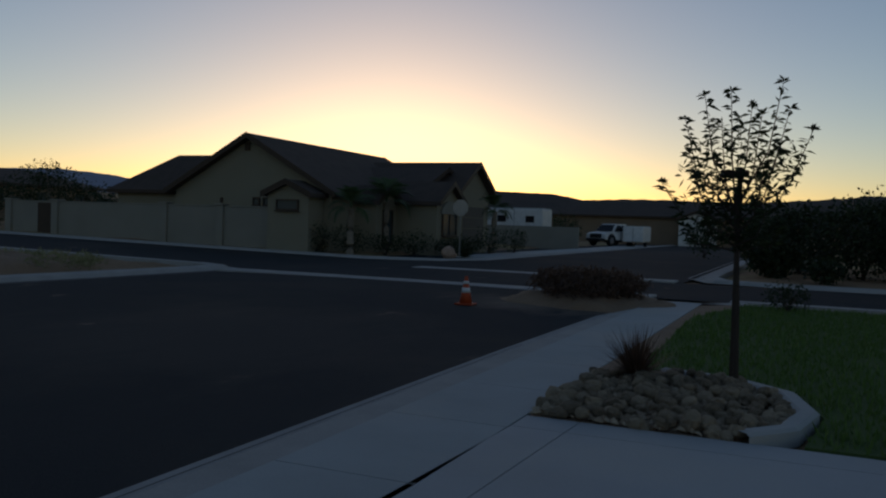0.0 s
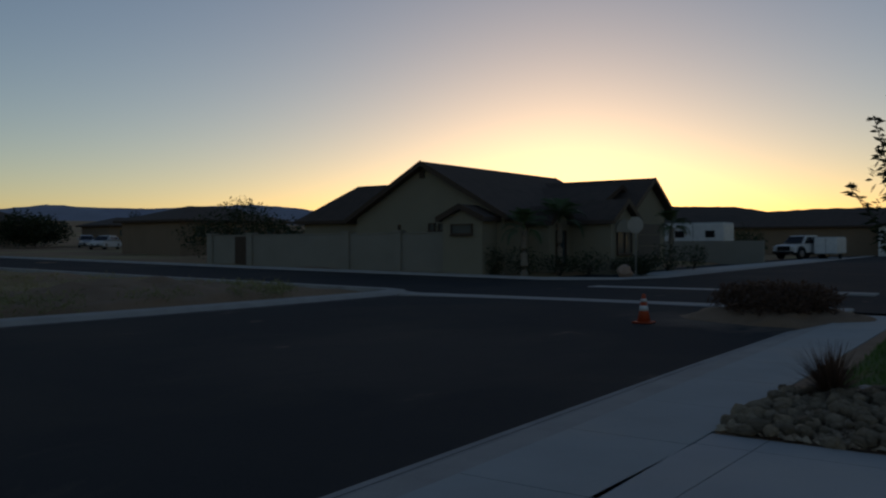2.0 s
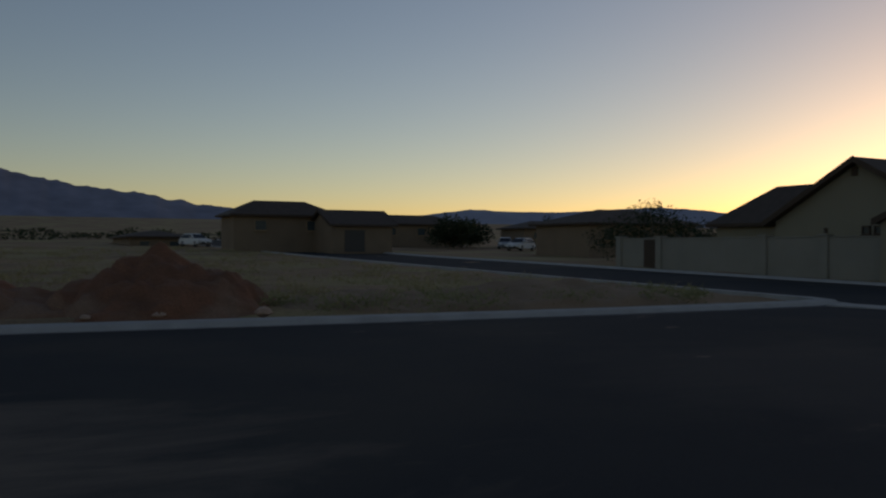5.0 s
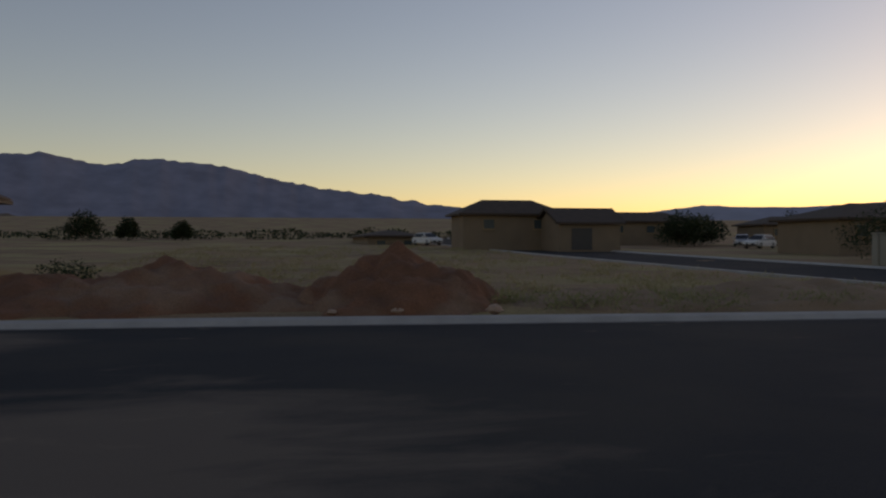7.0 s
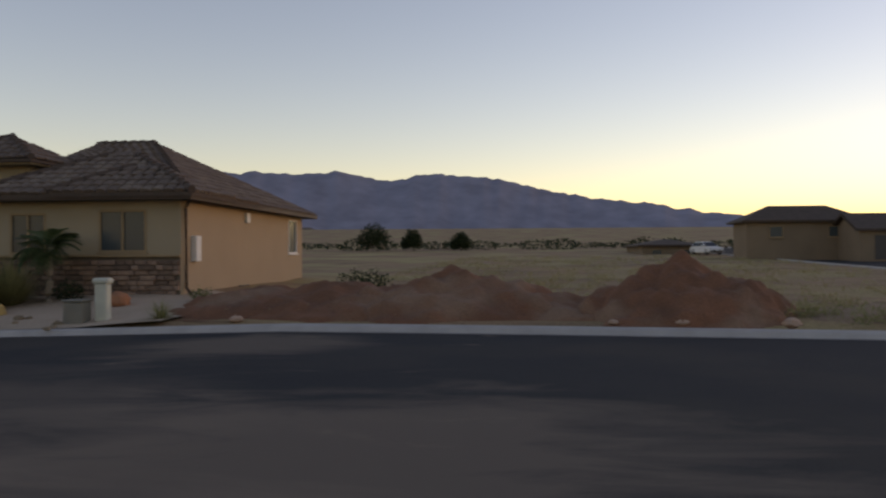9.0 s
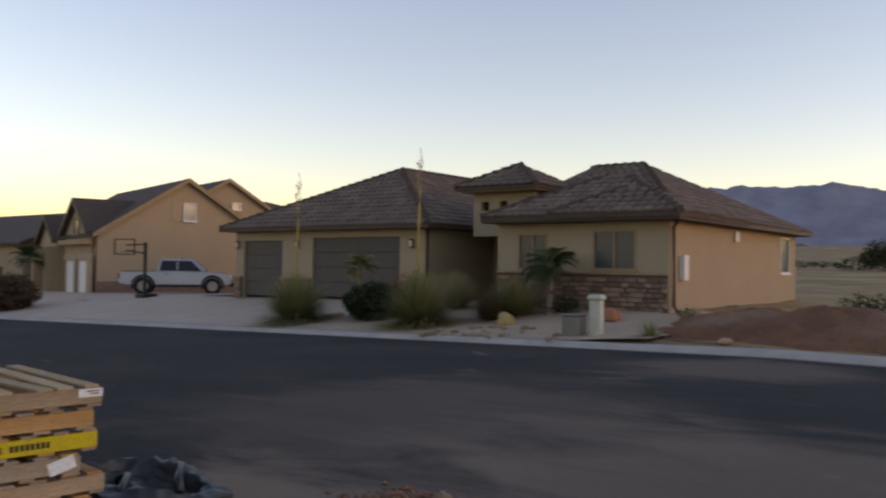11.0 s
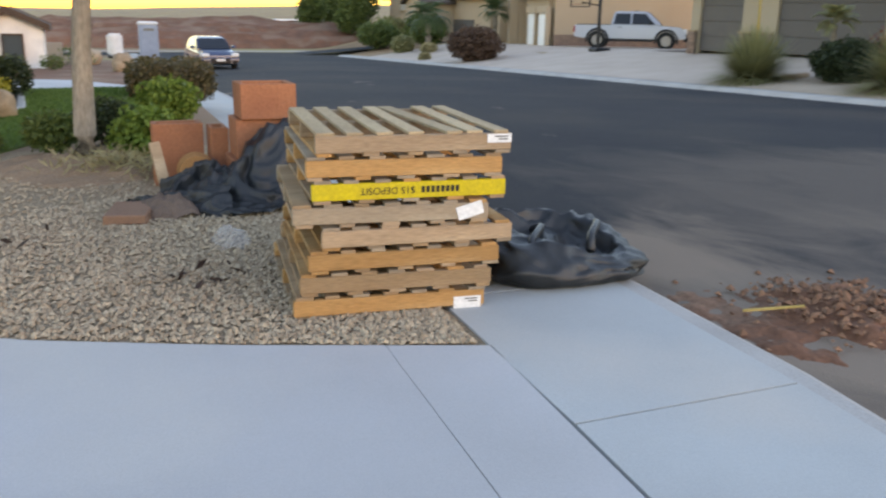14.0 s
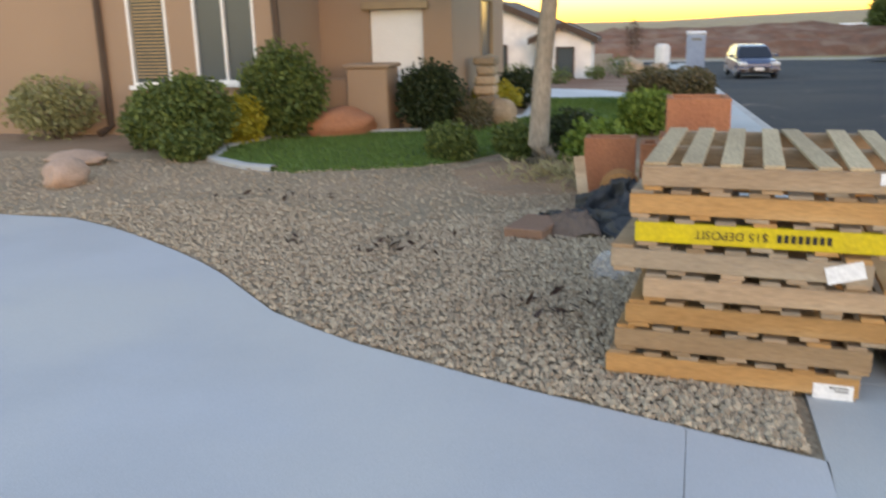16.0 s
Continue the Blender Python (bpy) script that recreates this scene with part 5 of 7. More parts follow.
zt = gz(-24, -41.0)
pickup(pose(-24.1, -40.9, zt, 0, 0, 142), (-24.1, -40.9, zt), SILVER, "silver crew-cab pickup with black fender flares on the driveway")
zc = road_z(-40.5) + RZ + 0.03
hatchback(pose(-2.1, -41.2, zc, 0, 0, 94) @ Matrix.Diagonal((1.0, 0.93, 0.92, 1.0)), (-2.1, -41.2, zc), DARKBLUE, "dark blue car parked by the kerb, nose towards the street")
pickup(pose(-12.3, 74.5, 0, 0, 0, 250), (-12.3, 74.5, 0), WHITE_CAR, "white pickup parked down the street")
hatchback(pose(-77, 51.5, gz(-77, 51.5), 0, 0, 300), (-77, 51.5, gz(-77, 51.5)), WHITE_CAR, "white car parked on the side street far off")
hatchback(pose(-93, 18.6, gz(-93, 19), 0, 0, 20), (-93, 18.6, gz(-93, 19)), WHITE_CAR, "white vehicle parked far across the field")
zb = gz(-84, 56)
hatchback(pose(-86, 55, zb, 0, 0, 330), (-86, 55, zb), SILVER, "silver car parked before a far house")


def box_trailer(x0, x1, y0, y1, z0, z1, label, name, cat, windows=False):
    t = thing(name, label, cat, ((x0 + x1) / 2, (y0 + y1) / 2, z0 - 0.45))
    part("body", boxes(((x0, y0, z0), (x1, y1, z1)), bevel=0.08), WHITE_CAR, t)
    part("roof_edge", boxes(((x0 + 0.05, y0 + 0.05, z1 - 0.02), (x1 - 0.05, y1 - 0.05, z1 + 0.06)), bevel=0.02), CONCRETE, t)
    for xx in (x0 + 0.15, x1 - 0.15):
        m = pose(xx, (y0 + y1) / 2, z0 - 0.45, 0, 0, 90)
        wheel(t, 0.0, 0.001, 0.33, 0.2, m)
    part("door_seam", boxes((((x0 + x1) / 2 - 0.015, y0 - 0.012, z0 + 0.05), ((x0 + x1) / 2 + 0.015, y0, z1 - 0.08))), BLACK_METAL, t)
    if windows:
        for k in (0.2, 0.7):
            xx = x0 + (x1 - x0) * k
            part("window", boxes(((xx, y0 - 0.02, z0 + 1.2), (xx + 0.7, y0, z0 + 1.7)), bevel=0.01), CAR_GLASS, t)
        part("stripe", boxes(((x0 + 0.2, y0 - 0.012, z0 + 0.7), (x1 - 0.2, y0, z0 + 0.82))), CONCRETE, t)
    return t


box_trailer(-11.3, -9.5, 73.4, 77.2, 0.42, 1.78, "white enclosed cargo trailer parked down the street", "cargo_trailer", "trailer")
box_trailer(-19.2, -14.7, 60.5, 63.0, 0.6, 2.85, "white camper trailer behind a yard wall", "camper_trailer", "camper", True)
single("wall_far", boxes(((-22, 58.8, -0.3), (-11.5, 59.05, 1.55))), BLOCK, "block wall down the street", "wall", "structure")
far_n = thing("house", "low brown house down the street", "house", (-14, 96, 0))
hip_block(far_n, -24, -3, 92, 102, -0.3, 3.0, 0.3, BROWN_STUCCO, TILE_DARK)
gable_block(far_n, "y", -8.8, -5.2, 89.5, 93.0, -0.3, 2.7, 0.4, WHITE_WALL, TILE_DARK, 0.3)
far_e = thing("house", "tan house among dark trees", "house", (14, 37, 0))
hip_block(far_e, 9.5, 22, 33, 43, -0.3, 2.6, 0.35, STUCCO_PALE, TILE_DARK)
window(far_e, "x", 33.0, 10.2, 11.2, 1.0, 2.1, -1, 1, TRIM)
for i, (x, y, r, h, n) in enumerate([(5.6, 33, 2.4, 2.9, 5000), (8.8, 31.5, 2.6, 2.8, 5000), (3.4, 36, 1.7, 2.7, 4000), (7, 42, 2.8, 3.6, 4000), (12.5, 31, 2.4, 2.3, 4000), (1.9, 40, 1.4, 2.3, 3000), (15.5, 30, 2.4, 2.4, 3000), (2.6, 31.5, 1.0, 1.5, 2000), (-2.0, 52, 1.3, 2.6, 700), (-16, 70, 1.6, 2.6, 700), (-14.3, 66, 1.5, 2.4, 700), (-18, 77, 2.2, 3.0, 700), (-6, 88, 1.6, 2.6, 700), (1.0, 64, 2.0, 3.0, 900), (4.2, 28.8, 0.8, 0.9, 600)]):
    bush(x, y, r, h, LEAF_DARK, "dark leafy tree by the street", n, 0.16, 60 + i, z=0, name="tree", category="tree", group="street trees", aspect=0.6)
tree(7.6, 36, 5.0, 1.0, [(7.6, 36, 3.4, 0.9, 0.9, 1.7)], 900, 0.2, "slim dark evergreen tree by the street", LEAF_DARK, 8, 0.1, z=0)

single("pavement_corner", boxes(((-11.7, 36.0, -0.1), (-9.92, 58.0, 0.028)), ((-11.7, 58.02, -0.1), (-9.92, 80.0, 0.028)), bevel=0.01), CONCRETE, "pale concrete pavement beside the corner house", "pavement", "structure")

# corner house garden
palm(-15.3, 36.2, 2.5, 1.6, 20, "dark palm in the corner garden", 1, 0.0, 0.18)
palm(-15.2, 30.4 + 2.2, 2.1, 1.3, 16, "dark palm in the corner garden", 2, 0.0, 0.16)
palm(-12.0, 42.6, 2.3, 1.2, 16, "dark palm in the corner garden", 3, 0.0, 0.16)
for i, (x, y, r, h) in enumerate([(-17.0, 32.6, 0.7, 1.5), (-15.6, 33.2, 1.0, 1.4), (-14.3, 34.3, 1.0, 1.0), (-13.5, 35.8, 1.0, 1.2), (-12.5, 37.5, 0.9, 0.9), (-12.2, 39.5, 0.9, 1.0), (-11.6, 41.0, 0.9, 1.5), (-11.3, 44.0, 0.8, 1.4), (-11.0, 36.0, 0.6, 0.7)]):
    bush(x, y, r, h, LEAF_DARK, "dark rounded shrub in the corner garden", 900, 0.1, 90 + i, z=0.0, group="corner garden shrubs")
ss = thing("stop_sign", "stop sign seen from behind on a thin post", "road sign", (-10.4, 33.9, 0))
bm = bmesh.new()
rod(bm, [(-10.4, 33.9, -0.1), (-10.4, 33.9, 2.5)], [0.03, 0.03], 6)
part("post", bm, CHROME, ss)
part("sign_plate", prism([(-10.4 + 0.38 * math.cos(radians(22.5 + 45 * k)), 33.86, 2.25 + 0.38 * math.sin(radians(22.5 + 45 * k))) for k in range(8)], 0.012, 1), CHROME, ss, "grey back of an eight-sided plate")
ROCKS = [rock_mesh("rock", k, 2) for k in range(6)]
for me in ROCKS:
    me.materials.append(ROCK_TAN)


def boulder(x, y, z, sx, sy, sz, material, label, seed=0, name="boulder"):
    me = rock_mesh(name, seed + 11, 3, 0.3)
    me.materials.append(material)
    me.shade_smooth()
    ob = new(name, me)
    ob.location, ob.scale, ob.rotation_euler = (x, y, z + sz * 0.32), (sx, sy, sz), (0, 0, seed)
    return tagged(ob, label, "boulder")


boulder(-11.2, 34.6, 0, 0.7, 0.6, 0.6, ROCK_PINK, "pale rounded boulder at the corner", 1)

# ---- lot across the street: bare earth heaps ----
mound("earth_mound", -16.9, 2.7, 2.4, 2.7, 1.42, REDSOIL, "steep heap of red-brown earth", 1, 0.0, 0.72)
mound("earth_mound", -17.8, -2.7, 2.6, 3.6, 1.12, REDSOIL, "long low heap of red earth", 2, 0.0, 0.7)
mound("earth_mound", -17.4, -5.4, 2.2, 3.2, 0.85, REDSOIL, "low heap of red earth beside the house", 3, 0.0, 0.65)
mound("earth_mound", -17.5, 0.2, 2.2, 2.8, 0.55, REDSOIL, "low spread of red earth", 4, 0.0, 0.7)
mound("earth_mound", -19.0, -8.0, 3.2, 2.2, 0.6, REDSOIL, "low bank of red earth by the house wall", 6, 0.1, 0.7)
mound("earth_mound", -16.4, 13.0, 2.4, 5.5, 0.6, BARK_DIRT, "low weedy bank of brown earth at the corner", 5, 0.0, 0.7)
mound("earth_mound", -16.8, 7.6, 2.2, 3.0, 0.4, BARK_DIRT, "low bank of brown earth beside the kerb", 15, 0.0, 0.7)
mound("earth_mound", -0.45, 17.1, 2.0, 1.5, 0.42, BARK_DIRT, "heap of brown earth on the street edge", 7, -0.1, 0.8)
bush(-0.5, 17.2, 1.3, 0.7, LEAF_BROWN, "dark dry brushwood heaped on the street edge", 9000, 0.13, 33, z=0.0, name="brush_heap", category="brushwood", aspect=0.2)
bush(-19.6, -5.4, 0.8, 0.8, LEAF_DARK, "dark green weed on the earth bank", 900, 0.09, 31, z=0.35)
weeds = thing("dry_grass", "sparse dry weeds over the open field", "grass", (-30, 5, 0), kind="stuff")
rngw = np.random.default_rng(4)
bl = []
for k in range(700):
    x, y = -16 - 70 * rngw.random() ** 1.7, -8 + 27 * rngw.random()
    bl.append((x, y, gz(x, y) + 0.08, 0.3 + 0.5 * rngw.random(), 0.3 + 0.6 * rngw.random(), 0.12 + 0.1 * rngw.random()))
part("blades", leaves_mesh("blades", bl, 30000, 0.2, 0.14, 3, -0.8, 0.1), LEAF_STRAW, weeds)
weeds = thing("weeds", "low green-brown weeds on the corner bank", "grass", (-15, 13, 0), kind="stuff")
bl = [(-14 - 3 * rngw.random(), 5 + 13 * rngw.random(), 0.2, 0.4, 0.6, 0.25) for _ in range(60)]
part("blades", leaves_mesh("blades", bl, 6000, 0.18, 0.12, 5, -0.8, 0.1), LEAF_OLIVE, weeds)
for i, (x, y, s) in enumerate([(-14.5, 2.3, 0.28), (-14.3, 4.4, 0.35), (-14.7, 0.9, 0.2), (-14.9, 3.6, 0.2), (-15.0, -7.4, 0.25)]):
    boulder(x, y, 0.05, s, s * 1.3, s * 0.6, ROCK_PINK, "pale broken lump of concrete by the kerb", i, "rubble")


# ---- garden and drive of the house across the street ----
def lot_sheet(name, pts_y, x0, x1, material, label, cat, dz=0.03, n=18, zf=gz):
    ysl = list(np.arange(pts_y[0], pts_y[1] + 1e-6, 1.0))
    xsl = [x0 + (x1 - x0) * i / n for i in range(n + 1)]
    return single(name, strip_mesh(name, [[(x, y, zf(x, y) + dz) for y in ysl] for x in xsl]), material, label, cat, "structure", smooth=True)


lot_sheet("driveway_west", (-35.0, -21.0), -21.2, -14.65, PINK_DRIVE, "wide pinkish concrete driveway", "driveway", 0.06)
lot_sheet("driveway_south_west", (-58.0, -35.0), -26.5, -14.65, PINK_DRIVE, "pale concrete and gravel parking apron", "driveway", 0.055)
lot_sheet("planting_bed_west", (-21.0, -9.0), -21.5, -14.65, STONE_LOT, "tan decomposed granite garden", "ground", 0.06)
clump(-15.9, -22.2, 1.75, 2400, LEAF_OLIVE, "grey-green yucca clump in the gravel garden", 1, 0.035, 1.4, "yucca")
clump(-16.1, -17.0, 1.75, 2400, LEAF_OLIVE, "grey-green yucca clump in the gravel garden", 2, 0.035, 1.4, "yucca")
clump(-19.2, -18.0, 1.35, 1500, LEAF_STRAW, "straw-coloured ornamental grass clump", 3, 0.02, 1.0)
clump(-18.2, -14.9, 1.4, 1400, LEAF_OLIVE, "dry olive grass clump beside a stone", 4, 0.02, 1.1)
clump(-17.4, -15.3, 1.1, 900, LEAF_RUST, "brownish dry shrub clump", 5, 0.02, 1.2)
clipped(-16.9, -19.6, 1.0, 1.2, LEAF_DARK, "dark green rounded shrub", 7500, 0.1, 41, gz(-16.9, -19.6))
bush(-17.8, -18.9, 0.95, 1.4, LEAF_RED, "shrub with dark red flowers", 3200, 0.09, 42)
bush(-18.9, -13.6, 0.5, 0.6, LEAF_DARK, "small dark shrub by the stone facing", 700, 0.07, 43)
bush(-18.8, -16.2, 0.5, 0.7, LEAF_RUST, "small rusty dry shrub by the wall", 700, 0.07, 44)
clump(-15.3, -9.3, 0.55, 240, LEAF_OLIVE, "low grey-green weed by the kerb", 6, 0.02, 1.45)
bush(-19.0, -9.8, 0.35, 0.5, LEAF_GREEN, "small green weed by the house corner", 400, 0.07, 45)
palm(-18.6, -14.0, 1.35, 1.05, 30, "small dark green fan palm before the wall", 6, gz(-18.6, -14.0), 0.1)
palm(-17.3, -20.6, 1.6, 0.75, 22, "small yellowing palm before the garage", 7, gz(-17.3, -20.6), 0.08, LEAF_OLIVE)
AGAVE = mat("dry_flower_stalk", (0.42, 0.29, 0.10), 0.9, (0.34, 0.23, 0.09), 3, 0.7, 30, 0.2)
for x, y, top, r in ((-15.8, -22.1, 4.75, 0.055), (-16.0, -17.0, 5.2, 0.075)):
    z = gz(x, y)
    st = thing("agave_stalk", "tall dry yellow agave flower stalk", "plant", (x, y, z))
    bm = bmesh.new()
    k = 12
    rod(bm, [(x + 0.015 * math.sin(i * 1.3) + (0.1 * math.sin(i * 2.1) if i > k - 3 else 0), y + 0.012 * i / k + (0.05 if i == k - 1 else 0), z + (top - z) * i / k) for i in range(k + 1)], [r * (1 - 0.05 * i) * (1 if i < k - 2 else 0.45) for i in range(k + 1)], 7)
    part("stalk", bm, AGAVE, st)
    part("dry_tuft", leaves_mesh("tuft", [(x, y, top - 0.8, 0.1, 0.1, 0.55)], 110, 0.09, 0.3, 9), LEAF_STRAW, st)
boulder(-16.7, -14.3, gz(-16.7, -14.3), 0.5, 0.55, 0.5, mat("yellow_stone", (0.42, 0.30, 0.13), 0.95), "squared yellow stone in the garden", 2)
boulder(-17.8, -11.6, gz(-17.8, -11.6), 0.55, 0.6, 0.5, ROCK_RED, "red sandstone lump in the garden", 3)
rng4 = random.Random(9)
for k in range(34):
    x, y = rng4.uniform(-16.2, -14.2), rng4.uniform(-15.6, -11.4)
    s = rng4.uniform(0.12, 0.3)
    ob = new("rock", ROCKS[k % 6])
    ob.location, ob.scale, ob.rotation_euler = (x, y, gz(x, y) + 0.07), (s, s * 1.2, s * 0.7), (0, 0, k)
    tagged(ob, "loose pinkish garden rock on the gravel", "rock", "loose garden rocks")
PEDESTAL = mat("pale_green_plastic", (0.50, 0.52, 0.44), 0.6)
GREYBOX = mat("grey_green_cabinet", (0.20, 0.19, 0.16), 0.7)
zu = gz(-15.5, -10.8)
up = thing("utility_pedestal", "pale utility pedestal by the kerb", "utility box", (-15.5, -10.8, zu))
part("post", boxes(((-15.63, -10.95, zu - 0.05), (-15.37, -10.65, zu + 0.92)), bevel=0.03), PEDESTAL, up)
part("cap", boxes(((-15.67, -11.0, zu + 0.9), (-15.33, -10.6, zu + 1.05)), bevel=0.05), PEDESTAL, up)
ub = thing("utility_cabinet", "low grey utility cabinet by the kerb", "utility box", (-15.4, -11.35, zu))
part("body", boxes(((-15.6, -11.6, zu - 0.05), (-15.15, -11.12, zu + 0.5)), bevel=0.03), GREYBOX, ub)
part("lid", boxes(((-15.63, -11.63, zu + 0.5), (-15.12, -11.09, zu + 0.55)), bevel=0.02), GREYBOX, ub)
bpx, bpy_, bpz = -20.2, -37.9, gz(-20.2, -37.9)
bb = thing("basketball_hoop", "black portable basketball hoop on the driveway", "basketball hoop", (bpx, bpy_, bpz))
bm = bmesh.new()
rod(bm, [(bpx, bpy_, bpz), (bpx, bpy_, bpz + 2.75)], [0.09, 0.09], 8)
rod(bm, [(bpx, bpy_, bpz + 2.2), (bpx + 0.75, bpy_ - 0.5, bpz + 2.35)], [0.04, 0.04], 6)
rod(bm, [(bpx, bpy_, bpz + 2.65), (bpx + 0.75, bpy_ - 0.5, bpz + 2.6)], [0.04, 0.04], 6)
part("pole", bm, BLACK_METAL, bb)
part("base", boxes(((bpx - 0.5, bpy_ - 0.4, bpz), (bpx + 0.3, bpy_ + 0.4, bpz + 0.22)), bevel=0.05), BLACK_METAL, bb)
mb = Matrix.Translation((bpx + 0.8, bpy_ - 0.53, bpz + 2.5)) @ Matrix.Rotation(radians(20), 4, "Z")
bk = part("backboard_frame", boxes(((-0.03, -0.6, -0.38), (0.03, -0.55, 0.4)), ((-0.03, 0.55, -0.38), (0.03, 0.6, 0.4)), ((-0.03, -0.55, 0.35), (0.03, 0.55, 0.4)), ((-0.03, -0.55, -0.38), (0.03, 0.55, -0.33)), ((-0.02, -0.25, -0.25), (0.03, 0.25, -0.22)), m=mb), BLACK_METAL, bb)
bm = bmesh.new()
ring = [mb @ Vector((0.35 + 0.23 * math.cos(a), 0.23 * math.sin(a), -0.25)) for a in [math.tau * k / 16 for k in range(17)]]
rod(bm, ring, [0.012] * 17, 5)
part("rim", bm, ROCK_RED, bk)
clipped(-16.0, -43.2, 1.5, 1.75, LEAF_BROWN, "large dark reddish-brown shrub by the street", 9000, 0.15, 51, gz(-16, -43.2))
palm(-17.9, -55.0, 2.0, 1.8, 34, "feathery green palm in the front garden", 8, gz(-17.9, -55), 0.2)
palm(-22.5, -54.5, 2.0, 1.3, 30, "dark green palm by the garage", 9, gz(-22.5, -54.5), 0.18)
for i, (x, y, r, h, mt, lab) in enumerate([(-17.0, -57.5, 0.8, 1.1, LEAF_OLIVE, "olive shrub in a front garden"), (-17.4, -53.6, 0.5, 0.6, LEAF_STRAW, "straw-coloured low shrub by the drive"), (-20, -61, 1.6, 2.2, LEAF_GREEN, "green shrub before a far house"), (-18, -66, 1.8, 2.0, LEAF_GREEN, "green shrub before a far house"), (-15.2, -48.6, 0.3, 0.4, LEAF_STRAW, "small straw-coloured weed by the kerb"), (-21, -72, 1.6, 1.8, LEAF_OLIVE, "olive shrub before a far house")]):
    clipped(x, y, r, h, mt, lab, 5000, 0.2, 70 + i, gz(x, y))
for i, (x, y, h, r) in enumerate([(-17.9, -86.6, 5.2, 1.35), (-21.2, -91.0, 5.4, 1.1), (-20.9, -80.5, 5.4, 1.8), (-19.3, -77.5, 4.2, 1.25)]):
    tree(x, y, h, 1.0, [(x, y, gz(x, y) + h * 0.6, r, r, h * 0.38), (x + 0.7, y + 0.4, gz(x, y) + h * 0.45, r * 0.8, r * 0.8, h * 0.3)], 7000, 0.3, "green tree at the end of the street", LEAF_GREEN, 80 + i, 0.12)

# ---- end of the street ----
mound("earth_bank", -8.0, -88.0, 46, 13, 2.3, REDSOIL, "long bank of red-orange earth beyond the street", 31, -1.5, 0.45, 60)

PORTA = mat("blue_grey_plastic", (0.25, 0.31, 0.38), 0.6)
pz = road_z(-60)
pt = thing("portable_toilet", "blue-grey portable toilet cabin", "portable toilet", (-0.5, -58, pz))
part("cabin", boxes(((-1.05, -58.6, pz), (0.05, -57.5, pz + 2.0)), bevel=0.04), PORTA, pt)
part("roof", boxes(((-1.1, -58.65, pz + 2.0), (0.1, -57.45, pz + 2.2)), bevel=0.09), WHITE_CAR, pt)
part("door", boxes(((-0.92, -57.5, pz + 0.12), (-0.08, -57.46, pz + 1.9)), bevel=0.01), PORTA, pt)
part("door_vent", boxes(((-0.8, -57.46, pz + 1.65), (-0.2, -57.45, pz + 1.8))), GREYBOX, pt)
wt = thing("water_tank", "white plastic tank on a stand", "tank", (1.5, -57, pz))
bm = bmesh.new()
bmesh.ops.create_cone(bm, cap_ends=True, segments=20, radius1=0.45, radius2=0.45, depth=1.3, matrix=Matrix.Translation((1.5, -57, pz + 0.85)))
bmesh.ops.bevel(bm, geom=[e for e in bm.edges if any(len(f.verts) > 4 for f in e.link_faces)], offset=0.12, segments=3, affect="EDGES")
part("tank", bm, WHITE_CAR, wt)
part("stand", boxes(((1.05, -57.45, pz), (1.95, -56.55, pz + 0.22)), bevel=0.02), BLACK_METAL, wt)
van = thing("white_van", "white van parked on the far desert", "van", (-22, -118, -1.5))
part("body", boxes(((-24.5, -119, -1.2), (-19.8, -117, 0.6)), bevel=0.25), WHITE_CAR, van)
part("windscreen", boxes(((-19.85, -118.8, -0.2), (-19.75, -117.2, 0.4))), CAR_GLASS, van)
tree(3.2, -54, 2.8, 0.7, [(3.2, -54, road_z(-54) + 1.9, 0.55, 0.55, 1.0)], 900, 0.12, "slim young tree with reddish leaves", LEAF_BROWN, 91, 0.05)
boulder(3.0, -44, road_z(-44), 1.5, 1.2, 1.0, ROCK_TAN, "tan boulder beside the street", 5)
boulder(1.8, -36, road_z(-36), 0.8, 0.8, 0.9, ROCK_TAN, "tan boulder beside the street", 6)
single("wall_end", boxes(((4.2, -50.2, -2.2), (9.5, -50, -0.2))), BLOCK, "low block wall at the street end", "wall", "structure")
for i, (x, y, r, h) in enumerate([(5.5, -34, 0.7, 0.7), (7.5, -37, 0.8, 0.8), (4.3, -38, 0.5, 0.6), (3.4, -40, 0.8, 1.0), (9, -38.5, 0.8, 0.9)]):
    bush(x, y, r, h, LEAF_GREEN, "small green shrub in a far garden", 600, 0.1, 110 + i, z=road_z(y))
lot_sheet("garden_far", (-50, -25), 1.3, 16, REDSOIL, "reddish gravel garden", "ground", 0.02)
single("driveway_next", strip_mesh("d", [[(1.22, y, road_z(y) + 0.03) for y in (-24.5, -22.0, -19.6)], [(3.2, y, road_z(y) * 0.5 + 0.03) for y in (-24.5, -22.0, -19.6)], [(9.0, y, 0.0) for y in (-24.5, -22.0, -19.6)]]), DRIVE, "pale concrete drive of the next house", "driveway", "structure")

# ---- near yard ----
def bed(name, outline, z, material, label, cat="ground", depth=-0.05, kind="structure"):
    return single(name, prism([(x, y, z) for x, y in outline], depth), material, label, cat, kind)


xsg = np.linspace(1.3, 13.5, 50)
bed("gravel_bed", [(1.207, -11.5), (1.207, -4.74), (1.69, -4.9)] + [(float(x), drive_south(float(x)) - 0.03) for x in xsg if x > 1.7] + [(13.5, -11.5)], 0.005, GRAVEL_BASE, "bed of small tan gravel beside the driveway")
bed("planting_bed", [(1.24, -19.4), (1.24, -11.5), (13.5, -11.5), (13.5, -19.4)], 0.004, BARK_DIRT, "reddish tan soil of the planting bed")


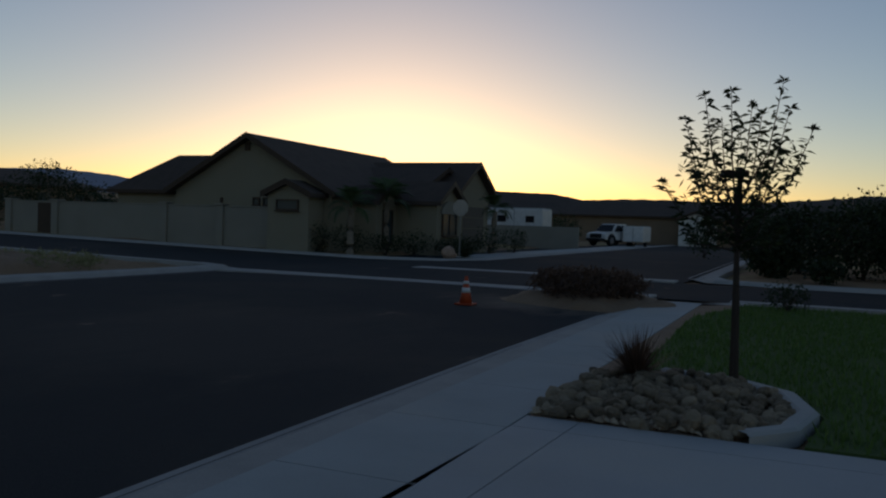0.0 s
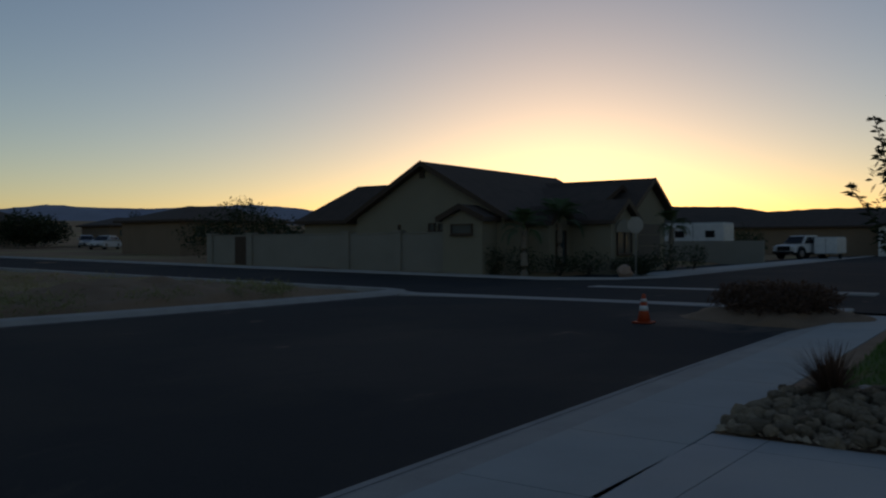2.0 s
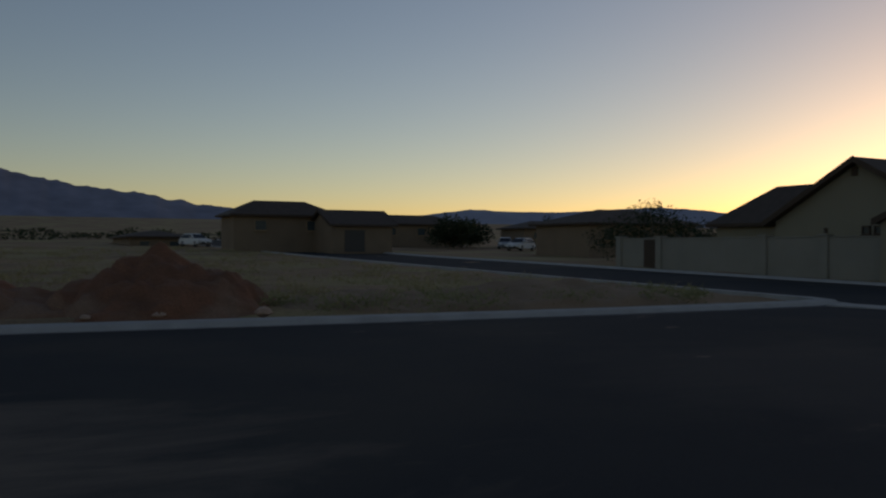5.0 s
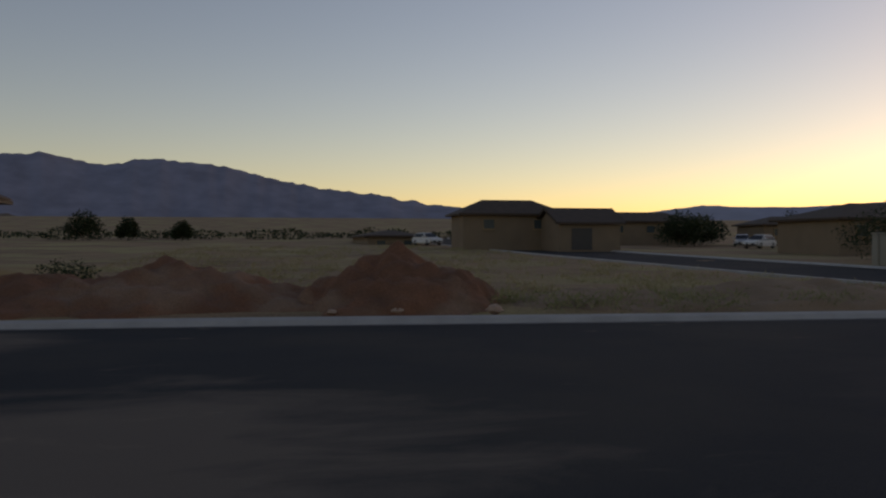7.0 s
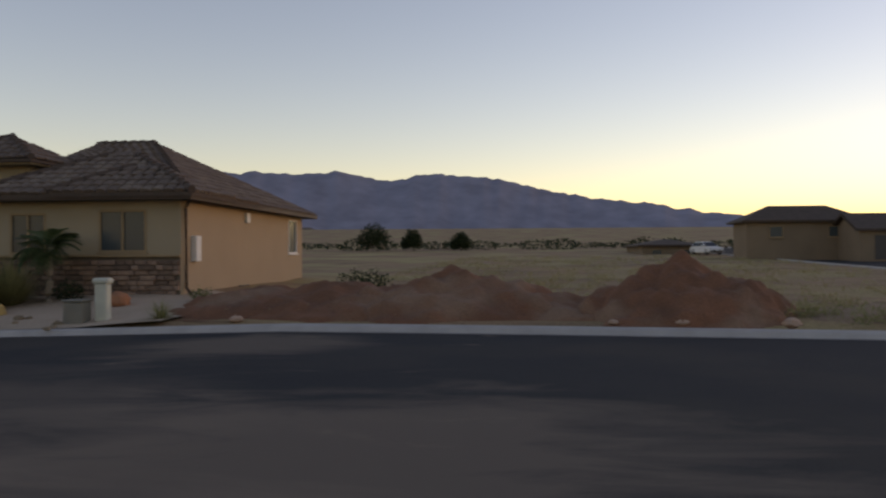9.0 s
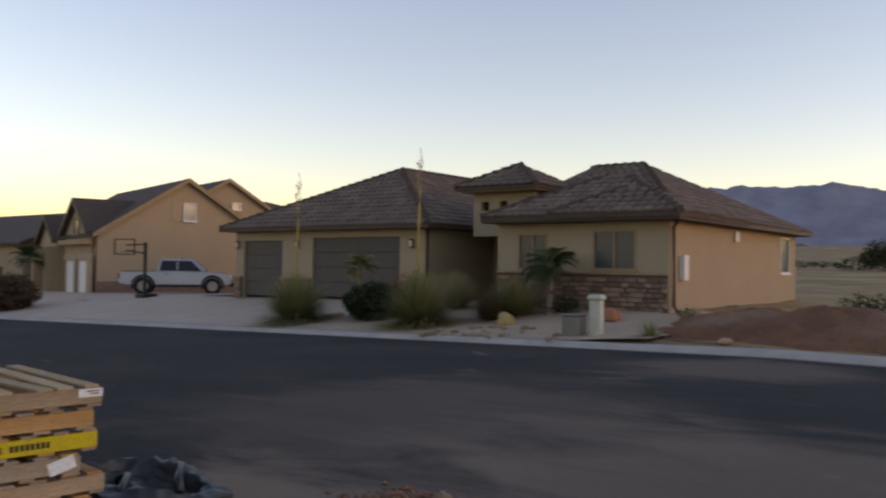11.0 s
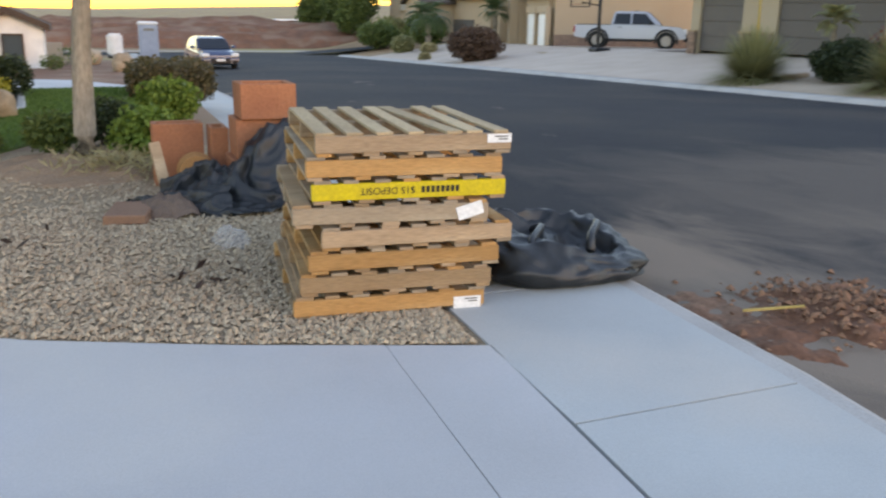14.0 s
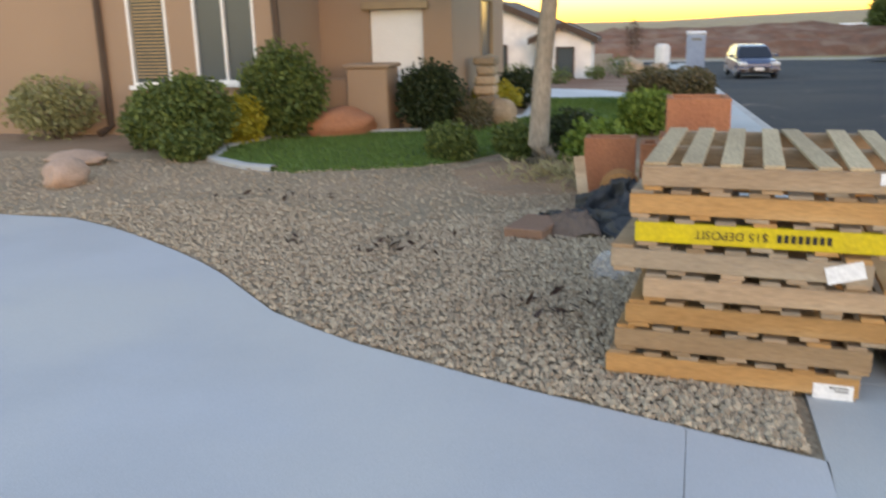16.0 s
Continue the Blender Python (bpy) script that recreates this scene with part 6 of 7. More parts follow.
def pebbles(name, n, where, smin, smax, material, label, seed, zf=lambda x, y: 0.012):
    """Small broken stones, joined."""
    rng = np.random.default_rng(seed)
    xy = np.array(where(rng, n))
    n = len(xy)
    unit = np.array([(1, 0, 0), (-1, 0, 0), (0, 1, 0), (0, -1, 0), (0, 0, 1), (0, 0, -0.6)], float)
    s = (smin + (smax - smin) * rng.random(n) ** 2)[:, None, None]
    v = unit[None] * s / 2 * (0.65 + 0.6 * rng.random((n, 6, 1)))
    a = rng.random(n) * math.tau
    c, sn = np.cos(a)[:, None], np.sin(a)[:, None]
    tilt = rng.normal(0, 0.35, (n, 1))
    x = v[:, :, 0] * c - v[:, :, 1] * sn
    y = v[:, :, 0] * sn + v[:, :, 1] * c
    z = v[:, :, 2] * 0.75 + tilt * x
    z0 = np.array([zf(p, q) for p, q in xy])[:, None] + s[:, :, 0] * 0.2
    V = np.stack([x + xy[:, :1], y + xy[:, 1:], z + z0], -1).reshape(-1, 3)
    tri = np.array([(0, 2, 4), (2, 1, 4), (1, 3, 4), (3, 0, 4), (2, 0, 5), (1, 2, 5), (3, 1, 5), (0, 3, 5)])
    F = (np.arange(n)[:, None, None] * 6 + tri[None]).reshape(-1, 3)
    me = bpy.data.meshes.new(name)
    me.from_pydata(V.tolist(), [], F.tolist())
    return tagged(part(name, me, material, None), label, "gravel", kind="stuff")


PEBBLE = leaf_mat("gravel_stones", (0.29, 0.20, 0.135), (0.50, 0.385, 0.275), 0.9)
PEBBLE.node_tree.nodes["Mix Shader"].inputs[0].default_value = 0.0


def in_gravel(rng, n):
    out = []
    while len(out) < n:
        x, y = 1.27 + 8.5 * rng.random() ** 1.4, -4.75 - 6.2 * rng.random() ** 1.35
        if y < (drive_south(x) if x > 1.71 else -4.73 - 0.3 * (x - 1.2)) - 0.025 and (y > -8.4 + 0.4 * math.sin(x * 2) or rng.random() < 0.3):
            out.append((x, y))
    return out


pebbles("gravel", 46000, in_gravel, 0.014, 0.044, PEBBLE, "loose tan and grey gravel stones", 2)
LITTER = mat("dead_leaf", (0.05, 0.03, 0.025), 0.9)
litter = thing("dead_leaves", "scattered dark dead leaves on the gravel", "leaves", (3.6, -7.4, 0), kind="stuff")
part("leaves", leaves_mesh("leaves", [(3.6, -7.3, 0.04, 0.9, 0.5, 0.02), (5.0, -8.9, 0.04, 0.9, 0.3, 0.02), (2.2, -6.2, 0.04, 0.4, 0.3, 0.02)], 60, 0.09, 0.35, 12, 0, 0.0), LITTER, litter)
lawn_pts = [(7.0, -10.95), (6.3, -10.45), (5.62, -10.22), (5.06, -10.46), (4.37, -10.75), (3.9, -11.27), (3.41, -12.36), (2.9, -13.3), (1.9, -14.2), (1.4, -15.2), (1.32, -19.0), (2.4, -19.3), (4.2, -19.2), (4.0, -17.1), (3.91, -15.74), (4.43, -14.54), (5.16, -13.75), (6.31, -13.43), (7.07, -12.77), (7.3, -11.9)]
LAWN_SOIL = mat("lawn_base", (0.075, 0.13, 0.035), 0.95, (0.055, 0.10, 0.028), 1.5, 0.7, 60, 0.2, 0.5, 60)
bed("lawn", lawn_pts, 0.03, LAWN_SOIL, "short green lawn with a curved edge", "lawn")


def inside(p, ring):
    x, y, c = p[0], p[1], False
    for (ax, ay), (bx, by) in zip(ring, ring[1:] + ring[:1]):
        if (ay > y) != (by > y) and x < (bx - ax) * (y - ay) / (by - ay) + ax:
            c = not c
    return c


def turf(name, ring, n, z, seed, label, h=0.06):
    rng = np.random.default_rng(seed)
    xs_, ys_ = [p[0] for p in ring], [p[1] for p in ring]
    vs, fs = [], []
    while len(fs) < n:
        x, y = rng.uniform(min(xs_), max(xs_)), rng.uniform(min(ys_), max(ys_))
        if inside((x, y), ring):
            a, k = rng.random() * math.tau, h * (0.6 + 0.8 * rng.random())
            dx, dy = 0.012 * math.cos(a), 0.012 * math.sin(a)
            i = len(vs)
            vs += [(x - dx, y - dy, z), (x + dx, y + dy, z), (x + rng.normal(0, 0.02), y + rng.normal(0, 0.02), z + k)]
            fs.append((i, i + 1, i + 2))
    me = bpy.data.meshes.new(name)
    me.from_pydata(vs, [], fs)
    return tagged(part(name, me, GRASS_LEAF, None), label, "grass", kind="stuff")


turf("grass", lawn_pts, 34000, 0.024, 3, "short green lawn grass blades", 0.04)


def edging(name, pts, w, h, label, closed=False, z=0.0):
    rows = []
    for i, p in enumerate(pts):
        a, b = pts[max(0, i - 1)], pts[min(len(pts) - 1, i + 1)]
        t = Vector((b[0] - a[0], b[1] - a[1])).normalized()
        nx, ny = t.y, -t.x
        rows.append([(p[0] + nx * u * w, p[1] + ny * u * w, z + k * h) for u, k in ((-0.5, -0.6), (-0.5, 0.75), (-0.3, 1.0), (0.3, 1.0), (0.5, 0.75), (0.5, -0.6))])
    return single(name, strip_mesh(name, list(zip(*rows))), CONCRETE, label, "edging", "structure")


edging("lawn_edging", [(5.9, -10.33), (6.3, -10.45), (7.0, -10.95), (7.3, -11.9), (7.07, -12.77), (6.31, -13.43), (5.16, -13.75), (4.43, -14.54), (3.91, -15.74), (4.0, -17.1), (4.2, -19.2)], 0.13, 0.07, "curved concrete lawn edging")
# shrubs of the near yard
bush(10.6, -12.8, 0.75, 0.95, LEAF_OLIVE, "grey-green airy shrub against the house", 2600, 0.09, 121, z=0)
clipped(7.6, -11.45, 0.62, 0.98, LEAF_GREEN, "clipped green shrub at the lawn corner", 7000, 0.07, 122)
clipped(8.3, -11.95, 0.5, 0.78, LEAF_GREEN, "clipped green shrub beside its larger twin", 5000, 0.07, 120)
clipped(7.3, -10.95, 0.36, 0.44, LEAF_GREEN, "low light green shrub at the lawn corner", 3000, 0.06, 123)
clipped(7.32, -12.3, 0.38, 0.66, LEAF_YELLOW, "bright yellow-green shrub by the lawn", 3400, 0.06, 124)
clipped(6.95, -12.98, 0.64, 1.3, LEAF_GREEN, "large rounded green shrub under the window", 8000, 0.07, 125)
clipped(5.05, -13.95, 0.52, 1.0, LEAF_DARK, "dark green round clipped shrub", 6000, 0.065, 126)
bush(4.42, -13.95, 0.36, 0.5, LEAF_RUST, "low tan dry shrub by the lawn", 1800, 0.05, 127, z=0)
clipped(4.6, -16.6, 0.5, 0.55, LEAF_YELLOW, "yellow-green low shrub beside the lawn", 2600, 0.065, 128)
clipped(4.3, -17.6, 0.55, 0.7, LEAF_DARK, "dark green low shrub by the lawn", 3200, 0.065, 129)
bush(4.1, -11.25, 0.32, 0.46, LEAF_GREEN, "small shrub at the lawn's front edge", 3000, 0.055, 130, z=0)
bush(3.3, -11.1, 0.32, 0.42, LEAF_GREEN, "small green shrub at the foot of the tree", 2800, 0.06, 131, z=0.05)
bush(2.75, -11.6, 0.4, 0.5, LEAF_DARK, "small dark shrub at the foot of the tree", 2400, 0.06, 132, z=0.05)
clipped(2.4, -10.47, 0.36, 0.56, LEAF_BRIGHT, "glossy light green shrub by the clay blocks", 3400, 0.065, 133)
clipped(1.92, -13.75, 0.45, 0.6, LEAF_BRIGHT, "light green shrub before the hedge", 3000, 0.07, 134)
leafy("hedge", [(1.88 - 0.6 * i, -17.1 - 0.6 * j, 0.2 + 0.2 * k, 0.42, 0.42, 0.26) for i in range(2) for j in range(3) for k in range(2)], 12000, 0.075, LEAF_RUST, "clipped box-shaped hedge with reddish-green leaves", "hedge", (1.58, -17.6, 0), True, 135, None, "", 0.62, 0.7)
mound("soil_mound", 2.85, -10.3, 1.1, 0.9, 0.17, BARK_DIRT, "low mound of brown soil round the tree", 11, 0.0, 0.8, 40)
dry = thing("dry_weeds", "dry straw-coloured weeds round the tree foot", "weeds", (2.8, -9.9, 0.05), kind="stuff")
part("blades", leaves_mesh("blades", [(2.7, -9.9, 0.14, 0.7, 0.5, 0.1), (2.2, -9.6, 0.1, 0.5, 0.4, 0.1)], 900, 0.12, 0.12, 14, -0.5, 0.0), LEAF_STRAW, dry)
boulder(6.2, -13.3, 0, 1.05, 0.6, 0.5, ROCK_RED, "red sandstone boulder in the planting bed", 7)
boulder(7.75, -9.3, 0, 0.62, 0.42, 0.34, ROCK_PINK, "pale pink sandstone rock at the gravel edge", 8)
boulder(8.6, -10.6, 0, 0.9, 0.6, 0.2, ROCK_PINK, "flat pale stone in the soil", 9)
boulder(4.1, -14.7, 0, 0.4, 0.4, 0.5, ROCK_TAN, "tan rock beside the shrubs", 10)
stake = thing("garden_stake", "short pale wooden garden stake", "stake", (4.85, -14.2, 0))
part("stake", boxes(((4.82, -14.23, -0.03), (4.88, -14.17, 0.38)), bevel=0.008), AGAVE, stake)
tree(2.97, -10.33, 5.0, 1.9, [(2.6, -10.4, 3.25, 1.6, 1.5, 0.85), (1.4, -10.8, 3.0, 1.3, 1.3, 0.85), (0.55, -11.2, 3.1, 0.95, 1.0, 0.75), (3.6, -11.2, 3.2, 1.4, 1.4, 0.8), (1.9, -9.7, 3.3, 1.1, 0.9, 0.75), (2.2, -11.6, 2.9, 1.3, 1.2, 0.7), (1.0, -10.9, 2.45, 0.7, 0.7, 0.45), (1.7, -11.2, 2.3, 0.7, 0.6, 0.4), (2.2, -10.9, 4.1, 1.7, 1.6, 0.8), (3.5, -9.9, 2.45, 0.75, 0.5, 0.3), (2.2, -9.9, 2.5, 0.6, 0.5, 0.28), (0.9, -11.0, 3.8, 1.1, 1.1, 0.7)], 52000, 0.105, "street tree with a broad crown of narrow green leaves", LEAF_GREEN, 5, 0.10, 0.2, None, 0.26, 12, (-0.12, -0.1), 0.5, 0.2)

# ---- stack of pallets ----
WOODS = [mat("pallet_wood_" + n, c, 0.85, d, 3.0, 0.8, 60, 0.2, 0.5, 60, vary=0.18, stretch=s, third=th, third_scale=2.0) for n, c, d, s, th in (
    ("orange", (0.51, 0.255, 0.10), (0.40, 0.185, 0.07), (0.25, 2, 3), (0.56, 0.32, 0.15)),
    ("brown", (0.37, 0.225, 0.125), (0.29, 0.17, 0.095), (0.25, 2, 3), (0.42, 0.27, 0.16)),
    ("tan", (0.43, 0.275, 0.17), (0.32, 0.205, 0.13), (0.25, 2, 3), (0.48, 0.33, 0.215)),
    ("grey", (0.37, 0.265, 0.18), (0.27, 0.195, 0.135), (0.25, 2, 3), (0.43, 0.33, 0.235)))]
YELLOW_PAINT = mat("yellow_paint", (0.60, 0.43, 0.02), 0.7, (0.52, 0.36, 0.03), 6, 0.7, 50, 0.15, 0.3, 60)
PAPER = mat("white_label", (0.72, 0.71, 0.69), 0.8, (0.62, 0.61, 0.60), 8, 0.5, bump=0.0)
INK = mat("black_ink", (0.03, 0.025, 0.02), 0.8, bump=0.0)
DECK_TOP = mat("weathered_deck_wood", (0.51, 0.365, 0.225), 0.9, (0.38, 0.26, 0.16), 3.0, 0.8, 60, 0.2, 0.5, 60, vary=0.2, stretch=(2, 0.25, 3))
rp = random.Random(12)
FX0, FX1, FY, D = 0.82, 1.83, -5.29, 1.2
shift = (0.12, 0.08, 0.05, -0.018, 0.10, 0.018, 0.036, 0.0)
twist = (0.0, -0.6, 0.8, 1.0, -1.2, 0.4, -0.4, 0.6)
front = (0, 1, 0, 2, 3, 0, 0, 2)
for k in range(8):
    z = 0.012 + 0.1185 * k
    c = Vector(((FX0 + FX1) / 2 + shift[k], FY - D / 2 + rp.uniform(-0.012, 0.012), z))
    p = thing("pallet", ("wooden shipping pallet with a yellow-painted side board" if k == 5 else "weathered wooden shipping pallet in a stack"), "pallet", c, "stack of pallets")
    M = Matrix.Translation(c) @ Matrix.Rotation(radians(twist[k] - 6.5), 4, "Z")
    hw, hd = (FX1 - FX0) / 2, D / 2
    w = WOODS[front[k]]
    for j, y in enumerate((hd - 0.02, 0.0, -hd + 0.02)):
        bm = bmesh.new()
        x0, x1 = -hw, hw
        a, b = 0.018, 0.102
        box(bm, (x0, y - 0.019, a), (x1, y + 0.019, b), None, 0.004)
        bmesh.ops.transform(bm, matrix=M, verts=bm.verts)
        st = part("stringer", bm, YELLOW_PAINT if (k == 5 and j == 0) else w, p)
        if j == 0:
            face = st
    for (n, z0, z1, wd) in ((5, 0.0, 0.018, 0.085), (7, 0.102, 0.1185, 0.085)):
        for i in range(n):
            x = -hw + 0.05 + (2 * hw - 0.1) * i / (n - 1) + rp.uniform(-0.008, 0.008)
            bw = wd * rp.uniform(0.85, 1.1) / 2
            bm = bmesh.new()
            sk = rp.uniform(-0.006, 0.006)
            box(bm, (x - bw, -hd - sk, z0), (x + bw, hd + sk - rp.uniform(0.0, 0.006), z1), None, 0.003)
            if k == 7 and i == 2 and n == 7:
                bmesh.ops.transform(bm, matrix=Matrix.Translation((x, 0, 0)) @ Matrix.Rotation(radians(5), 4, "Z") @ Matrix.Translation((-x, 0, 0)), verts=bm.verts)
            bmesh.ops.transform(bm, matrix=M, verts=bm.verts)
            part("deck_board", bm, DECK_TOP if k == 7 and n == 7 else WOODS[rp.randrange(4)], p)
    fy = hd + 0.0005
    if k in (0, 4, 7):
        x0, x1, z0, z1, rot = {0: (-hw + 0.02, -hw + 0.17, 0.0, 0.07, 0), 4: (-hw + 0.03, -hw + 0.17, 0.03, 0.1, 16), 7: (-hw, -hw + 0.13, 0.055, 0.1, 0)}[k]
        bm = boxes(((x0, fy, z0), (x1, fy + 0.003, z1)))
        cc = Matrix.Translation(((x0 + x1) / 2, fy, (z0 + z1) / 2))
        bmesh.ops.transform(bm, matrix=M @ cc @ Matrix.Rotation(radians(rot), 4, "Y") @ cc.inverted(), verts=bm.verts)
        tag = part("label", bm, PAPER, face, "torn white paper label")
        if k != 4:
            bm = boxes(*[((x0 + 0.02, fy + 0.003, z1 - 0.016 - 0.014 * q), (x0 + 0.09 - 0.02 * q, fy + 0.0038, z1 - 0.010 - 0.014 * q)) for q in range(2)])
            bmesh.ops.transform(bm, matrix=M, verts=bm.verts)
            part("print", bm, INK, p)
    if k == 5:
        # printed upside down: a brand as a bar, then a price and a word
        part("brand_bar", boxes(*[((-0.25 + 0.026 * q, fy + 0.0005, 0.046), (-0.233 + 0.026 * q, fy + 0.0015, 0.079)) for q in range(8)], m=M), INK, face)
        cu = bpy.data.curves.new("lettering", "FONT")
        cu.body = "$15 DEPOSIT"
        cu.size, cu.align_x, cu.align_y = 0.05, "LEFT", "CENTER"
        tmp = bpy.data.objects.new("lettering", cu)
        scene.collection.objects.link(tmp)
        me = bpy.data.meshes.new_from_object(tmp.evaluated_get(bpy.context.evaluated_depsgraph_get()))
        bpy.data.objects.remove(tmp)
        me.transform(M @ Matrix.Translation((-0.02, fy + 0.0015, 0.0625)) @ Matrix.Rotation(radians(180), 4, "Z") @ Matrix.Rotation(radians(90), 4, "X") @ Matrix.Rotation(radians(180), 4, "Z"))
        part("lettering", me, INK, face)

# ---- sacks, sheets and clay blocks beside the pallets ----
FABRIC = mat("black_woven_fabric", (0.014, 0.017, 0.019), 0.38, (0.026, 0.030, 0.033), 3, 0.8, 150, 0.2, 0.25, 120, spec=0.45)


def crumpled_mesh(name, cx, cy, rx, ry, h, seed, hollow=0.0, folds=1.0, n=90, z0=0.02, power=2.6, blunt=0.8):
    """Limp cloth heaped up in sharp folds."""
    bm = bmesh.new()
    g = []
    for i in range(n + 1):
        row = []
        for j in range(n + 1):
            u, v = 2 * i / n - 1, 2 * j / n - 1
            r, a = math.hypot(u, v), math.atan2(v, u)
            edge = 1 + 0.10 * math.sin(a * 3 + seed) + 0.07 * math.sin(a * 5 + 2 * seed)
            q = min(1.0, r / edge)
            base = (1 - q ** power) ** blunt if q < 1 else 0
            base *= 1 - hollow * math.exp(-((u - 0.1) ** 2 + (v + 0.1) ** 2) * 9)
            P = Vector((u * 1.6 + seed, v * 1.6, seed))
            f = 1 - 2 * abs(noise.noise(P)) + 0.6 * (1 - 2 * abs(noise.noise(P * 2.3 + Vector((4, 1, 0))))) + 0.3 * (1 - 2 * abs(noise.noise(P * 5)))
            rad = 1 + 0.025 * math.sin(a * 9 + 4 * noise.noise(P)) * q
            z = z0 + h * base * (0.62 + 0.22 * f * folds) if q < 1 else z0 - 0.01
            row.append(bm.verts.new((cx + rx * u * rad, cy + ry * v * rad, max(z0 - 0.01, z))))
        g.append(row)
    for i in range(n):
        for j in range(n):
            if math.hypot(2 * (i + 0.5) / n - 1, 2 * (j + 0.5) / n - 1) < 1.08:
                bm.faces.new((g[i][j], g[i + 1][j], g[i + 1][j + 1], g[i][j + 1]))
    bmesh.ops.delete(bm, geom=[v for v in bm.verts if not v.link_faces], context="VERTS")
    return bm


def crumpled(name, cx, cy, rx, ry, h, material, label, cat, seed, hollow=0.0, folds=1.0, n=90, z0=0.02, power=1.5):
    return single(name, crumpled_mesh(name, cx, cy, rx, ry, h, seed, hollow, folds, n, z0, power), material, label, cat, smooth=True)


def bag_mesh(cx, cy, rx, ry, h, seed, limp=0.75):
    """A slack bulk bag: bulging sides, a soft rim and a sunken, folded top."""
    bm = bmesh.new()
    prof = [(0.90, 0.0), (0.97, 0.10), (1.0, 0.28), (0.99, 0.48), (0.95, 0.68), (0.88, 0.85), (0.80, 0.97), (0.71, 1.0), (0.62, 0.94), (0.54, 0.80), (0.44, 0.66), (0.33, 0.60), (0.2, 0.58), (0.08, 0.58)]
    dense = []
    for (r0, z0), (r1, z1) in zip(prof, prof[1:]):
        dense += [(r0 + (r1 - r0) * k / 3, z0 + (z1 - z0) * k / 3) for k in range(3)]
    dense.append(prof[-1])
    nA = 120
    rows = []
    for r, z in dense:
        row = []
        for k in range(nA):
            a = math.tau * k / nA
            c, s = math.cos(a), math.sin(a)
            corner = (abs(c) ** 3.0 + abs(s) ** 3.0) ** (-1 / 3.0)
            slump = 0.78 + 0.26 * math.sin(a + 2.36) + 0.08 * math.sin(2 * a + seed)
            P = Vector((c * r * 1.3, s * r * 1.3, z * 1.1 + seed))
            w = min(1.0, z * 3.0)
            fold = 0.16 * (1 - 2.4 * abs(noise.noise(P * 1.7))) + 0.10 * (1 - 2.4 * abs(noise.noise(P * 3.6)))
            lift = 0.45 * noise.noise(P * 1.4 + Vector((3, 5, 1))) + 0.34 * (0.6 - 2 * abs(noise.noise(P * 2.6)))
            q = r * corner * (1 + fold * w * limp)
            row.append(bm.verts.new((cx + rx * c * q, cy + ry * s * q, 0.012 + h * max(0.0, z * slump + limp * lift * w * (0.4 + 0.6 * (r < 0.8))))))
        rows.append(row)
    for p, q in zip(rows, rows[1:]):
        for k in range(nA):
            j = (k + 1) % nA
            bm.faces.new((p[k], p[j], q[j], q[k]))
    bm.faces.new(rows[-1])
    bm.faces.new(list(reversed(rows[0])))
    return bm


sack = thing("sack", "collapsed black woven bulk sack on the pavement", "sack", (0.3, -5.85, 0.02))
part("sack_body", bag_mesh(0.3, -5.8, 0.53, 0.47, 0.30, 0.4, 0.5), FABRIC, sack, smooth=True)
for sgn in (0, 1):
    x0 = 0.62 - 0.4 * sgn
    bm = bmesh.new()
    rod(bm, [(x0, -5.46, 0.2), (x0 - 0.06, -5.56, 0.27), (x0 - 0.2, -5.72, 0.29), (x0 - 0.3, -5.89, 0.25), (x0 - 0.3, -6.0, 0.2)], [0.03, 0.026, 0.026, 0.026, 0.03], 5)
    part("lifting_strap", bm, FABRIC, sack, smooth=True)


def draped_mesh(top, foot, reach, seed, n=70, fold=0.07):
    """A limp sheet that hangs from a sloping ridge line towards +y in long folds."""
    bm = bmesh.new()
    g = []
    a, b = Vector(top), Vector(foot)
    for i in range(n + 1):
        u = i / n
        row = []
        for j in range(n + 1):
            v = j / n
            p = a.lerp(b, u)
            ridge_z = b.z + (a.z - b.z) * (1 - u) ** 1.3
            ragged = 0.75 + 0.35 * noise.noise(Vector((u * 3.1, seed, 0))) + 0.12 * noise.noise(Vector((u * 9, seed, 2)))
            q = Vector((u * 4.0 + 0.9 * noise.noise(Vector((u * 2.5, v * 2.5, seed))), v * 3.0 + 0.9 * noise.noise(Vector((u * 2.2, v * 2.2, seed + 5))), seed))
            crease = (1 - 2.2 * abs(noise.noise(q))) + 0.55 * (1 - 2.2 * abs(noise.noise(q * 2.3))) + 0.25 * (1 - 2.2 * abs(noise.noise(q * 5.1)))
            fall = smooth01((v - 0.2) / 0.8)
            back = smooth01((0.2 - v) / 0.2)
            z = ridge_z * (1 - 0.97 * fall) * (1 - 0.7 * back) + fold * crease * (0.35 + 0.65 * (1 - fall)) * min(1.0, 0.4 + 3 * u)
            side = 0.05 * noise.noise(q * 1.7 + Vector((7, 0, 0)))
            row.append(bm.verts.new((p.x + side, p.y + (v - 0.2) * reach * ragged + 0.4 * fold * crease, max(0.014, z))))
        g.append(row)
    for i in range(n):
        for j in range(n):
            bm.faces.new((g[i][j], g[i + 1][j], g[i + 1][j + 1], g[i][j + 1]))
    return bm


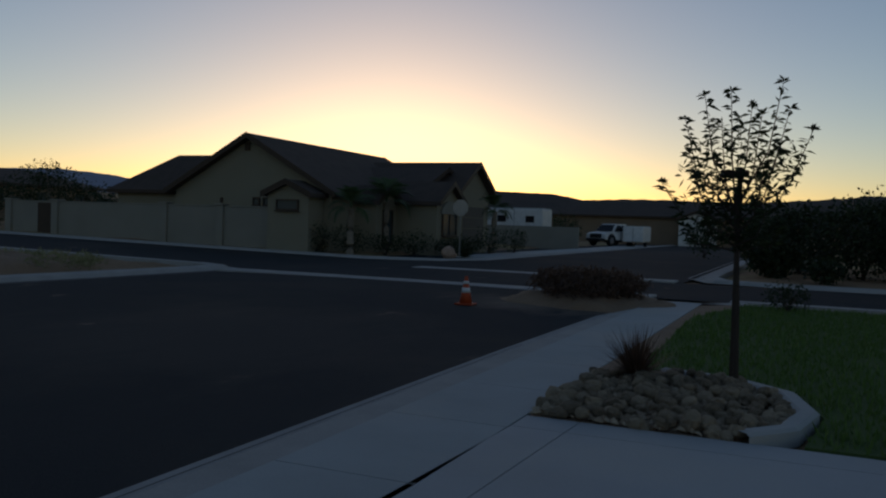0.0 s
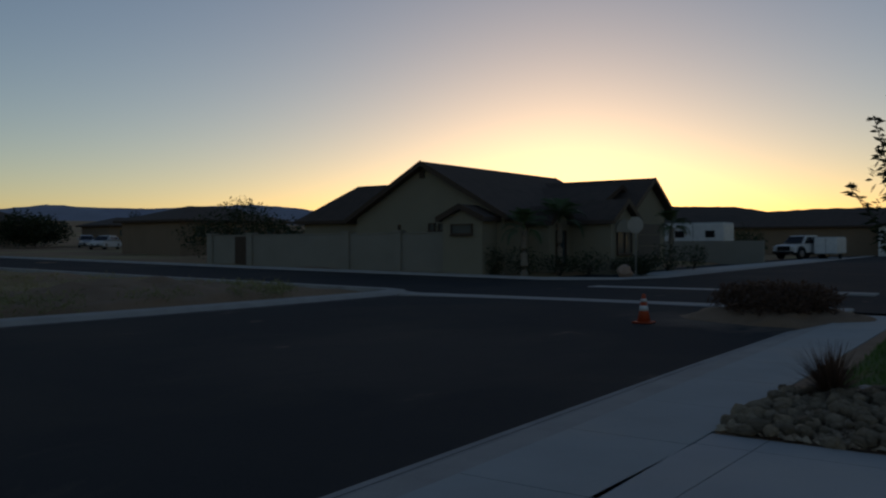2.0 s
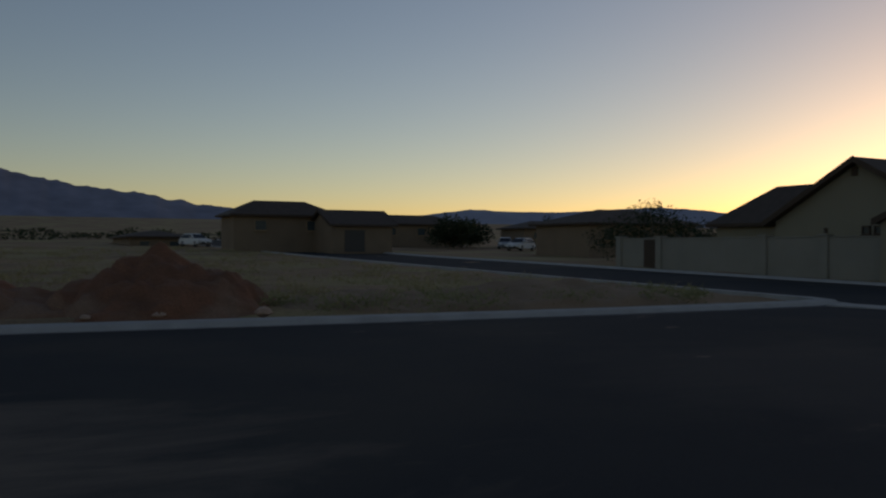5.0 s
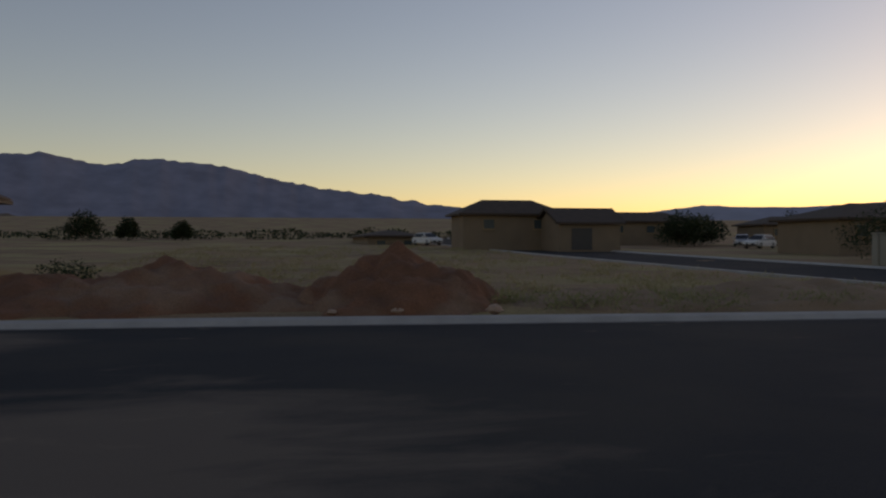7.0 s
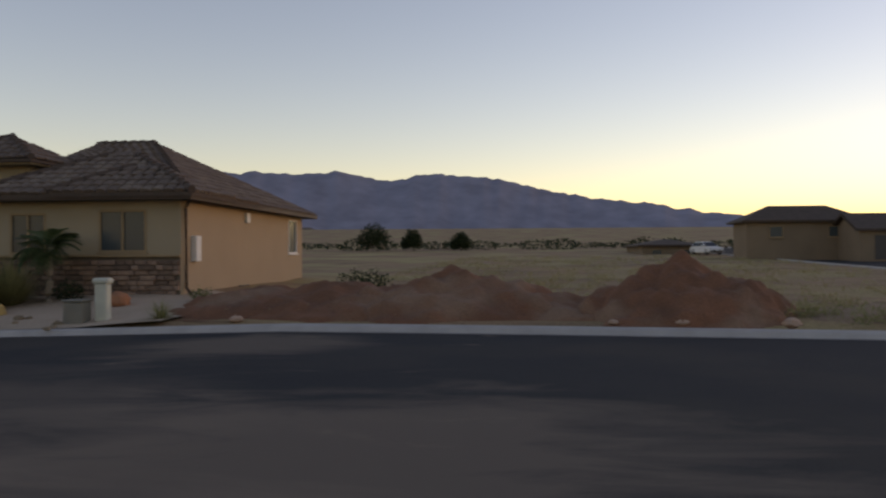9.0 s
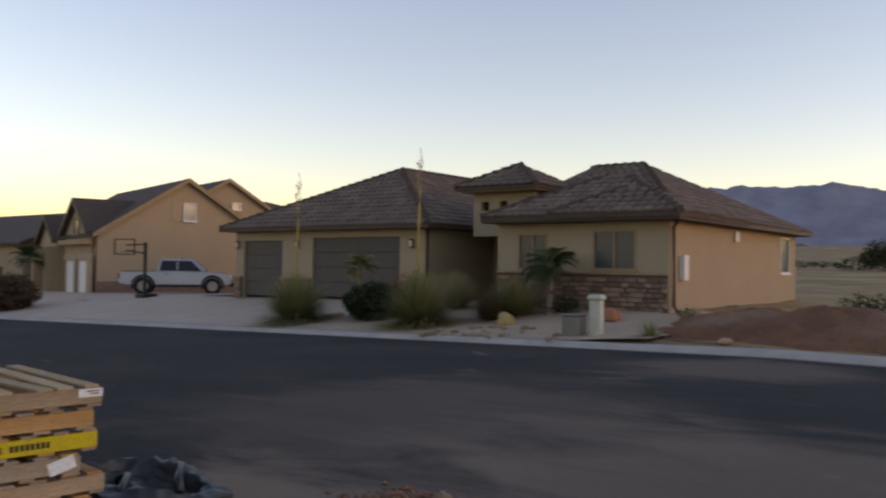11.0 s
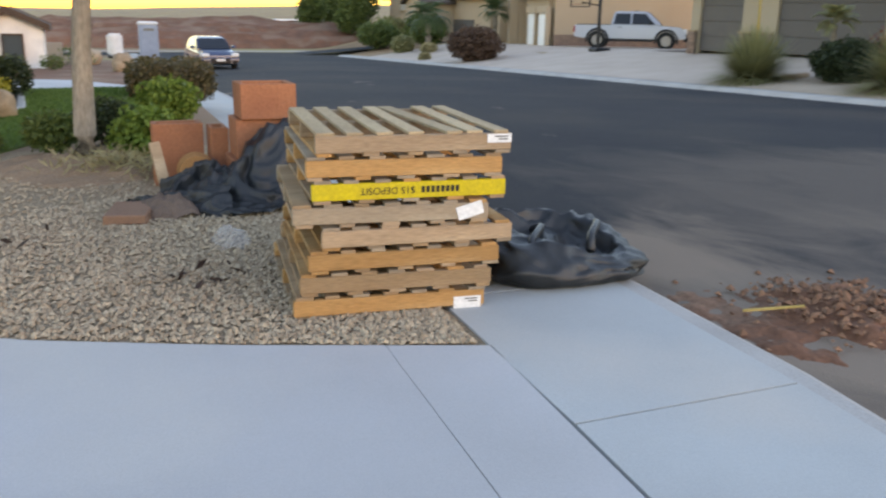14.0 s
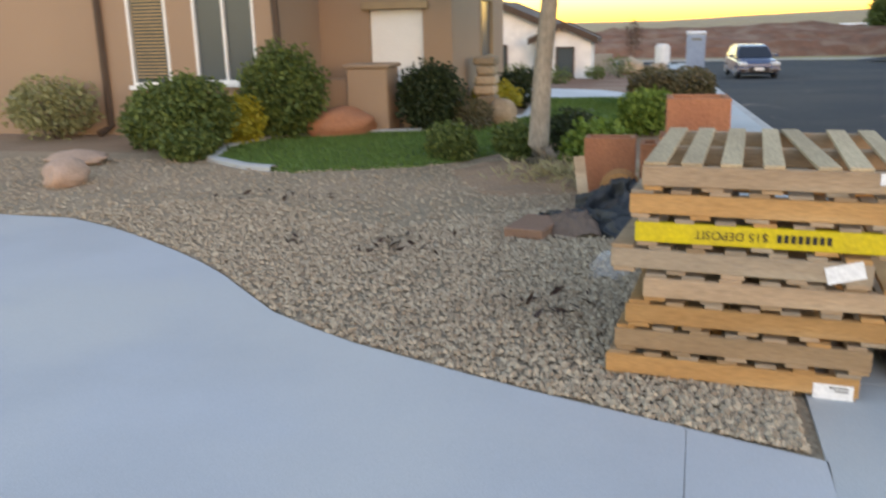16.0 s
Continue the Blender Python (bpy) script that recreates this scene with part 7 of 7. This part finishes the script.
single("plastic_sheet", draped_mesh((1.36, -8.35, 0.66), (2.42, -8.45, 0.07), 0.95, 2.3, 60, 0.10), FABRIC, "black plastic sheet draped in folds over clay blocks", "plastic sheet", smooth=True)
single("plastic_sheet", draped_mesh((1.95, -8.0, 0.2), (2.68, -8.25, 0.03), 0.45, 5.1, 50, 0.05), FABRIC, "loose end of black plastic sheet on the gravel", "plastic sheet", smooth=True)
BROWN_SHEET = mat("brown_fabric", (0.17, 0.11, 0.085), 0.9)
crumpled("brown_sheet", 2.38, -8.05, 0.26, 0.3, 0.16, BROWN_SHEET, "crumpled brown sheet on the gravel", "sheet", 8.2, 0.0, 0.9, 60, 0.02, 2.2)
CLEAR = bpy.data.materials.new("clear_plastic")
CLEAR.use_nodes = True
cb = CLEAR.node_tree.nodes["Principled BSDF"]
cb.inputs["Base Color"].default_value = (0.75, 0.77, 0.78, 1)
cb.inputs["Roughness"].default_value = 0.25
cb.inputs["Alpha"].default_value = 0.2
crumpled("plastic_wrap", 2.08, -7.0, 0.13, 0.24, 0.09, CLEAR, "crumpled clear plastic wrap beside the pallets", "plastic wrap", 3.9, 0.0, 2.0, 40)
CLAY = mat("terracotta", (0.40, 0.145, 0.075), 0.9, (0.32, 0.11, 0.06), 4, 0.8, 40, 0.15, 0.5, 40)


def clay_box(x0, x1, y0, y1, z0, z1, t, label, open_axis="y", hole=False):
    """A hollow clay block, open along one axis."""
    ob = thing("clay_block", label, "clay block", ((x0 + x1) / 2, (y0 + y1) / 2, z0), "stack of clay blocks")
    if open_axis == "y":
        prs = [((x0, y0, z0), (x1, y1, z0 + t)), ((x0, y0, z1 - t), (x1, y1, z1)), ((x0, y0, z0 + t), (x0 + t, y1, z1 - t)), ((x1 - t, y0, z0 + t), (x1, y1, z1 - t))]
    else:
        prs = [((x0, y0, z0), (x1, y0 + t, z1)), ((x0, y1 - t, z0), (x1, y1, z1)), ((x0, y0 + t, z0), (x0 + t, y1 - t, z1)), ((x1 - t, y0 + t, z0), (x1, y1 - t, z1))]
    part("block_body", boxes(*prs, bevel=0.006), CLAY, ob)
    return ob


clay_box(1.30, 1.76, -8.80, -8.40, 0.66, 0.95, 0.05, "hollow orange clay block on top of the pile", "z")
clay_box(1.38, 1.80, -8.86, -8.44, 0.335, 0.655, 0.05, "hollow orange clay block in the pile", "z")
clay_box(1.40, 1.84, -8.86, -8.42, 0.012, 0.33, 0.05, "hollow orange clay block on the ground", "z")
clay_box(1.80, 1.95, -9.2, -8.9, 0.012, 0.54, 0.035, "dark red narrow clay block standing upright", "z")
clay_box(1.99, 2.42, -9.35, -9.1, 0.012, 0.56, 0.05, "upright red clay block beside the sheet", "z")
jar = thing("clay_pot", "round orange clay pot lying on its side", "pot", (2.1, -8.75, 0.02))
bm = bmesh.new()
for r0, r1, y in ((0.10, 0.16, -8.88), (0.16, 0.165, -8.78), (0.165, 0.15, -8.70)):
    bmesh.ops.create_cone(bm, cap_ends=True, segments=20, radius1=r0, radius2=r1, depth=0.1, matrix=Matrix.Translation((2.1, y, 0.19)) @ Matrix.Rotation(radians(-90), 4, "X"))
part("pot_body", bm, mat("orange_clay", (0.45, 0.20, 0.08), 0.9), jar)
pv = thing("paver", "flat red clay paver on the gravel", "paver", (2.68, -7.62, 0.02))
part("paver_body", boxes(((-0.15, -0.25, 0.0), (0.15, 0.25, 0.07)), bevel=0.008, m=pose(2.68, -7.92, 0.02, 0, 0, -12)), mat("brown_clay", (0.29, 0.15, 0.10), 0.9), pv)
tb = thing("timber_offcut", "short pale timber offcut leaning on the sheet", "timber", (2.32, -8.2, 0.02))
part("timber", boxes(((-0.045, -0.02, 0), (0.045, 0.02, 0.48)), bevel=0.004, m=pose(2.36, -8.55, 0.02, 25, 6, 8)), WOODS[2], tb)

# ---- spilt earth at the kerb ----
mound("soil_spill", -0.98, -4.65, 0.62, 0.62, 0.11, REDSOIL, "spilt heap of red earth on the street edge", 21, RZ - 0.01, 0.8, 40)
mound("soil_spill", -0.38, -4.75, 0.28, 0.75, 0.04, REDSOIL, "thin spread of red earth along the kerb", 22, RZ, 0.7, 30)
CLOD = leaf_mat("earth_clods", (0.14, 0.065, 0.04), (0.32, 0.16, 0.10), 0.95)
CLOD.node_tree.nodes["Mix Shader"].inputs[0].default_value = 0.0
pebbles("clods", 700, lambda r, n: [(-1.0 + r.normal(0, 0.27), -4.68 + r.normal(0, 0.27)) for _ in range(n)], 0.012, 0.07, CLOD, "loose clods of red earth", 6, lambda x, y: RZ + 0.02 + 0.09 * max(0, 1 - 1.4 * math.hypot(x + 0.98, y + 4.65)))
boulder(-1.36, -4.6, RZ + 0.02, 0.13, 0.13, 0.13, ROCK_TAN, "fist-sized stone on the spilt earth", 12)
stick = bmesh.new()
rod(stick, [(-0.32, -4.75, 0.0), (-0.62, -4.62, 0.035)], [0.01, 0.008], 5)
single("stick", stick, AGAVE, "short dry stick on the spilt earth", "stick")

# ---- north bed, lawn and young tree ----
rock_ring = [(1.74, 6.05), (1.72, 7.2), (1.7, 8.4), (2.3, 8.6), (3.06, 8.4), (3.56, 7.9), (3.73, 7.15), (3.6, 6.45), (3.3, 6.06)]
bed("rock_bed", rock_ring, 0.01, BARK_DIRT, "bed of rounded river rocks")
rk = thing("river_rocks", "bed of rounded tan and grey river rocks", "rocks", (2.7, 7.2, 0))
rr, count = random.Random(4), 0
while count < 300:
    x, y = rr.uniform(1.7, 3.9), rr.uniform(6.0, 8.7)
    if inside((x, y), rock_ring):
        s = rr.uniform(0.08, 0.165)
        ob = new("rock", ROCKS[count % 6])
        ob.parent = rk
        ob.location = Vector((x, y, 0.03 + 0.1 * rr.random() * (1 - abs(x - 2.8) / 1.6))) - Vector((2.7, 7.2, 0))
        ob.scale, ob.rotation_euler = (s, s * rr.uniform(0.8, 1.4), s * rr.uniform(0.6, 0.9)), (rr.uniform(-0.4, 0.4), rr.uniform(-0.4, 0.4), rr.random() * 6)
        count += 1
pebbles("small_rocks", 1500, lambda r, n: [q for q in zip(r.uniform(1.7, 3.9, 2 * n), r.uniform(6.05, 8.7, 2 * n)) if inside(q, rock_ring)][:n], 0.05, 0.11, PEBBLE, "smaller stones filling the rock bed", 9, lambda x, y: 0.02)
edging("bed_edging", [(3.36, 6.06), (3.68, 6.45), (3.82, 7.15), (3.64, 7.95), (3.12, 8.46), (2.4, 8.64)], 0.18, 0.09, "curved concrete bed edging")
north_lawn = [(2.1, 8.95), (2.4, 8.9), (3.2, 8.72), (3.78, 8.05), (3.95, 7.2), (3.8, 6.1), (15, 6.1), (15, 18.3), (2.6, 18.3), (1.9, 15.0)]
bed("lawn_north", north_lawn, 0.02, LAWN_SOIL, "dark green lawn along the pavement", "lawn")
turf("grass", [p if p[0] < 8 else (8, p[1]) for p in north_lawn], 18000, 0.018, 5, "short lawn grass blades at dusk", 0.07)
bed("soil_strip", [(1.68, 8.3), (1.66, 18.3), (2.5, 18.3), (1.95, 13), (2.1, 8.9)], 0.008, BARK_DIRT, "bare soil strip beside the pavement")
clump(2.2, 8.2, 0.55, 420, LEAF_BROWN, "dry twiggy shrub in the rock bed", 141, 0.012, 1.3, "shrub", "shrub", 0.05)
bush(6.5, 15.5, 0.7, 0.7, LEAF_DARK, "dark low shrub on the lawn", 900, 0.08, 142, z=0)
bush(3.4, 17.6, 0.5, 0.6, LEAF_DARK, "dark low shrub at the corner", 700, 0.07, 143, z=0)
yt = thing("young_tree", "thin young tree tied to a stake", "tree", (3.17, 8.15, 0))
bm = bmesh.new()
rod(bm, [(3.17, 8.15, -0.05), (3.15, 8.15, 0.8), (3.12, 8.16, 1.5), (3.08, 8.15, 2.0)], [0.028, 0.025, 0.022, 0.018], 7)
rs = random.Random(8)
leaf_v, leaf_f = [], []


def add_leaf(p, d, ln, wd):
    s = d.cross(Vector((rs.uniform(-1, 1), rs.uniform(-1, 1), rs.uniform(-0.3, 1)))).normalized() * wd / 2
    i = len(leaf_v)
    m = p + d * ln * 0.45 - Vector((0, 0, 0.004))
    e = p + d * ln - Vector((0, 0, 0.25 * ln))
    leaf_v.extend([tuple(p), tuple(m + s), tuple(e), tuple(m - s)])
    leaf_f.append((i, i + 1, i + 2, i + 3))


ends = [(2.42, 2.02), (2.55, 2.7), (2.62, 2.35), (2.8, 2.85), (2.95, 2.6), (3.05, 2.86), (3.18, 2.84), (3.3, 2.7), (3.48, 3.0), (3.55, 2.75), (3.76, 2.5), (3.6, 2.2), (3.45, 2.35), (2.7, 2.1), (3.35, 2.05), (2.85, 2.3), (2.75, 1.75), (3.4, 1.75), (3.0, 1.7), (2.6, 1.6), (3.55, 1.6), (3.2, 1.55)]
for ex, ez in ends:
    a = Vector((3.1, 8.15, min(2.0, 1.35 + 0.3 * (ez - 1.5))))
    e = Vector((ex, 8.15 + rs.uniform(-0.45, 0.45), ez))
    m = a.lerp(e, 0.5) + Vector(((ex - 3.1) * 0.22, 0, -0.06))
    pts = [a, a.lerp(m, 0.5), m, m.lerp(e, 0.5), e]
    rod(bm, pts, [0.012, 0.009, 0.007, 0.005, 0.003], 5)
    for k in range(40):
        s = 0.25 + 0.75 * k / 40
        i = min(3, int(s * 4))
        p = pts[i].lerp(pts[i + 1], s * 4 - i)
        d = (Vector((rs.uniform(-1, 1), rs.uniform(-1, 1), rs.uniform(-0.2, 0.6)))).normalized()
        add_leaf(p, d, rs.uniform(0.08, 0.15), 0.034)
    for k in range(9):
        d = Vector((rs.uniform(-1, 1), rs.uniform(-1, 1), rs.uniform(-0.1, 1.2))).normalized()
        add_leaf(e, d, rs.uniform(0.07, 0.11), 0.03)
part("trunk", bm, BARK_DARK, yt)
lm = leaves_mesh("crown", [(3.1, 8.2, 1.8, 0.5, 0.4, 0.32), (2.75, 8.15, 2.15, 0.26, 0.2, 0.28), (3.4, 8.15, 2.25, 0.32, 0.25, 0.3), (3.05, 8.15, 2.45, 0.3, 0.25, 0.25)], 620, 0.1, 0.25, 9, 0.4, 0.1)
off = len(leaf_v)
leaf_v.extend(tuple(v.co) for v in lm.vertices)
leaf_f.extend(tuple(i + off for i in p.vertices) for p in lm.polygons)
me = bpy.data.meshes.new("crown")
me.from_pydata(leaf_v, [], leaf_f)
part("crown", me, LEAF_DARK, yt)
sk = thing("tree_stake", "dark stake with a crossbar behind the young tree", "stake", (3.12, 8.3, 0))
bm = boxes(((3.09, 8.28, -0.05), (3.14, 8.34, 2.2)), ((2.93, 8.26, 2.1), (3.20, 8.36, 2.17)), bevel=0.008)
part("stake", bm, BARK_DARK, sk)
# traffic cone
CONE = mat("orange_plastic", (0.55, 0.07, 0.02), 0.6, bump=0.1)
cz = RZ + 0.045
tc_ = thing("traffic_cone", "orange traffic cone with white bands", "traffic cone", (-2.4, 14.9, cz))
bm = bmesh.new()
rod(bm, [(-2.4, 14.9, cz + 0.03), (-2.4, 14.9, cz + 0.20), (-2.4, 14.9, cz + 0.56)], [0.13, 0.095, 0.03], 20)
part("cone_body", bm, CONE, tc_, smooth=True)
part("base", boxes(((-2.58, 14.72, cz), (-2.22, 15.08, cz + 0.035)), bevel=0.015), CONE, tc_)
for z0, z1, r0, r1 in ((0.24, 0.34, 0.090, 0.076), (0.41, 0.47, 0.061, 0.051)):
    bm = bmesh.new()
    rod(bm, [(-2.4, 14.9, cz + z0), (-2.4, 14.9, cz + z1)], [r0, r1], 20)
    part("white_band", bm, PAPER, tc_, smooth=True)
